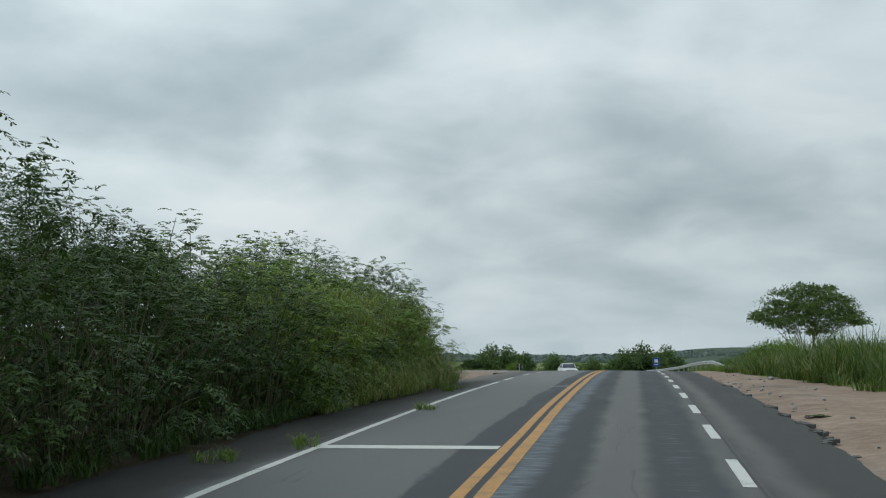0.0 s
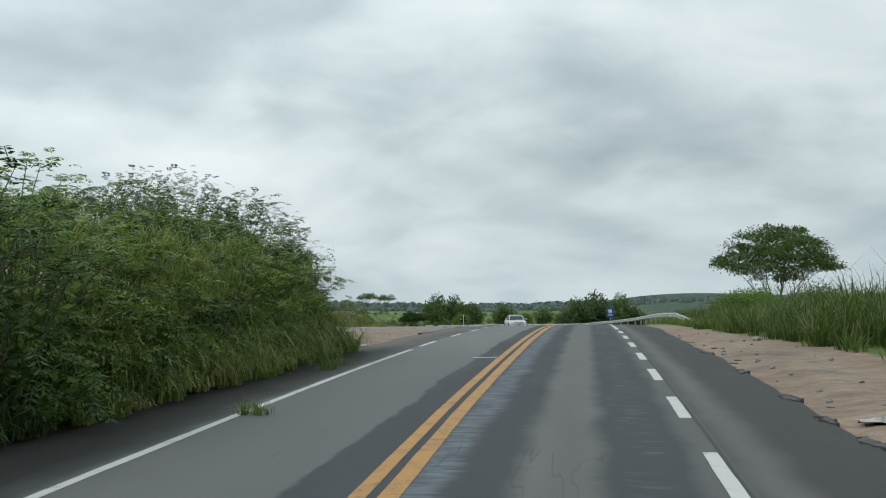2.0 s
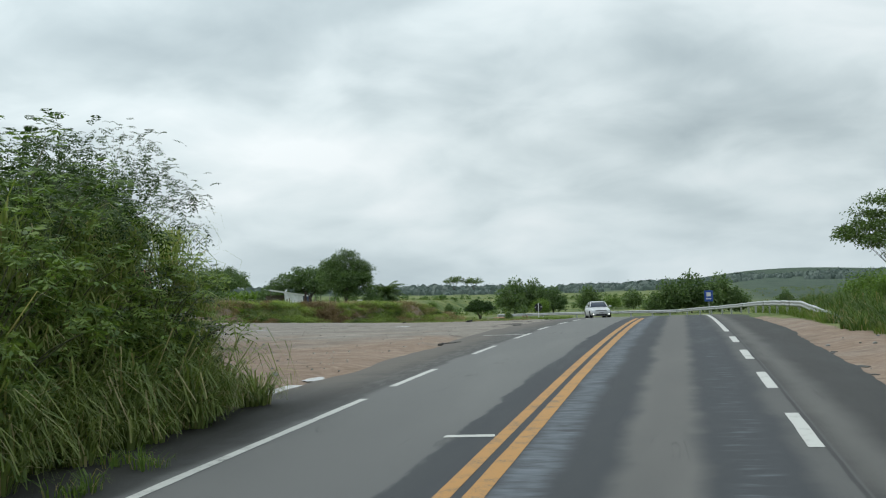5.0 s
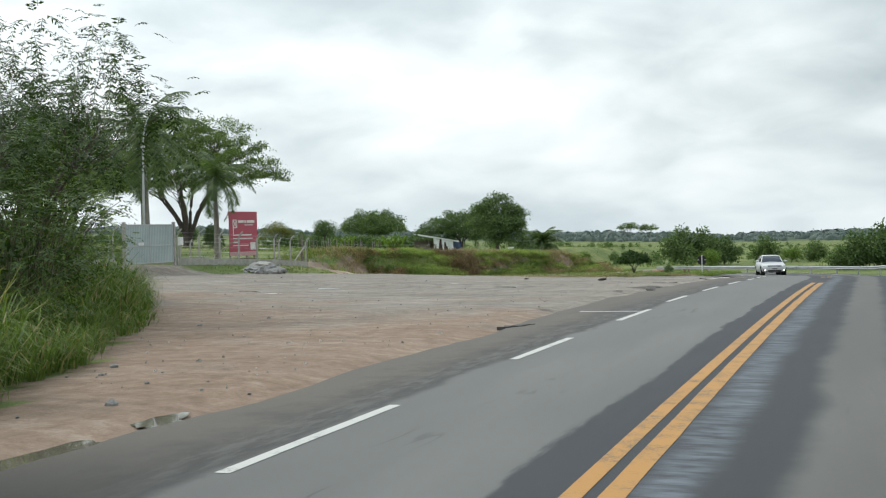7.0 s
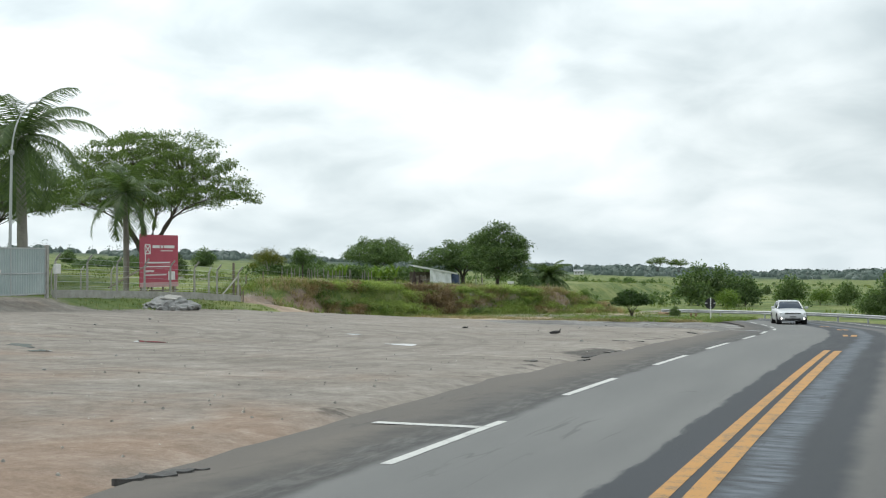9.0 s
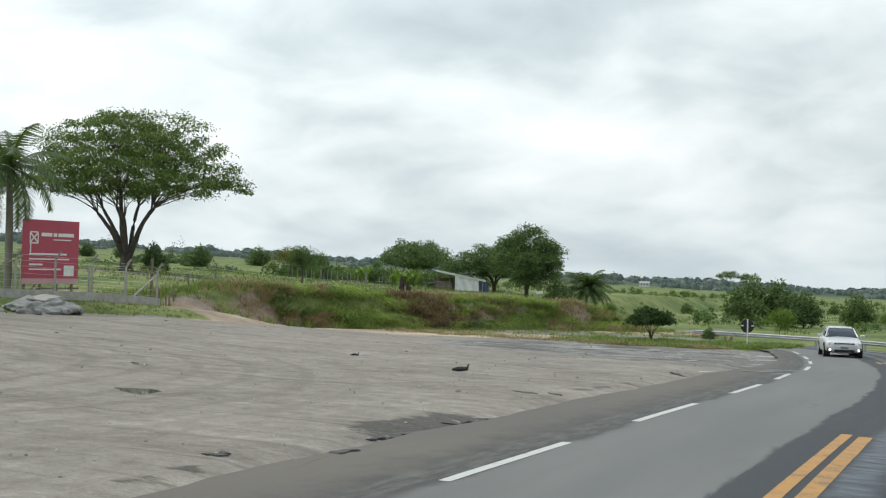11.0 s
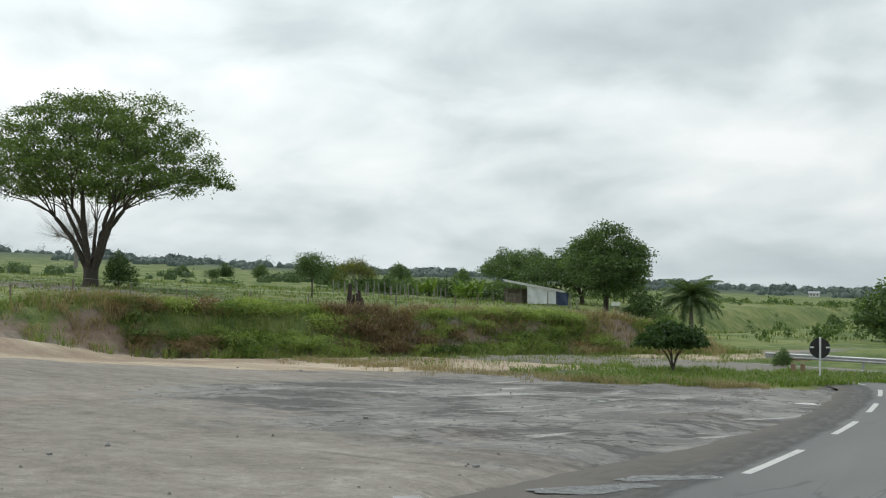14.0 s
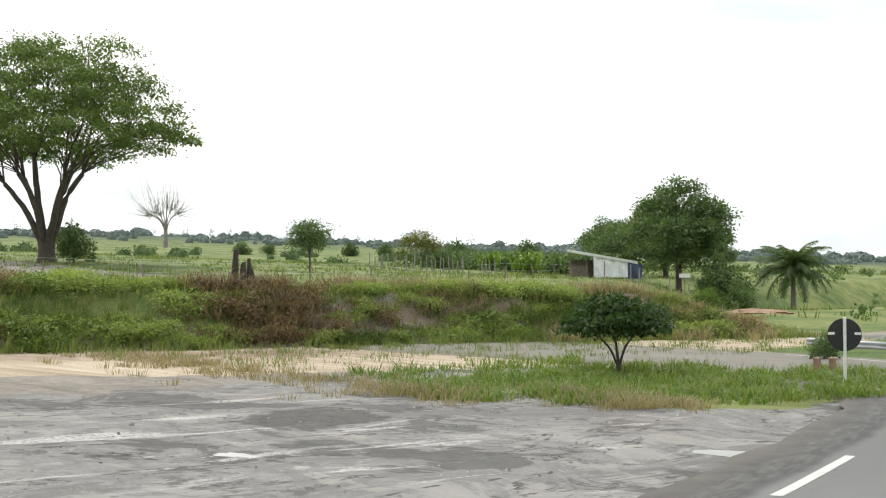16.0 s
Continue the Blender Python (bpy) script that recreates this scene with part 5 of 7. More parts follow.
    for _ in range(60):
        spots.append((rng.normal(-13.2, 0.9), rng.normal(119.2, 0.7)))
        spots.append((rng.normal(-11.8, 0.5), rng.normal(118.2, 0.5)))
        spots.append((rng.normal(-16.3, 0.6), rng.normal(116.9, 0.4)))
    tufts("dry_grass", on_land(spots), 20, 0.27, 0.010, BLADE_DRY, "straw-coloured dry grass at the edge of the gravel", "grass", 65, 1.0, 3, 0.3)
    # sparse weeds between gravel and bank
    spots = []
    for _ in range(700):
        y = rng.uniform(118, 150)
        spots.append((float(bank_x(y)) + rng.uniform(0, 1) ** 1.5 * 10, y))
    tufts("weeds", on_land(spots), 14, 0.26, 0.009, BLADE_FIELD, "thin weeds on the bare ground below the bank", "grass", 66, 0.9, 3, 0.35)
    # pasture
    spots, size = [], []
    for _ in range(3400):
        y = rng.uniform(100, 215)
        x = -38 - (rng.random() ** 1.3) * 95
        if y < 150 or x < -30:
            spots.append((x, y))
            size.append(rng.uniform(0.6, 1.3))
    tufts("pasture_grass", on_land(spots), 8, 0.26, 0.03, BLADE_FIELD, "uneven green pasture grass", "grass", 67, 1.0, 2, 0.5, size)
    spots = [(rng.uniform(-140, 60), rng.uniform(150, 420)) for _ in range(1300)]
    spots = [s for s in spots if road_distance_far(s)]
    tufts("pasture_grass", on_land(spots), 10, 0.55, 0.05, BLADE_FIELD, "rough yellow-green pasture beyond the road", "grass", 68, 1.0, 2, 0.9)
    # mown grass at the foot of the yard fence
    spots = [(rng.uniform(-35.7, -33.6), rng.choice([rng.uniform(65, 80), rng.uniform(87, 105)])) for _ in range(420)]
    tufts("mown_grass", on_land(spots), 12, 0.16, 0.012, BLADE_FIELD, "short green grass at the foot of the yard fence", "grass", 75, 0.9, 2, 0.35)
    # low growth on the verges near the car
    spots = [(7.2 + rng.random() * 3, rng.uniform(46, 80)) for _ in range(260)] + [(6.75 - 0.006 * (y - 58) + 0.5 * rng.random(), y) for y in np.arange(58, 96, 0.2)]
    tufts("verge_grass", on_land(spots), 22, 0.5, 0.012, BLADE, "low grass around the end of the guard rail", "grass", 69, 1.0, 3, 0.3)


def road_distance_far(s):
    return not (-24 < s[0] < 6 and 110 < s[1] < 150) and s[1] > 150 + 0.3 * max(0, -s[0] - 60)


ground_cover()


def far_woods():
    """Strips and clumps of woodland towards the horizon, as joined stuff."""
    rng = np.random.default_rng(71)
    quads = []

    def crown(x, y, h, w, n, leaf, core=True):
        z0 = float(land(x, y))
        p = unit(rng.normal(size=(n, 3))) * rng.uniform(0.85 if core else 0.3, 1.1, (n, 1))
        p = np.abs(p) ** [1, 1, 1] * np.sign(p) * [w / 2, w / 2, h * 0.5] * (1 + 0.2 * np.sin(p[:, :1] * 5 + x)) + [x, y, z0 + h * 0.5]
        quads.append(leaf_quads(p, rng.normal(size=(n, 3)), leaf, rng, 0.8, 0.3))
        if not core:
            return
        # dense heart of the crown
        u, v = np.meshgrid(np.linspace(0, 2 * np.pi, 8), np.linspace(-0.05, 0.5, 5) * np.pi)
        f = 0.9 + 0.16 * np.sin(3 * u + x) * np.cos(v) + 0.14 * np.sin(2 * u + y)
        g = np.stack([x + w / 2 * f * np.cos(u) * np.cos(v) ** 0.7, y + w / 2 * f * np.sin(u) * np.cos(v) ** 0.7, z0 - 0.4 + h * 0.95 * f * np.sin(v)], -1)
        g[0] = g[0] * [1, 1, 0] + [0, 0, z0 - 1.0]
        quads.append(np.stack([g[:-1, :-1], g[:-1, 1:], g[1:, 1:], g[1:, :-1]], 2).reshape(-1, 4, 3))

    for az in np.arange(-16, 70, 0.07):
        for dist, hh in ((rng.uniform(640, 800), 3.6), (rng.uniform(820, 1200), 6.0)):
            a = radians(az + rng.uniform(-0.2, 0.2))
            gap = math.sin(az * 1.7) + math.sin(az * 0.61 + 1.0)
            if hh < 5 and gap < -0.2:
                continue
            h = hh * rng.uniform(0.6, 0.95) * (1.0 + 0.14 * gap)
            crown(-dist * math.sin(a), dist * math.cos(a), h, h * rng.uniform(1.1, 2.2), 12, h * 0.15)
    # slender trees that stand out of the woodland
    for az in np.arange(34, 66, 0.8):
        a, dist = radians(az + rng.uniform(-0.35, 0.35)), rng.uniform(820, 1050)
        h = rng.uniform(6, 10)
        crown(-dist * math.sin(a), dist * math.cos(a), h, h * 0.55, 40, 0.8, False)
    tagged(new("far_woods", quads_mesh("far_woods", np.concatenate(quads), HAZED_LEAF)), "distant woodland along the horizon, its green paled by painted haze", "woods", kind="stuff")
    quads.clear()
    for _ in range(330):
        a, dist = radians(rng.uniform(2, 34)), rng.uniform(60, 330)
        x, y = -dist * math.sin(a) - 4, 110 + dist * math.cos(a)
        if y > 160 and not (-62 < x < -38 and y < 200):
            h = rng.uniform(0.4, 1.4)
            crown(x, y, h, h * rng.uniform(0.9, 1.5), 70, h * 0.26, False)
    quads_scrub = list(quads)
    quads.clear()
    for az in np.arange(30, 66, 0.16):
        for k, dist in enumerate((390, 500)):
            if math.sin(az * 1.1 + 2.2 * k) + 0.7 * math.sin(az * 2.9 + k) < 0.25:
                continue
            a, d = radians(az + rng.uniform(-0.1, 0.1)), dist + rng.uniform(-25, 25)
            h = rng.uniform(1.6, 3.6)
            crown(-d * math.sin(a), d * math.cos(a), h, h * rng.uniform(1.1, 2.0), 60, h * 0.2)
    tagged(new("hedgerow", quads_mesh("hedgerow", np.concatenate(quads), LEAF_DARK)), "dark green hedgerows across the far pasture", "hedge", kind="stuff")
    quads[:] = quads_scrub
    # a planted strip of dense dark green growth behind the shack
    strip = []
    for _ in range(420):
        f, d = rng.random(), rng.random()
        x, y = -58 - 34 * f + rng.normal(0, 0.6), 187 + 10 * f + 11 * d
        h = rng.uniform(1.3, 2.3)
        p = unit(rng.normal(size=(34, 3)) + [0, 0, 0.4]) * rng.uniform(0.5, 1.0, (34, 1)) * [0.9, 0.9, h * 0.5] + [x, y, float(land(x, y)) + h * 0.5]
        strip.append(leaf_quads(p, rng.normal(size=(34, 3)), 0.42, rng, 0.5, 0.4))
    tagged(new("plantation", quads_mesh("plantation", np.concatenate(strip), LEAF_DARK)), "dense dark green planted strip behind the shack", "crops", kind="stuff")
    tagged(new("pasture_scrub", quads_mesh("pasture_scrub", np.concatenate(quads), LEAF_DARK)), "low green scrub dotted over the far pasture", "scrub", kind="stuff")


far_woods()

# ---------------------------------------------------------------- things
CRIMSON = plain("crimson_vinyl", (0.40, 0.06, 0.095), (0.32, 0.045, 0.075), 1.5, 0.5, bump=0.05)
SIGN_BLUE = plain("blue_sign_sheet", (0.03, 0.09, 0.40), (0.02, 0.06, 0.30), 4.0, 0.45, bump=0.05)
GATE_SHEET = plain("grey_painted_sheet", (0.40, 0.46, 0.45), (0.27, 0.33, 0.33), 0.9, 0.5, 0.2, 0.1, 30)
TARP = plain("white_tarpaulin", (0.82, 0.83, 0.84), (0.58, 0.59, 0.60), 1.4, 0.6, bump=0.5, fine=5)
BLUE_TARP = plain("blue_tarpaulin", (0.05, 0.08, 0.16), (0.025, 0.035, 0.07), 1.4, 0.6, bump=0.4, fine=5)
ROOF_SHEET = plain("corrugated_fibre_cement", (0.42, 0.44, 0.47), (0.22, 0.22, 0.23), 1.2, 0.85)
RUBBLE = plain("grey_rubble", (0.34, 0.34, 0.33), (0.15, 0.15, 0.145), 2.5, 0.95, bump=0.8, fine=14)
CHAR = plain("charred_wood", (0.075, 0.055, 0.045), (0.025, 0.02, 0.018), 6.0, 0.95, bump=0.8, fine=20)


def pebble_material():
    s = Surface("pebbles", 0.9)
    s.colour(s.ramp(s.noise(9.0, 2), (0.35, (0.14, 0.132, 0.12)), (0.5, (0.28, 0.265, 0.24)), (0.65, (0.48, 0.46, 0.42))))
    s.bump(s.noise(80.0), 0.4, 0.005)
    return s.mat


PEBBLE = pebble_material()
CLAY = plain("orange_clay", (0.34, 0.22, 0.14), (0.20, 0.13, 0.085), 2.5, 0.9, bump=0.5)
SILVER = plain("silver_car_paint", (0.62, 0.63, 0.64), (0.56, 0.57, 0.58), 3.0, 0.28, 0.45, 0.02)
CAR_WHITE = plain("white_car_paint", (0.78, 0.78, 0.77), (0.70, 0.70, 0.69), 3.0, 0.3, 0.0, 0.02)
CAR_GLASS = plain("tinted_car_glass", (0.035, 0.05, 0.075), (0.02, 0.03, 0.05), 2.0, 0.06, 0.0, 0.0)
CHROME = plain("chrome", (0.75, 0.75, 0.76), (0.6, 0.6, 0.61), 5.0, 0.15, 1.0, 0.02)
LAMP_LENS = plain("headlamp_lens", (0.82, 0.84, 0.86), (0.7, 0.72, 0.74), 5.0, 0.08, 0.2, 0.02)
STRAW = plain("banana_leaf_yellow", (0.42, 0.36, 0.06), (0.25, 0.22, 0.05), 3.0, 0.7)


def water_material():
    s = Surface("still_water", 0.03)
    s.colour(s.ramp(s.noise(2.0), (0.3, (0.10, 0.085, 0.07)), (0.7, (0.17, 0.15, 0.125))))
    s.bsdf.inputs["IOR"].default_value = 1.5
    s.bsdf.inputs["Specular IOR Level"].default_value = 0.9
    s.bump(s.noise(6.0, 2), 0.02, 0.01)
    return s.mat


WATER = water_material()


def wet_asphalt_material():
    s = Surface("wet_asphalt", 0.3)
    s.colour(s.ramp(s.noise(14.0, 5, 0.7), (0.38, (0.05, 0.05, 0.05)), (0.62, (0.10, 0.10, 0.098))))
    s.rough(s.ramp(s.noise(5.0, 4, 0.7), (0.35, (0.16, 0.16, 0.16)), (0.6, (0.55, 0.55, 0.55))))
    s.bump(s.noise(90.0, 3, 0.7), 0.25, 0.006)
    return s.mat


WET = wet_asphalt_material()
LIT = bpy.data.materials.new("lit_headlamp")
LIT.use_nodes = True
LIT.node_tree.nodes["Principled BSDF"].inputs["Emission Color"].default_value = (1, 0.97, 0.9, 1)
LIT.node_tree.nodes["Principled BSDF"].inputs["Emission Strength"].default_value = 1.5


def gz(x, y):
    return float(ground_top(x, y))


def stop_sign():
    x, y = -11.3, 126.3
    ob = thing("road_sign", pose(x, y, gz(x, y), rz=28), "round road sign seen from its black back on a white post", "road sign")
    part("post", box((0.07, 0.07, 1.75), (0, -0.02, 0.8), 0.008), WHITE, ob, "white square post")
    disc = bmesh.new()
    bmesh.ops.create_cone(disc, cap_ends=True, segments=40, radius1=0.39, radius2=0.39, depth=0.012, matrix=pose(0, 0.03, 1.26, 90))
    part("disc", disc, BLACK, ob, "black sign back")
    for sx in (-0.30, 0.30):
        part("bracket", box((0.15, 0.02, 0.06), (sx, 0.008, 1.29), 0.004), WHITE, ob, "white clamp bracket")


stop_sign()


def blue_sign():
    x, y = 4.2, 120.5
    ob = thing("blue_sign", pose(x, y, gz(x, y), rz=-2), "small blue information sign on a post behind the rail", "road sign")
    part("post", box((0.08, 0.08, 2.1), (0, 0.04, 1.0), 0.008), STEEL, ob)
    part("panel", box((0.72, 0.02, 0.95), (0, 0, 1.62), 0.006), SIGN_BLUE, ob, "blue panel")
    part("emblem", box((0.36, 0.006, 0.34), (0, -0.016, 1.76), 0.003), WHITE, ob, "white emblem")
    part("emblem", box((0.44, 0.006, 0.09), (0, -0.016, 1.38), 0.003), WHITE, ob, "white bar")


blue_sign()


def guard_rail():
    """Galvanised W-beam on posts that runs along the outside of the bend, its near end turned down into the grass."""
    path = [(7.35, 58.3), (7.15, 62), (6.8, 68), (6.5, 76), (6.3, 86), (5.8, 96), (4.6, 106), (2.6, 116), (-0.8, 124.5), (-5.0, 131.0), (-10.0, 134.6), (-13.4, 135.9), (-16.8, 136.8)]
    pts = np.array(path)
    d = np.r_[0, np.cumsum(np.hypot(*np.diff(pts, axis=0).T))]
    n = int(d[-1] / 1.0)
    s = np.linspace(0, d[-1], n)
    xs, ys = np.interp(s, d, pts[:, 0]), np.interp(s, d, pts[:, 1])
    k = np.ones(5) / 5
    xs[2:-2], ys[2:-2] = np.convolve(xs, k, "valid"), np.convolve(ys, k, "valid")
    top = np.interp(s, [0, 9], [0.2, 0.66])
    prof = [(0.0, 0.0), (0.05, -0.04), (0.05, -0.08), (0.0, -0.125), (0.05, -0.17), (0.05, -0.21), (0.0, -0.25)]
    ob = thing("guard_rail", pose(0, 0, 0), "galvanised steel guard rail on posts along the bend", "guard rail")
    dx, dy = np.gradient(xs), np.gradient(ys)
    ln = np.hypot(dx, dy)
    nx, ny = -dy / ln, dx / ln
    per = 12
    for a in range(0, n - 1, per):
        b = min(n - 1, a + per)
        verts, faces = [], []
        for i in range(a, b + 1):
            for o, h in prof:
                verts.append((xs[i] + nx[i] * o, ys[i] + ny[i] * o, gz(xs[i], ys[i]) + top[i] + h))
        m = len(prof)
        for i in range(b - a):
            for j in range(m - 1):
                faces.append((i * m + j, i * m + j + 1, (i + 1) * m + j + 1, (i + 1) * m + j))
        beam = part("beam", mesh_of("beam", verts, faces, STEEL, True), STEEL, ob)
        thick = beam.modifiers.new("thickness", "SOLIDIFY")
        thick.thickness = 0.006
    for i in range(6, n, 4):
        post = part("post", box((0.07, 0.11, top[i] + 0.2), (0, 0, (top[i] - 0.2) / 2)), STEEL, ob)
        post.matrix_basis = Matrix.Translation((xs[i] - nx[i] * 0.07, ys[i] - ny[i] * 0.07, gz(xs[i], ys[i]))) @ Matrix.Rotation(math.atan2(dy[i], dx[i]), 4, "Z")


guard_rail()

FENCE_X = -35.9


def yard_gate():
    z = gz(-35.3, 83.5) + 0.12
    ob = thing("metal_gate", pose(-35.25, 83.15, z, rz=90), "closed grey sheet-metal gate between pale posts", "gate")
    w, h = 4.75, 2.2
    for x in (-w / 2, w / 2):
        part("gate_post", box((0.16, 0.16, h + 0.25), (x, 0, h / 2), 0.015), CONCRETE, ob, "pale square gate post")
    for zz in (0.09, h * 0.47, h - 0.03):
        part("rail", box((w - 0.2, 0.06, 0.06), (0, 0, zz), 0.006), STEEL, ob)
    for x in (-w / 2 + 0.13, 0, w / 2 - 0.13):
        part("stile", box((0.06, 0.06, h - 0.1), (x, 0, h / 2 + 0.02), 0.006), STEEL, ob)
    for z0, z1 in ((0.12, h * 0.47 - 0.03), (h * 0.47 + 0.03, h - 0.06)):
        for k in (0, 1):
            x0 = -w / 2 + 0.16 if k == 0 else 0.03
            wd = w / 2 - 0.19
            bm = bmesh.new()
            n = 28
            for i in range(n + 1):
                x = x0 + wd * i / n
                y = 0.012 * (1 if i % 2 else -1)
                bm.verts.new((x, y, z0))
                bm.verts.new((x, y, z1))
            bm.verts.ensure_lookup_table()
            for i in range(n):
                bm.faces.new([bm.verts[j] for j in (2 * i, 2 * i + 2, 2 * i + 3, 2 * i + 1)])
            sheet = part("sheet", bm, GATE_SHEET, ob, "ribbed grey sheet")
            sheet.modifiers.new("thickness", "SOLIDIFY").thickness = 0.004
    part("plate", box((0.5, 0.012, 0.16), (-0.9, -0.05, 1.14), 0.004), WHITE, ob, "small pale plate")
    # meter box beside the gate
    bx = thing("meter_box", pose(-35.4, 86.35, gz(-35.4, 86.35), rz=90), "small white meter box on a post beside the gate", "box")
    part("post", box((0.08, 0.08, 1.3), (0, 0, 0.6), 0.01), CONCRETE, bx)
    part("box", box((0.36, 0.16, 0.46), (0, -0.06, 1.42), 0.02), WHITE, bx)


yard_gate()


def fence_post_mesh():
    line = np.array([(0, 0, -0.3), (0, 0, 1.0), (0, 0, 1.62), (0.07, 0, 1.78), (0.30, 0, 2.02)])
    v, f = sweep(line, [0.075, 0.068, 0.062, 0.06, 0.05], 4)
    return mesh_of("fence_post", v, f, CONCRETE)


def yard_fence():
    """Concrete posts with cranked tops on a low wall, strung with wire."""
    post = fence_post_mesh()
    runs = {"front": [(-35.9, y) for y in np.linspace(86.9, 103.4, 8)], "south": [(-35.6, y) for y in np.linspace(66.0, 80.3, 7)], "side": [(x, 103.5 + (-36 - x) * 0.12) for x in np.linspace(-38.2, -62, 10)]}
    for key, spots in runs.items():
        ob = thing("yard_fence", pose(0, 0, 0), "wire fence on pale concrete posts with cranked tops", "fence", "yard fences")
        for x, y in spots:
            p = part("post", post, CONCRETE, ob)
            p.matrix_basis = Matrix.Translation((x, y, gz(x, y) + 0.05)) @ Matrix.Rotation(0 if key != "side" else 1.6, 4, "Z")
        for h in (0.45, 0.75, 1.05, 1.35, 1.6, 1.85):
            pts = [(x, y, gz(x, y) + h) for x, y in spots]
            v, f = sweep(pts, [0.006] * len(pts), 4)
            part("wire", mesh_of("wire", v, f, STEEL), STEEL, ob)
        if key == "side":
            continue
        (x0, y0), (x1, y1) = spots[0], spots[-1]
        n = 12
        wall = bmesh.new()
        ring = []
        for i in range(n + 1):
            y = y0 - 0.1 + (y1 - y0 + 0.25) * i / n
            x = x0 + (x1 - x0) * i / n
            b = gz(x, y)
            ring.append([wall.verts.new(c) for c in ((x + 0.10, y, b - 0.4), (x + 0.10, y, b + 0.36), (x - 0.10, y, b + 0.36), (x - 0.10, y, b - 0.4))])
        for a, b in zip(ring, ring[1:]):
            for j in range(4):
                wall.faces.new((a[j], b[j], b[(j + 1) % 4], a[(j + 1) % 4]))
        wall.faces.new(ring[0])
        wall.faces.new(ring[-1][::-1])
        part("base_wall", wall, CONCRETE, ob, "low stained concrete base wall")
        if key == "front":
            x, y = spots[-1]
            part("brace", rod((x, y - 1.9, gz(x, y) + 0.4), (x, y - 0.1, gz(x, y) + 1.5), 0.05, sides=5), CONCRETE, ob)
            part("corner_post", box((0.11, 0.11, 2.5), (x - 0.2, y - 0.2, gz(x, y) + 1.1), 0.01), WOOD, ob, "dark corner post")
            part("brace", rod((-36.1, 91.2, gz(-36, 91) + 0.5), (-36.1, 94.6, gz(-36, 94) + 1.75), 0.04, sides=5), WOOD, ob, "leaning wooden pole")
    # loose wooden posts at the corner
    for x, y, h in ((-36.6, 104.4, 1.0), (-37.0, 105.8, 0.9), (-38.3, 107.2, 0.75)):
        st = thing("stake", pose(x, y, gz(x, y) - 0.1, rx=4, ry=3), "weathered wooden stake beside the fence corner", "stake", "fence stakes")
        part("shaft", rod((0, 0, 0), (0, 0, h), 0.05, 0.04, 6), WOOD, st)


yard_fence()


def street_lamp():
    x, y = -36.6, 84.6
    ob = thing("street_lamp", pose(x, y, gz(x, y)), "tall pale street lamp with a curved arm behind the gate", "street lamp")
    v, f = sweep([(0, 0, -0.2), (0, 0.06, 3), (0, 0.14, 6.6)], [0.085, 0.07, 0.055], 8)
    part("pole", mesh_of("pole", v, f, STEEL, True), STEEL, ob)
    arm = bezier((0, 0.14, 6.55), (0.05, 0.2, 8.3), (0.35, 1.05, 8.95), 9)
    part("arm", mesh_of("arm", *sweep(arm, [0.04] * 9, 7), STEEL, True), STEEL, ob)
    part("clamp", box((0.2, 0.2, 0.22), (0, 0.14, 6.6), 0.03), STEEL, ob)
    part("lamp_head", box((0.2, 0.55, 0.1), (0.38, 1.2, 9.0), 0.04, Matrix.Rotation(0.25, 4, "X")), STEEL, ob)


street_lamp()


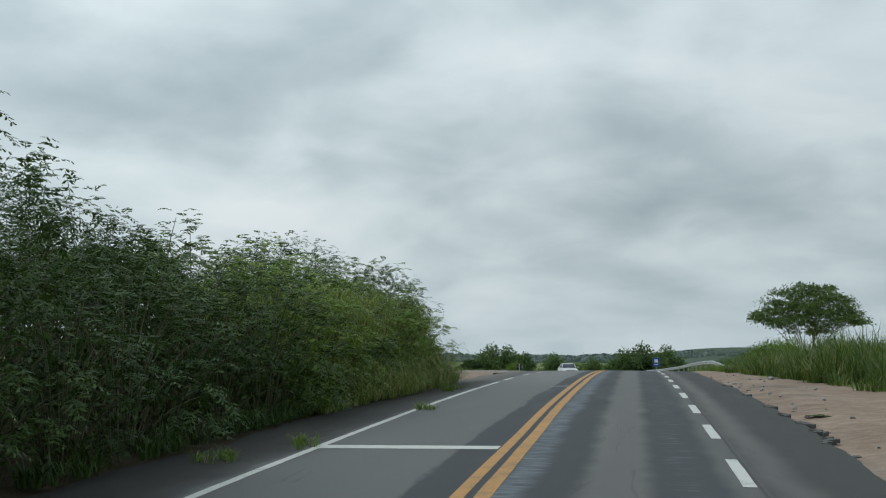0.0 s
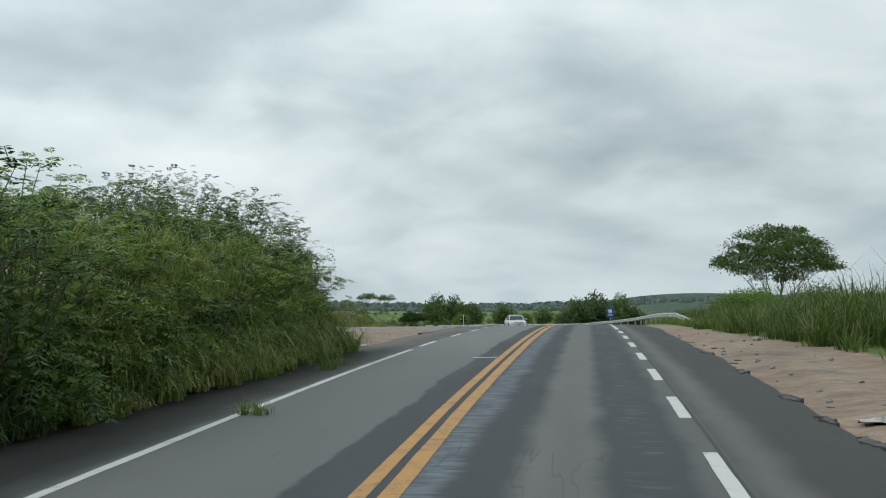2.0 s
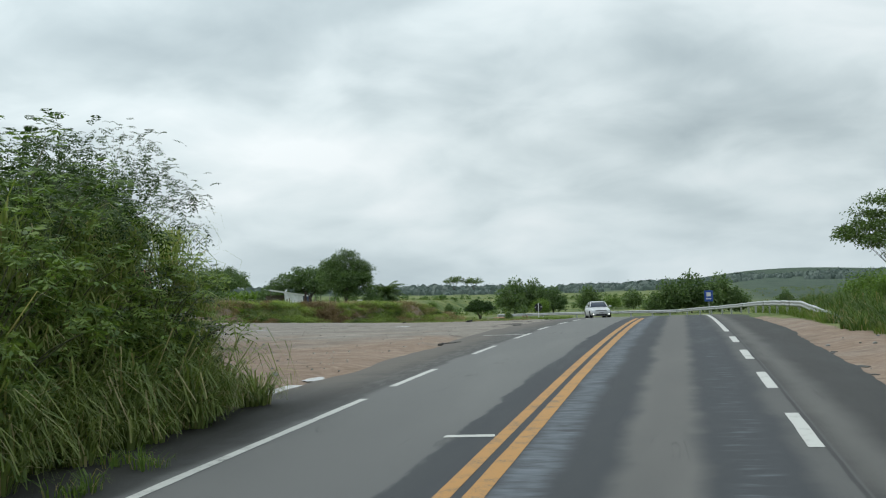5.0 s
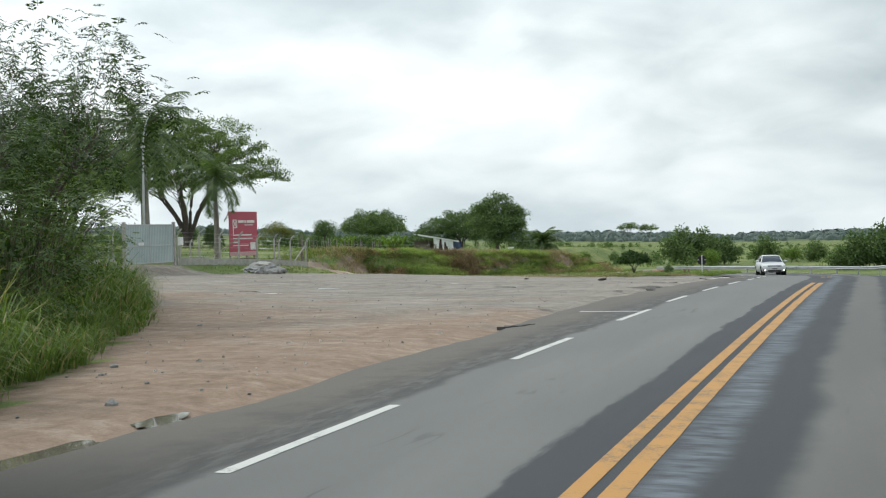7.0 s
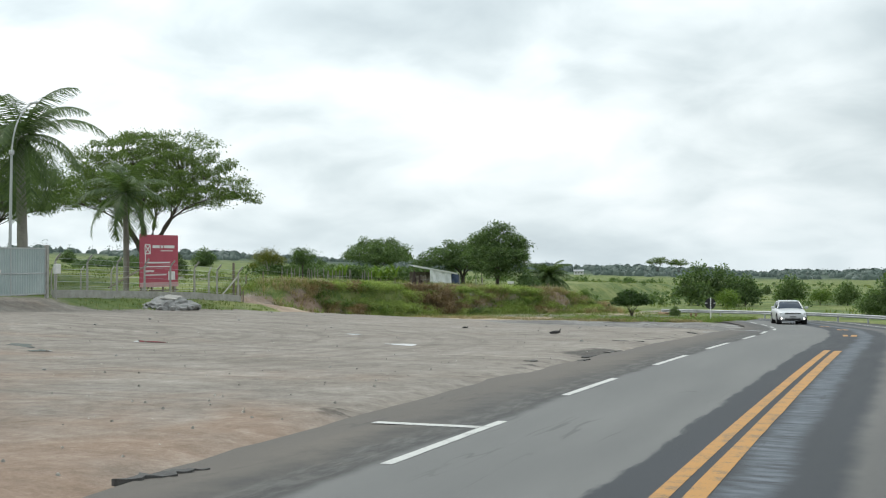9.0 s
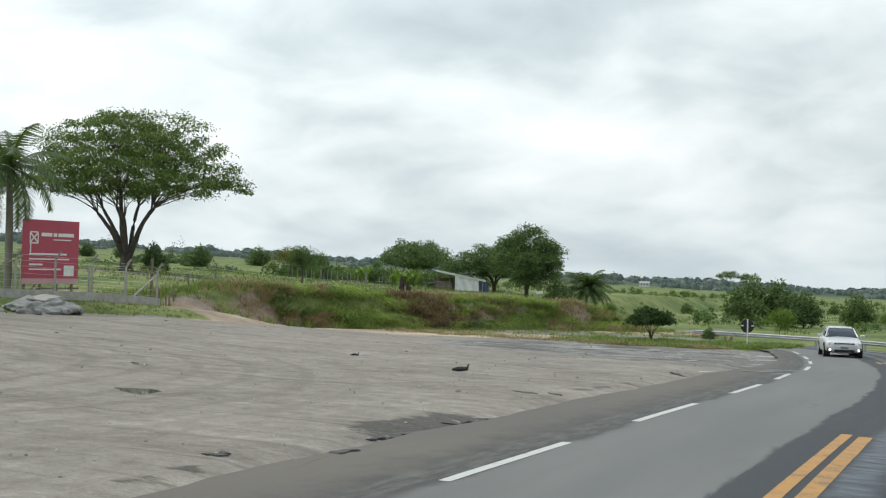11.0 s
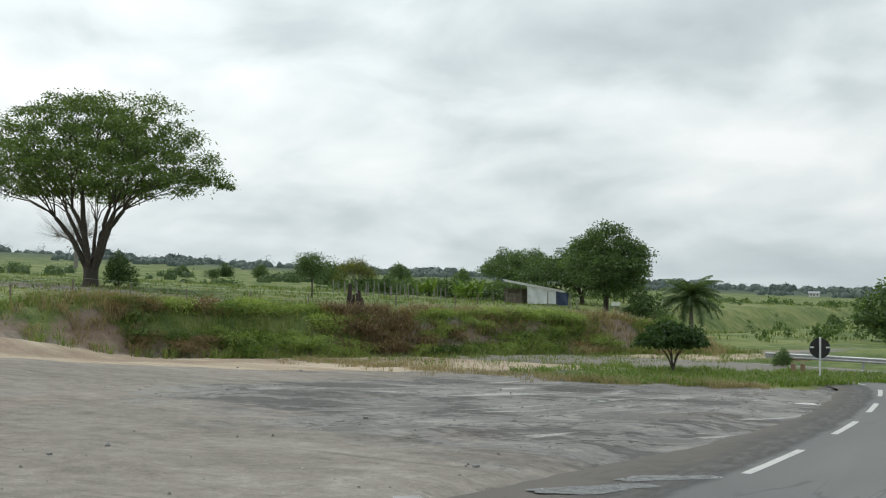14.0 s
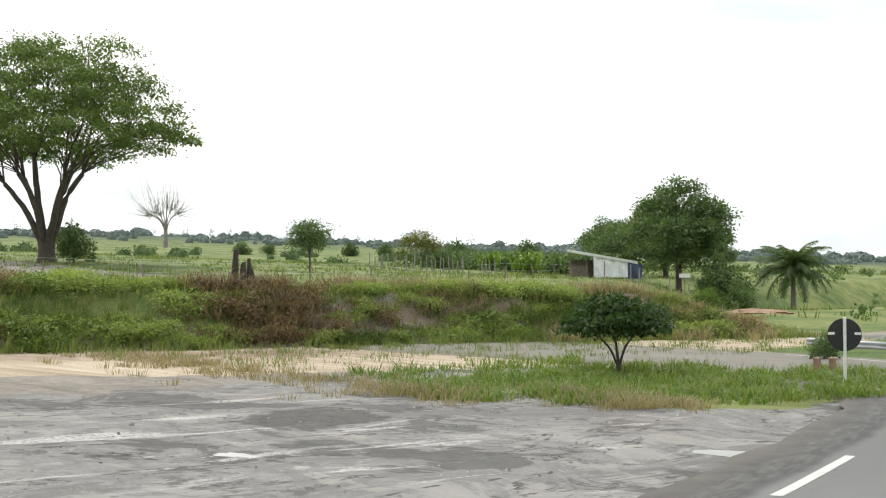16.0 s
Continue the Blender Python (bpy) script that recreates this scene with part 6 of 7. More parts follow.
def billboard():
    x, y = -37.9, 98.15
    z = gz(x, y)
    ob = thing("billboard", pose(x, y, z, rz=86.5), "crimson billboard with white lettering on wooden legs", "billboard")
    w, h, b = 3.4, 2.95, 3.87 - z - 2.95
    part("panel", box((w, 0.05, h), (0, 0, b + h / 2), 0.008), CRIMSON, ob)
    part("frame", box((w - 0.1, 0.06, 0.07), (0, 0.06, b + 0.4), 0.005), WOOD, ob)
    part("frame", box((w - 0.1, 0.06, 0.07), (0, 0.06, b + h - 0.4), 0.005), WOOD, ob)
    part("base_strip", box((w, 0.012, 0.26), (0, -0.032, b + 0.13), 0.002), plain("faded_pink_vinyl", (0.55, 0.33, 0.33), (0.45, 0.26, 0.27), 2.0), ob, "pale strip along the foot")
    for lx in (-1.45, -0.5, 0.5, 1.45):
        part("leg", box((0.09, 0.09, b + 1.6), (lx, 0.12, (b + 1.3) / 2), 0.006), WOOD, ob)
    part("brace", rod((-1.3, 0.2, 0.05), (-0.5, 0.14, b + 0.2), 0.035, sides=5), WOOD, ob)
    part("brace", box((2.6, 0.04, 0.08), (0.6, 0.12, 0.42)), WOOD, ob)
    # emblem: a framed cross with a tail, and bars for the writing
    e = b + h - 0.85
    for sz, at in (((0.46, 0.012, 0.06), (-1.05, -0.033, e + 0.28)), ((0.46, 0.012, 0.06), (-1.05, -0.033, e - 0.22)), ((0.06, 0.012, 0.5), (-1.28, -0.033, e)), ((0.06, 0.012, 0.5), (-0.82, -0.033, e)), ((0.07, 0.012, 0.4), (-1.24, -0.033, e - 0.45))):
        part("emblem", box(sz, at, 0.002), WHITE, ob)
    for t in (0.8, -0.8):
        part("emblem", box((0.07, 0.012, 0.58), (-1.05, -0.034, e + 0.03), 0.002, Matrix.Rotation(t, 4, "Y")), WHITE, ob)
    for x0, x1, zz, t in ((-0.62, 0.02, 0.18, 0.16), (0.10, 0.32, 0.18, 0.16), (0.40, 1.35, 0.18, 0.16), (0.1, 1.2, -0.05, 0.05), (-1.3, 0.95, -0.72, 0.08), (-1.3, 1.1, -0.95, 0.06), (-1.3, -0.5, -1.2, 0.08), (-1.3, 0.6, -1.42, 0.06)):
        part("lettering", box((x1 - x0, 0.01, t), ((x0 + x1) / 2, -0.031, e + zz), 0.001), WHITE, ob)
    part("sticker", box((0.62, 0.01, 0.5), (1.1, -0.031, b + 0.62), 0.001), WHITE, ob, "pale square")


billboard()


def rubble_heap():
    rng = np.random.default_rng(81)
    x, y = -34.2, 93.6
    ob = thing("rubble_heap", pose(x, y, gz(x, y) - 0.1), "heap of grey broken concrete and soil beside the lot", "rubble")
    bm = bmesh.new()
    bmesh.ops.create_icosphere(bm, subdivisions=4, radius=1.0)
    for v in bm.verts:
        p = v.co * 2.2
        f = 1 + 0.22 * noise.noise(p) + 0.16 * noise.noise(p * 3)
        v.co = Vector((v.co.x * 1.15 * f, v.co.y * 2.0 * f, max(-0.05, v.co.z) * 0.62 * f))
    part("soil", bm, RUBBLE, ob)
    slab = bmesh.new()
    bmesh.ops.create_cube(slab, size=1, matrix=pose(0.1, 0.2, 0.62, 4, 6, 20) @ Matrix.Diagonal((0.8, 1.7, 0.08, 1)))
    bmesh.ops.bevel(slab, geom=list(slab.edges), offset=0.02, segments=1, affect="EDGES")
    part("slab", slab, CONCRETE, ob, "pale broken slab")
    for _ in range(46):
        c = bmesh.new()
        bmesh.ops.create_icosphere(c, subdivisions=1, radius=rng.uniform(0.06, 0.2))
        for v in c.verts:
            v.co *= rng.uniform(0.75, 1.2)
        a, r = rng.uniform(0, 6.28), rng.uniform(0.3, 1.15)
        bmesh.ops.translate(c, verts=c.verts, vec=(1.2 * r * math.cos(a), 2.0 * r * math.sin(a), 0.1 + 0.42 * max(0, 1 - r)))
        part("chunk", c, RUBBLE, ob)


rubble_heap()


def stump_and_posts():
    rng = np.random.default_rng(83)
    x, y = -33.9, 127.0
    ob = thing("tree_stump", pose(x, y, gz(x, y) - 0.15), "charred jagged tree stump on the bank", "stump")
    ob.scale = (1.5, 1.5, 1.25)
    for k in range(7):
        a = k * 0.9
        r = rng.uniform(0.05, 0.35)
        h = rng.uniform(0.6, 1.45)
        part("spike", rod((r * math.cos(a) * 1.3, r * math.sin(a) * 1.3, 0), (r * math.cos(a), r * math.sin(a), h), rng.uniform(0.08, 0.17), rng.uniform(0.02, 0.06), 7), CHAR, ob)
    bm = bmesh.new()
    bmesh.ops.create_icosphere(bm, subdivisions=3, radius=1.0)
    for v in bm.verts:
        f = 1 + 0.35 * noise.noise(v.co * 3.1)
        v.co = Vector((v.co.x * 0.62 * f, v.co.y * 0.75 * f, v.co.z * 0.5 * f))
    part("root", bm, CHAR, ob)
    # pasture fence
    fence = thing("pasture_fence", pose(0, 0, 0), "old wooden post and wire pasture fence", "fence")
    shared = mesh_of("wooden_post", *sweep([(0, 0, -0.2), (0.02, 0, 0.45), (0.01, 0.02, 0.85)], [0.05, 0.045, 0.04], 6), WOOD)
    line = [(-38.8, 108.5), (-40.5, 112), (-41.5, 116), (-42.2, 120), (-42.5, 124), (-42.3, 128.5), (-42.0, 133), (-42.3, 138), (-43.0, 143), (-44.0, 148.5), (-45.5, 154), (-47.0, 159.5), (-48.8, 165), (-50.5, 170), (-52.5, 175)]
    for x, y in line:
        p = part("post", shared, WOOD, fence)
        p.matrix_basis = Matrix.Translation((x, y, gz(x, y))) @ Matrix.Rotation(rng.normal(0, 0.05), 4, "X") @ Matrix.Rotation(rng.normal(0, 0.05), 4, "Y")
    for h in (0.5, 0.95):
        pts = [(x, y, gz(x, y) + h) for x, y in line]
        part("wire", mesh_of("wire", *sweep(pts, [0.005] * len(pts), 4), STEEL), STEEL, fence)
    pen = thing("stake_fence", pose(0, 0, 0), "row of pale upright stakes near the shack", "fence")
    stake = mesh_of("stake", *sweep([(0, 0, -0.2), (0.02, 0, 1.3)], [0.06, 0.045], 5), PALE_BARK)
    for k in range(26):
        f = k / 25
        x, y = -61 - 10 * f + rng.normal(0, 0.3), 176 - 4 * f + rng.normal(0, 0.5)
        p = part("stake", stake, PALE_BARK, pen)
        p.matrix_basis = Matrix.Translation((x, y, gz(x, y))) @ Matrix.Rotation(rng.normal(0, 0.08), 4, "X") @ Matrix.Diagonal((1, 1, rng.uniform(0.8, 1.2), 1))
    yard = thing("stake_fence", pose(0, 0, 0), "rough stakes round the shack yard", "fence")
    for x, y in ((-45.6, 172.5), (-44.6, 172.0), (-42.5, 172.6), (-41.2, 173.0), (-40.2, 173.4), (-47.5, 172.0)):
        p = part("stake", stake, WOOD, yard)
        p.matrix_basis = Matrix.Translation((x, y, gz(x, y)))


stump_and_posts()


def shack():
    """Lean-to of planks and tarpaulins; its front faces the road."""
    x, y = -55.3, 184.0
    z = gz(x, y)
    ob = thing("shack", pose(x, y, z - 0.05, rz=34), "makeshift lean-to shack with white and blue tarpaulin walls", "shack")
    ob.scale = (0.86, 0.86, 0.92)
    roof = bmesh.new()
    n = 40
    for i in range(n + 1):
        u = -3.6 + 6.9 * i / n
        zz = 2.62 - 0.17 * (u + 3.6) + 0.02 * (1 if i % 2 else -1)
        for v in (-0.68, 3.0):
            roof.verts.new((u, v, zz + 0.04 * v))
    roof.verts.ensure_lookup_table()
    for i in range(n):
        roof.faces.new([roof.verts[j] for j in (2 * i, 2 * i + 2, 2 * i + 3, 2 * i + 1)])
    r = part("roof", roof, ROOF_SHEET, ob, "sloping grey roof sheets")
    r.modifiers.new("thickness", "SOLIDIFY").thickness = 0.03
    part("fascia", box((6.9, 0.05, 0.24), (-0.15, -0.72, 2.02), 0.0, Matrix.Rotation(0.168, 4, "Y")), WHITE, ob, "white sheet edge along the eaves")
    for u in (-3.3, -1.7, -0.1, 1.5, 3.0):
        part("post", rod((u, -0.3, -0.3), (u, -0.3, 2.5 - 0.17 * (u + 3.6)), 0.06, 0.05, 6), WOOD, ob)

    def sheet(u0, u1, low, material, label):
        bm = bmesh.new()
        m = 14
        for i in range(m + 1):
            u = u0 + (u1 - u0) * i / m
            for j in range(5):
                hi = 2.52 - 0.17 * (u + 3.6)
                bm.verts.new((u, -0.62 + 0.07 * math.sin(u * 5 + j) - 0.15 * (1 - j / 4), low + (hi - low) * j / 4))
        bm.verts.ensure_lookup_table()
        for i in range(m):
            for j in range(4):
                a = i * 5 + j
                bm.faces.new([bm.verts[k] for k in (a, a + 5, a + 6, a + 1)])
        p = part("wall", bm, material, ob, label)
        p.modifiers.new("thickness", "SOLIDIFY").thickness = 0.02
    sheet(-1.0, 2.3, 0.1, TARP, "sagging white tarpaulin wall")
    sheet(2.35, 3.7, 0.0, BLUE_TARP, "dark blue tarpaulin wall")
    for i in range(9):
        u = -3.3 + 0.21 * i
        part("plank", box((0.14, 0.03, 1.25 - 0.06 * (i % 3)), (u, -0.34, 0.6), 0.005), WOOD, ob)
    part("back_wall", box((6.6, 0.05, 1.7), (-0.1, 2.8, 0.85)), WOOD, ob, "dark plank back wall")
    # signboard in the yard
    sx, sy = -41.4, 172.8
    sg = thing("signboard", pose(sx, sy, gz(sx, sy), rz=30), "small blank white signboard on a thin pole", "sign")
    part("pole", rod((0, 0, -0.2), (0, 0, 1.9), 0.035, sides=6), WOOD, sg)
    part("board", box((0.75, 0.03, 0.28), (0, -0.04, 1.85), 0.005), WHITE, sg)


shack()


def banana_clump():
    rng = np.random.default_rng(85)
    quads = []
    for _ in range(40):
        a, l = rng.uniform(0, 6.28), rng.uniform(1.1, 1.9)
        q = blade_quads(np.array([[rng.normal(0, 0.5), rng.normal(0, 0.5), 0.5]]), np.array([[math.cos(a), math.sin(a), 0]]), np.array([l]), 0.17, rng, 1.2, 5)
        quads.append(q)
    leaves = quads_mesh("banana_leaves", np.concatenate(quads), LEAF_FRESH)
    stem = mesh_of("banana_stem", *sweep([(0, 0, -0.1), (0, 0, 0.9)], [0.14, 0.1], 8), STEM, True)
    for x, y in ((-61.5, 182.0), (-63.5, 184.5), (-60.2, 180.0), (-72, 190), (-83, 200)):
        plant("banana_plant", (stem, leaves), (x, y), "banana plant with broad torn leaves by the shack", "banana plant", "banana plants", rng.uniform(0, 6), rng.uniform(0.9, 1.3), ("stem", "foliage"))


banana_clump()


def puddles():
    rng = np.random.default_rng(87)
    for x, y, a, b, turn in ((-5.5, 36.5, 0.42, 0.95, 0.0), (-5.52, 38.7, 0.25, 0.5, 0.0), (-19.6, 65.5, 1.0, 0.35, -0.3), (-18.4, 64.6, 0.8, 0.3, -0.3), (-18.2, 69.0, 0.7, 0.3, -0.3), (-11.6, 72.4, 0.8, 0.25, -0.4), (-15.8, 77.2, 0.5, 0.22, -0.3), (-8.3, 113.9, 0.6, 0.4, 0.2), (-5.7, 89.3, 0.5, 0.16, 0.6), (-5.45, 90.9, 0.8, 0.2, 1.0), (-6.2, 91.4, 0.5, 0.14, 0.8), (6.0, 16.0, 0.5, 0.35, 0.4), (-11.9, 108.4, 0.3, 0.15, 0.0), (-4.75, 93.4, 0.8, 0.32, 1.0), (-4.5, 95.0, 0.7, 0.26, 1.1), (-4.0, 92.2, 0.4, 0.16, 1.0)):
        n = 26
        ph = rng.uniform(0, 6.28, 3)
        verts = [(0, 0, 0)]
        for k in range(n):
            t = 2 * math.pi * k / n
            r = 1 + 0.22 * math.sin(2 * t + ph[0]) + 0.18 * math.sin(3 * t + ph[1]) + 0.1 * math.sin(7 * t + ph[2])
            verts.append((a * r * math.cos(t), b * r * math.sin(t), 0))
        faces = [(0, k, k % n + 1) for k in range(1, n + 1)]
        z = float(np.mean([gz(x + dx, y + dy) for dx in (-a / 2, 0, a / 2) for dy in (-b / 2, 0, b / 2)]))
        if x > -5.6 and y < 45 and x < 0:
            z = float(road_height(y)) - 0.062
        ob = tagged(new("puddle", mesh_of("puddle", verts, faces, WET if x > -5.0 and y > 80 else WATER)), "shallow rain puddle on the bare ground", "puddle", "puddles")
        fall = 0.0
        if -5.0 < x < 0 and y > 80:
            z = road_top(x, y) - 0.006 * 4.2 + 0.003
            fall = math.degrees(math.atan(float(road_height(y + 0.5) - road_height(y - 0.5))))
        ob.matrix_basis = pose(x, y, z + 0.003, rx=fall) @ pose(0, 0, 0, rz=math.degrees(turn))


puddles()


def litter():
    rng = np.random.default_rng(89)
    for x, y, s in ((-10.1, 82.6, 0.55), (-14.6, 85.35, 0.3)):
        ob = thing("tyre_scrap", pose(x, y, gz(x, y) + 0.03, rz=30), "curled black strip of tyre rubber on the gravel", "debris", "tyre scraps")
        v, f = sweep([(-0.4 * s, 0, 0.02), (-0.2 * s, 0.05, 0.03), (0.05 * s, 0, 0.04), (0.25 * s, -0.03, 0.10 * s), (0.33 * s, 0, 0.30 * s)], [0.05 * s, 0.10 * s, 0.11 * s, 0.09 * s, 0.03 * s], 5)
        part("strip", mesh_of("strip", v, f, RUBBER), RUBBER, ob)
    rocks = []
    for _ in range(5):
        bm = bmesh.new()
        bmesh.ops.create_icosphere(bm, subdivisions=1, radius=1)
        for v in bm.verts:
            v.co = Vector((v.co.x * rng.uniform(0.7, 1.2), v.co.y * rng.uniform(0.7, 1.2), v.co.z * rng.uniform(0.4, 0.8)))
        me = bpy.data.meshes.new("rock")
        bm.to_mesh(me)
        bm.free()
        me.materials.append(RUBBLE)
        rocks.append(me)
    spots = [(7.3, 38.3, 0.16), (-6.6, 39.3, 0.1), (-8.0, 37.9, 0.12)]
    for _ in range(45):
        y = rng.uniform(38, 118)
        spots.append((rng.uniform(-30, -5.6) if y > 66 else rng.uniform(-5.6 - 0.7 * (y - 34), -5.4), y, rng.uniform(0.025, 0.075)))
    for _ in range(50):
        spots.append((rng.uniform(5.3, 8.0), rng.uniform(6, 50), rng.uniform(0.025, 0.08)))
    for x, y, s in spots:
        ob = tagged(new("stone", rocks[rng.integers(0, 5)]), "loose grey stone on the bare ground", "stone", "loose stones")
        ob.matrix_basis = pose(x, y, gz(x, y) + s * 0.2, rz=rng.uniform(0, 360)) @ Matrix.Diagonal((s, s, s, 1))
    # gravel scattered over the lot
    quads = []
    for _ in range(1000):
        y = rng.uniform(40, 118)
        wide = 4 + 0.75 * (y - 40) if y < 66 else 22
        x = -5.9 - (0.16 * max(0, y - 92) if y > 92 else 0) - rng.random() ** 1.3 * wide
        z, s = 0.0, rng.uniform(0.012, 0.042)
        a = rng.uniform(0, 1.57)
        c, d = math.cos(a) * s, math.sin(a) * s
        top = s * rng.uniform(0.4, 0.8)
        ring = [(x + c, y + d), (x - d, y + c), (x - c, y - d), (x + d, y - c)]
        for i in range(4):
            (x0, y0), (x1, y1) = ring[i], ring[(i + 1) % 4]
            quads.append([(x0, y0, -0.02), (x1, y1, -0.02), (x + (x1 - x) * 0.4, y + (y1 - y) * 0.4, top), (x + (x0 - x) * 0.4, y + (y0 - y) * 0.4, top)])
        quads.append([(x + (u - x) * 0.4, y + (v - y) * 0.4, top) for u, v in ring])
    quads = np.array(quads)
    quads[:, :, 2] += ground_top(quads[:, :, 0], quads[:, :, 1])
    tagged(new("gravel", quads_mesh("gravel", quads, PEBBLE)), "loose pebbles scattered over the dirt lot", "gravel", kind="stuff")
    # raised broken lips of old asphalt along the edges
    slab_mat = plain("broken_asphalt", (0.10, 0.098, 0.095), (0.045, 0.044, 0.043), 6.0, 0.9, bump=0.6)
    for _ in range(40):
        if rng.random() < 0.85:
            x, y, turn = 5.15 + rng.normal(0, 0.25), rng.uniform(8, 48), 90.0
        else:
            y, turn = rng.uniform(66, 80), 0.0
            x = -5.5 - 0.12 * abs(y - 72) + rng.normal(0, 0.25)
        bm = bmesh.new()
        n = 13
        ring = [(rng.uniform(0.35, 1.2) * math.cos(t), rng.uniform(0.12, 0.5) * math.sin(t)) for t in np.linspace(0, 2 * math.pi, n, endpoint=False)]
        s = rng.uniform(0.10, 0.30)
        face = bm.faces.new([bm.verts.new((a * s, b * s, 0)) for a, b in ring])
        up = bmesh.ops.extrude_face_region(bm, geom=[face])
        bmesh.ops.translate(bm, verts=[v for v in up["geom"] if isinstance(v, bmesh.types.BMVert)], vec=(0, 0, 0.022))
        me = bpy.data.meshes.new("asphalt_flake")
        bm.to_mesh(me)
        bm.free()
        me.materials.append(slab_mat)
        ob = tagged(new("asphalt_flake", me), "dark broken flake of asphalt at the pavement edge", "debris", "asphalt flakes")
        ob.matrix_basis = pose(x, y, gz(x, y) - 0.006, rz=rng.uniform(-40, 40) + turn)
    # broken lips of paving along the road, with ragged outlines
    for (x0, y0), (x1, y1), wide in (((5.0, 9.5), (5.3, 10.6), 0.22), ((5.3, 11.4), (5.2, 12.2), 0.18), ((5.35, 13.2), (5.2, 14.3), 0.2), ((5.2, 15.6), (5.1, 16.4), 0.16), ((5.2, 18.5), (5.1, 19.6), 0.2), ((5.05, 24), (5.15, 25.2), 0.18), ((5.1, 31), (5.0, 32.4), 0.18),
                                    ((-5.35, 50.7), (-4.9, 51.6), 0.26), ((-5.65, 67.6), (-5.3, 68.7), 0.2), ((-5.75, 69.8), (-5.65, 71.2), 0.3), ((-5.7, 72.2), (-5.55, 73.8), 0.26), ((-6.5, 88.9), (-5.9, 88.2), 0.14)):
        n = 14
        way = Vector((x1 - x0, y1 - y0, 0)).normalized()
        side = Vector((-way.y, way.x, 0))
        bm = bmesh.new()
        rows = []
        for i in range(n + 1):
            f = i / n
            c = Vector((x0 + (x1 - x0) * f, y0 + (y1 - y0) * f, 0)) + side * rng.normal(0, 0.05)
            half = wide * 0.5 * math.sin(math.pi * (0.06 + 0.88 * f)) * rng.uniform(0.4, 1.3) + 0.008
            a, b = c - side * half, c + side * half
            base = max(gz(c.x, c.y), road_top(c.x, c.y) - 0.055 if abs(c.x) < 5.4 and c.y < 80 else -99.0)
            top = base + rng.uniform(0.015, 0.035)
            rows.append([bm.verts.new((a.x, a.y, base - 0.05)), bm.verts.new((a.x, a.y, top)), bm.verts.new((b.x, b.y, top - 0.008)), bm.verts.new((b.x, b.y, base - 0.05))])
        for p0, p1 in zip(rows, rows[1:]):
            for j in range(3):
                bm.faces.new((p0[j], p1[j], p1[j + 1], p0[j + 1]))
        bm.faces.new(rows[0])
        bm.faces.new(rows[-1][::-1])
        bmesh.ops.recalc_face_normals(bm, faces=bm.faces)
        me = bpy.data.meshes.new("paving_lip")
        bm.to_mesh(me)
        bm.free()
        me.materials.append(slab_mat)
        tagged(new("paving_lip", me), "long ragged lip of broken dark asphalt paving", "debris", "paving lips")
    # cut grass thrown on to the shoulder
    spots = []
    for x, y, n in ((-4.2, 5.7, 10), (-3.5, 8.1, 9), (-3.15, 16.6, 9), (-3.9, 25.9, 8), (-4.1, 27.5, 9)):
        for _ in range(n):
            a, b = x + rng.normal(0, 0.22), y + rng.normal(0, 0.22)
            spots.append((a, b, road_top(a, b) - 0.02))
    tufts("cut_grass", spots, 12, 0.3, 0.008, BLADE, "cut grass and twigs dropped on the road shoulder", "grass", 90, 2.4, 3, 0.1)


litter()


def loft(stations, material, name):
    """A closed body from cross-sections: lists of points at successive places along y."""
    bm = bmesh.new()
    rings = [[bm.verts.new(p) for p in ring] for ring in stations]
    n = len(rings[0])
    for a, b in zip(rings, rings[1:]):
        for j in range(n):
            bm.faces.new((a[j], a[(j + 1) % n], b[(j + 1) % n], b[j]))
    bm.faces.new(rings[0][::-1])
    bm.faces.new(rings[-1])
    bmesh.ops.recalc_face_normals(bm, faces=bm.faces)
    me = bpy.data.meshes.new(name)
    bm.to_mesh(me)
    bm.free()
    me.materials.append(material)
    me.polygons.foreach_set("use_smooth", [True] * len(me.polygons))
    return me


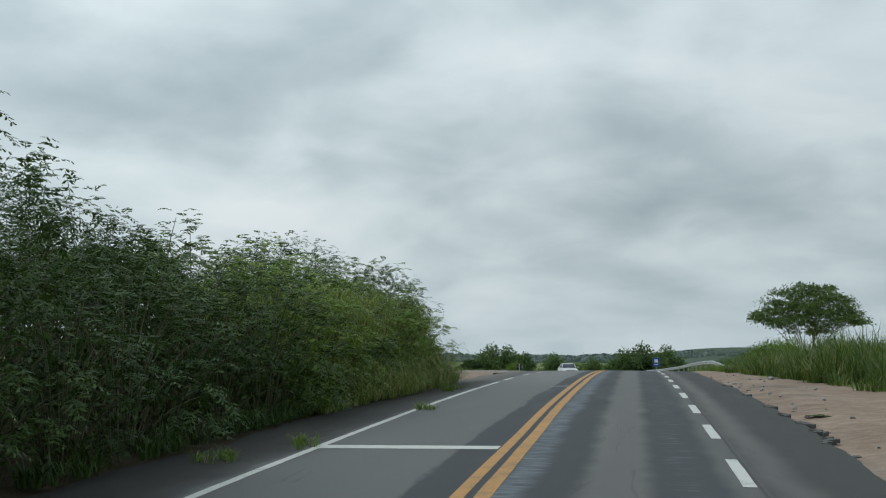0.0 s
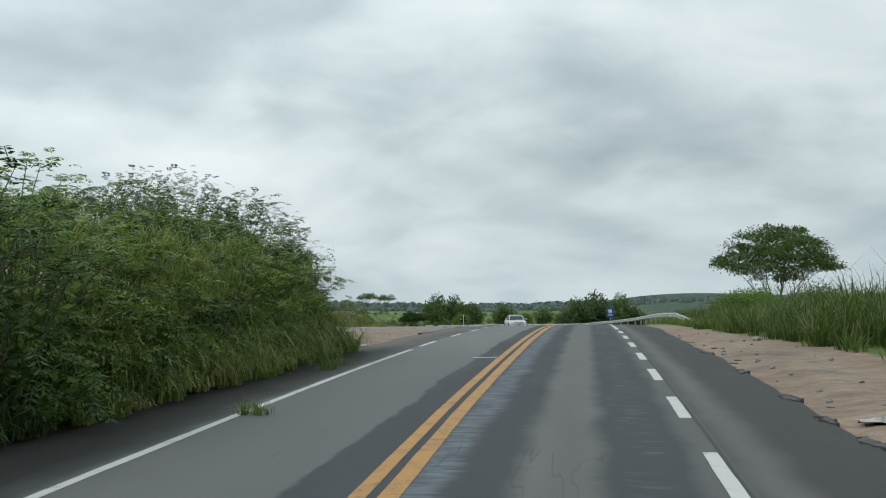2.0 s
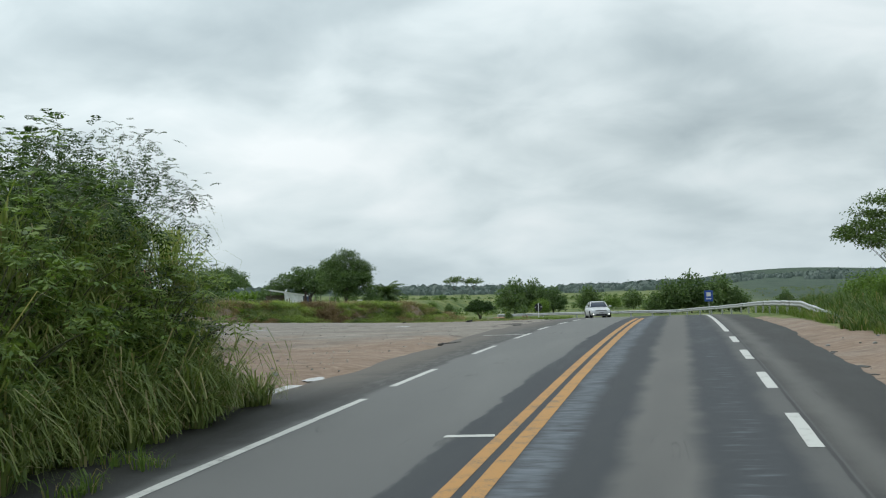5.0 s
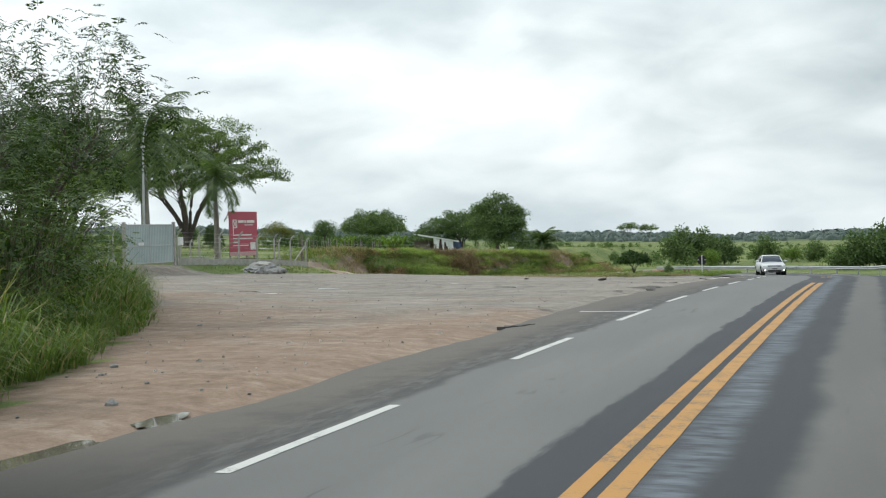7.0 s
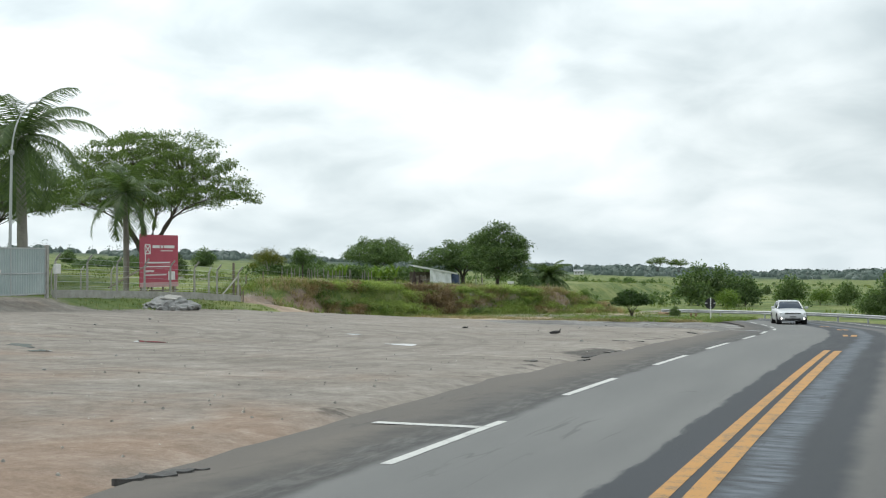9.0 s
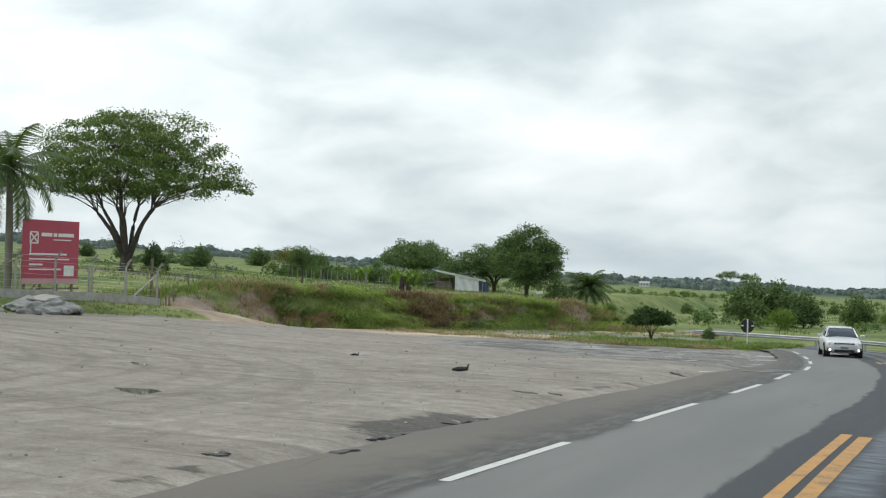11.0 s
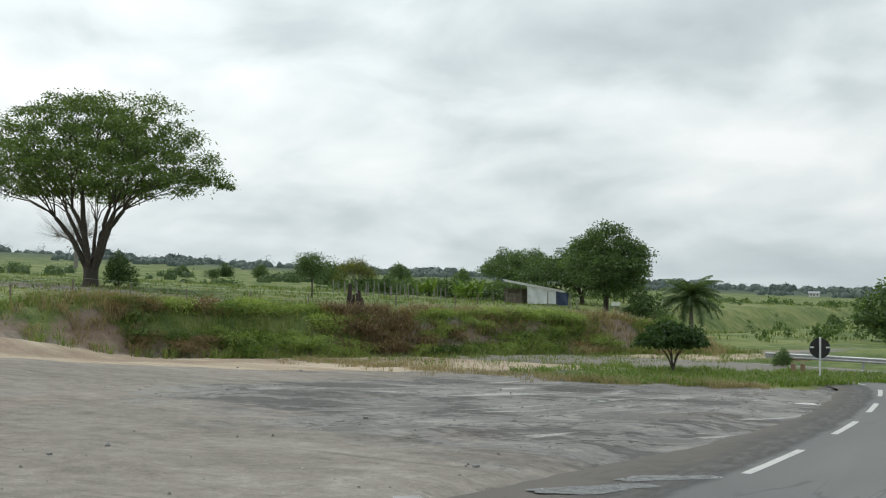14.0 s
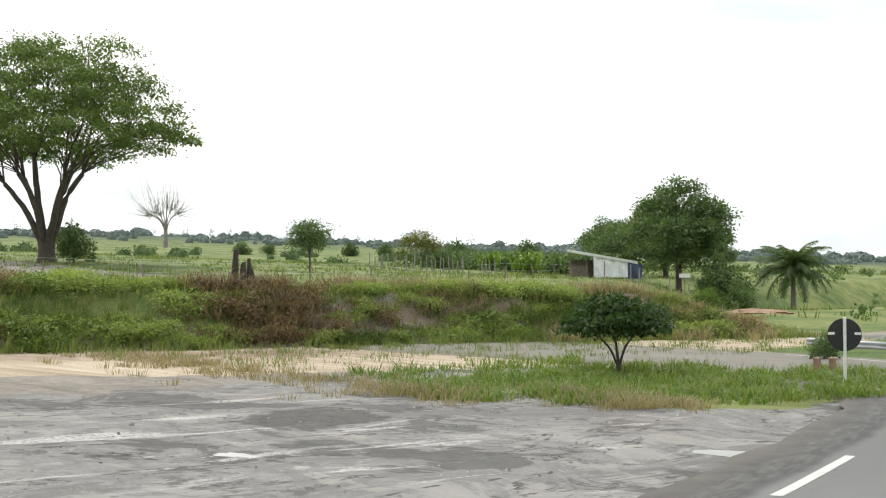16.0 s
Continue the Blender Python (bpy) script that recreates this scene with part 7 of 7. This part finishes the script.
def saloon_car(name, m, paint_mat, label, lit=True):
    """A saloon, 4.6 m long, its nose towards -y, standing at the origin."""
    ob = thing(name, m, label, "car")
    hull = []
    for y, w, z0, z1 in ((-2.30, 0.52, 0.30, 0.62), (-2.24, 0.74, 0.22, 0.72), (-2.05, 0.84, 0.19, 0.79), (-1.5, 0.885, 0.18, 0.90), (-0.95, 0.89, 0.18, 0.98), (0.0, 0.89, 0.18, 1.0), (1.2, 0.89, 0.18, 1.03), (1.9, 0.87, 0.2, 1.04), (2.2, 0.80, 0.26, 1.0), (2.3, 0.66, 0.34, 0.9)):
        hull.append([(-w * 0.92, y, z0), (w * 0.92, y, z0), (w, y, z0 + 0.16), (w, y, (z0 + z1) / 2 + 0.05), (w * 0.94, y, z1 - 0.05), (w * 0.76, y, z1), (0, y, z1 + 0.03), (-w * 0.76, y, z1), (-w * 0.94, y, z1 - 0.05), (-w, y, (z0 + z1) / 2 + 0.05), (-w, y, z0 + 0.16)])
    body = part("body", loft(hull, paint_mat, "body"), paint_mat, ob)
    body.modifiers.new("round", "SUBSURF").levels = 1
    cabin = []
    for y, w, wt, z0, z1 in ((-0.98, 0.74, 0.70, 0.94, 0.97), (-0.30, 0.76, 0.58, 0.95, 1.42), (0.4, 0.77, 0.58, 0.95, 1.46), (1.1, 0.76, 0.56, 0.95, 1.40), (1.75, 0.70, 0.62, 0.95, 1.05)):
        cabin.append([(-w, y, z0), (w, y, z0), (wt + 0.04, y, z1 - 0.05), (wt - 0.06, y, z1), (-wt + 0.06, y, z1), (-wt - 0.04, y, z1 - 0.05)])
    part("cabin_glass", loft(cabin, CAR_GLASS, "cabin_glass"), CAR_GLASS, ob, "dark tinted glass")
    top = []
    for y, w, z in ((-0.34, 0.56, 1.42), (-0.1, 0.58, 1.462), (0.4, 0.585, 1.482), (1.0, 0.57, 1.435), (1.15, 0.55, 1.40)):
        top.append([(-w, y, z - 0.05), (w, y, z - 0.05), (w * 0.9, y, z), (-w * 0.9, y, z)])
    part("roof", loft(top, paint_mat, "roof"), paint_mat, ob)
    for s in (-1, 1):
        part("pillar", rod((s * 0.76, -0.96, 0.96), (s * 0.585, -0.31, 1.42), 0.035, 0.03, 6), paint_mat, ob)
        part("pillar", rod((s * 0.70, 1.7, 1.03), (s * 0.57, 1.1, 1.41), 0.05, 0.04, 6), paint_mat, ob)
        mirror = part("mirror", box((0.22, 0.12, 0.14), (s * 1.0, -0.72, 1.02), 0.03), paint_mat, ob)
        part("headlight", box((0.36, 0.10, 0.13), (s * 0.60, -2.17, 0.68), 0.03, Matrix.Rotation(-s * 0.28, 4, "Z") @ Matrix.Rotation(s * 0.16, 4, "Y")), LAMP_LENS, ob, "clear headlight")
        fog = bmesh.new()
        bmesh.ops.create_cone(fog, cap_ends=True, segments=14, radius1=0.065, radius2=0.05, depth=0.05, matrix=pose(s * 0.66, -2.25, 0.36, 90))
        part("fog_light", fog, LIT if lit else LAMP_LENS, ob, "lit fog light" if lit else "fog light")
        part("fog_bezel", box((0.26, 0.04, 0.18), (s * 0.66, -2.215, 0.36), 0.02), RUBBER, ob)
    part("grille", box((0.92, 0.05, 0.10), (0, -2.27, 0.66), 0.02), RUBBER, ob, "dark grille")
    for zz in (0.63, 0.69):
        part("grille_bar", box((1.0, 0.03, 0.018), (0, -2.30, zz), 0.005), CHROME, ob, "chrome grille bar")
    part("air_intake", box((0.95, 0.05, 0.14), (0, -2.265, 0.33), 0.03), RUBBER, ob)
    part("number_plate", box((0.42, 0.02, 0.13), (0, -2.315, 0.47), 0.004), plain("grey_plate", (0.5, 0.5, 0.5), (0.42, 0.42, 0.42)), ob)
    part("plate_bar", box((0.32, 0.006, 0.05), (0, -2.328, 0.465), 0.001), BLACK, ob)
    for sx in (-1, 1):
        for y in (-1.42, 1.3):
            w = part("wheel", rod((sx * 0.70, y, 0.315), (sx * 0.90, y, 0.315), 0.315, sides=24), RUBBER, ob, "black tyre")
            part("rim", rod((sx * 0.80, y, 0.315), (sx * 0.912, y, 0.315), 0.20, 0.19, 14), STEEL, w, "silver rim")
            part("wheel_arch", rod((sx * 0.60, y, 0.34), (sx * 0.893, y, 0.34), 0.36, sides=24), RUBBER, ob, "dark wheel arch")
    return ob


saloon_car("silver_car", pose(-5.25, 118.2, road_top(-5.25, 118.2) - 0.01, rz=12, rx=-2.0), SILVER, "silver saloon car with lit fog lights in the oncoming lane")
saloon_car("white_car", pose(12.3, 26.4, gz(12.3, 26.4) + 0.0, rz=-82), CAR_WHITE, "white car parked against the tall roadside grass", False)


def far_bits():
    """Earth mounds, a clay pillar and pale far-off buildings."""
    for x, y, w, d, h in ((-17.2, 142.0, 1.0, 0.7, 0.3), (-36, 173, 2.2, 1.4, 0.3)):
        bm = bmesh.new()
        bmesh.ops.create_icosphere(bm, subdivisions=3, radius=1.0)
        for v in bm.verts:
            f = 1 + 0.3 * noise.noise(v.co * 2.4 + Vector((x, y, 0)))
            v.co = Vector((v.co.x * w * f, v.co.y * d * f, v.co.z * h * f))
        ob = tagged(new("earth_mound", bpy.data.meshes.new("earth_mound")), "mound of bare orange earth", "mound", "earth mounds")
        bm.to_mesh(ob.data)
        bm.free()
        ob.data.materials.append(CLAY)
        ob.matrix_basis = pose(x, y, gz(x, y))
    for x, y in ((-13.1, 128.9), (-12.8, 129.2)):
        st = thing("clay_post", pose(x, y, gz(x, y) - 0.1), "short orange clay marker post in the grass", "post", "clay posts")
        part("shaft", box((0.16, 0.16, 0.62), (0, 0, 0.31), 0.02), CLAY, st)
    for x, y, w in ((-156, 634, 8),):
        ob = thing("farm_building", pose(x, y, gz(x, y), rz=15), "low white farm building far across the pasture", "building", "farm buildings")
        ob.scale = (0.6, 0.6, 0.6)
        part("wall", box((w, 6, 3), (0, 0, 1.5)), WHITE, ob)
        roof = bmesh.new()
        vs = [roof.verts.new(p) for p in ((-w / 2 - 0.5, -3.6, 2.9), (w / 2 + 0.5, -3.6, 2.9), (w / 2 + 0.5, 3.6, 2.9), (-w / 2 - 0.5, 3.6, 2.9), (-w / 2 - 0.5, 0, 4.4), (w / 2 + 0.5, 0, 4.4))]
        for f in ((0, 1, 5, 4), (2, 3, 4, 5), (0, 4, 3), (1, 2, 5), (0, 3, 2, 1)):
            roof.faces.new([vs[i] for i in f])
        part("roof", roof, ROOF_SHEET, ob)
        for k in (-0.3, 0.0, 0.3):
            part("window", box((1.2, 0.06, 1.0), (k * w, -3.02, 1.7)), BLACK, ob)


far_bits()
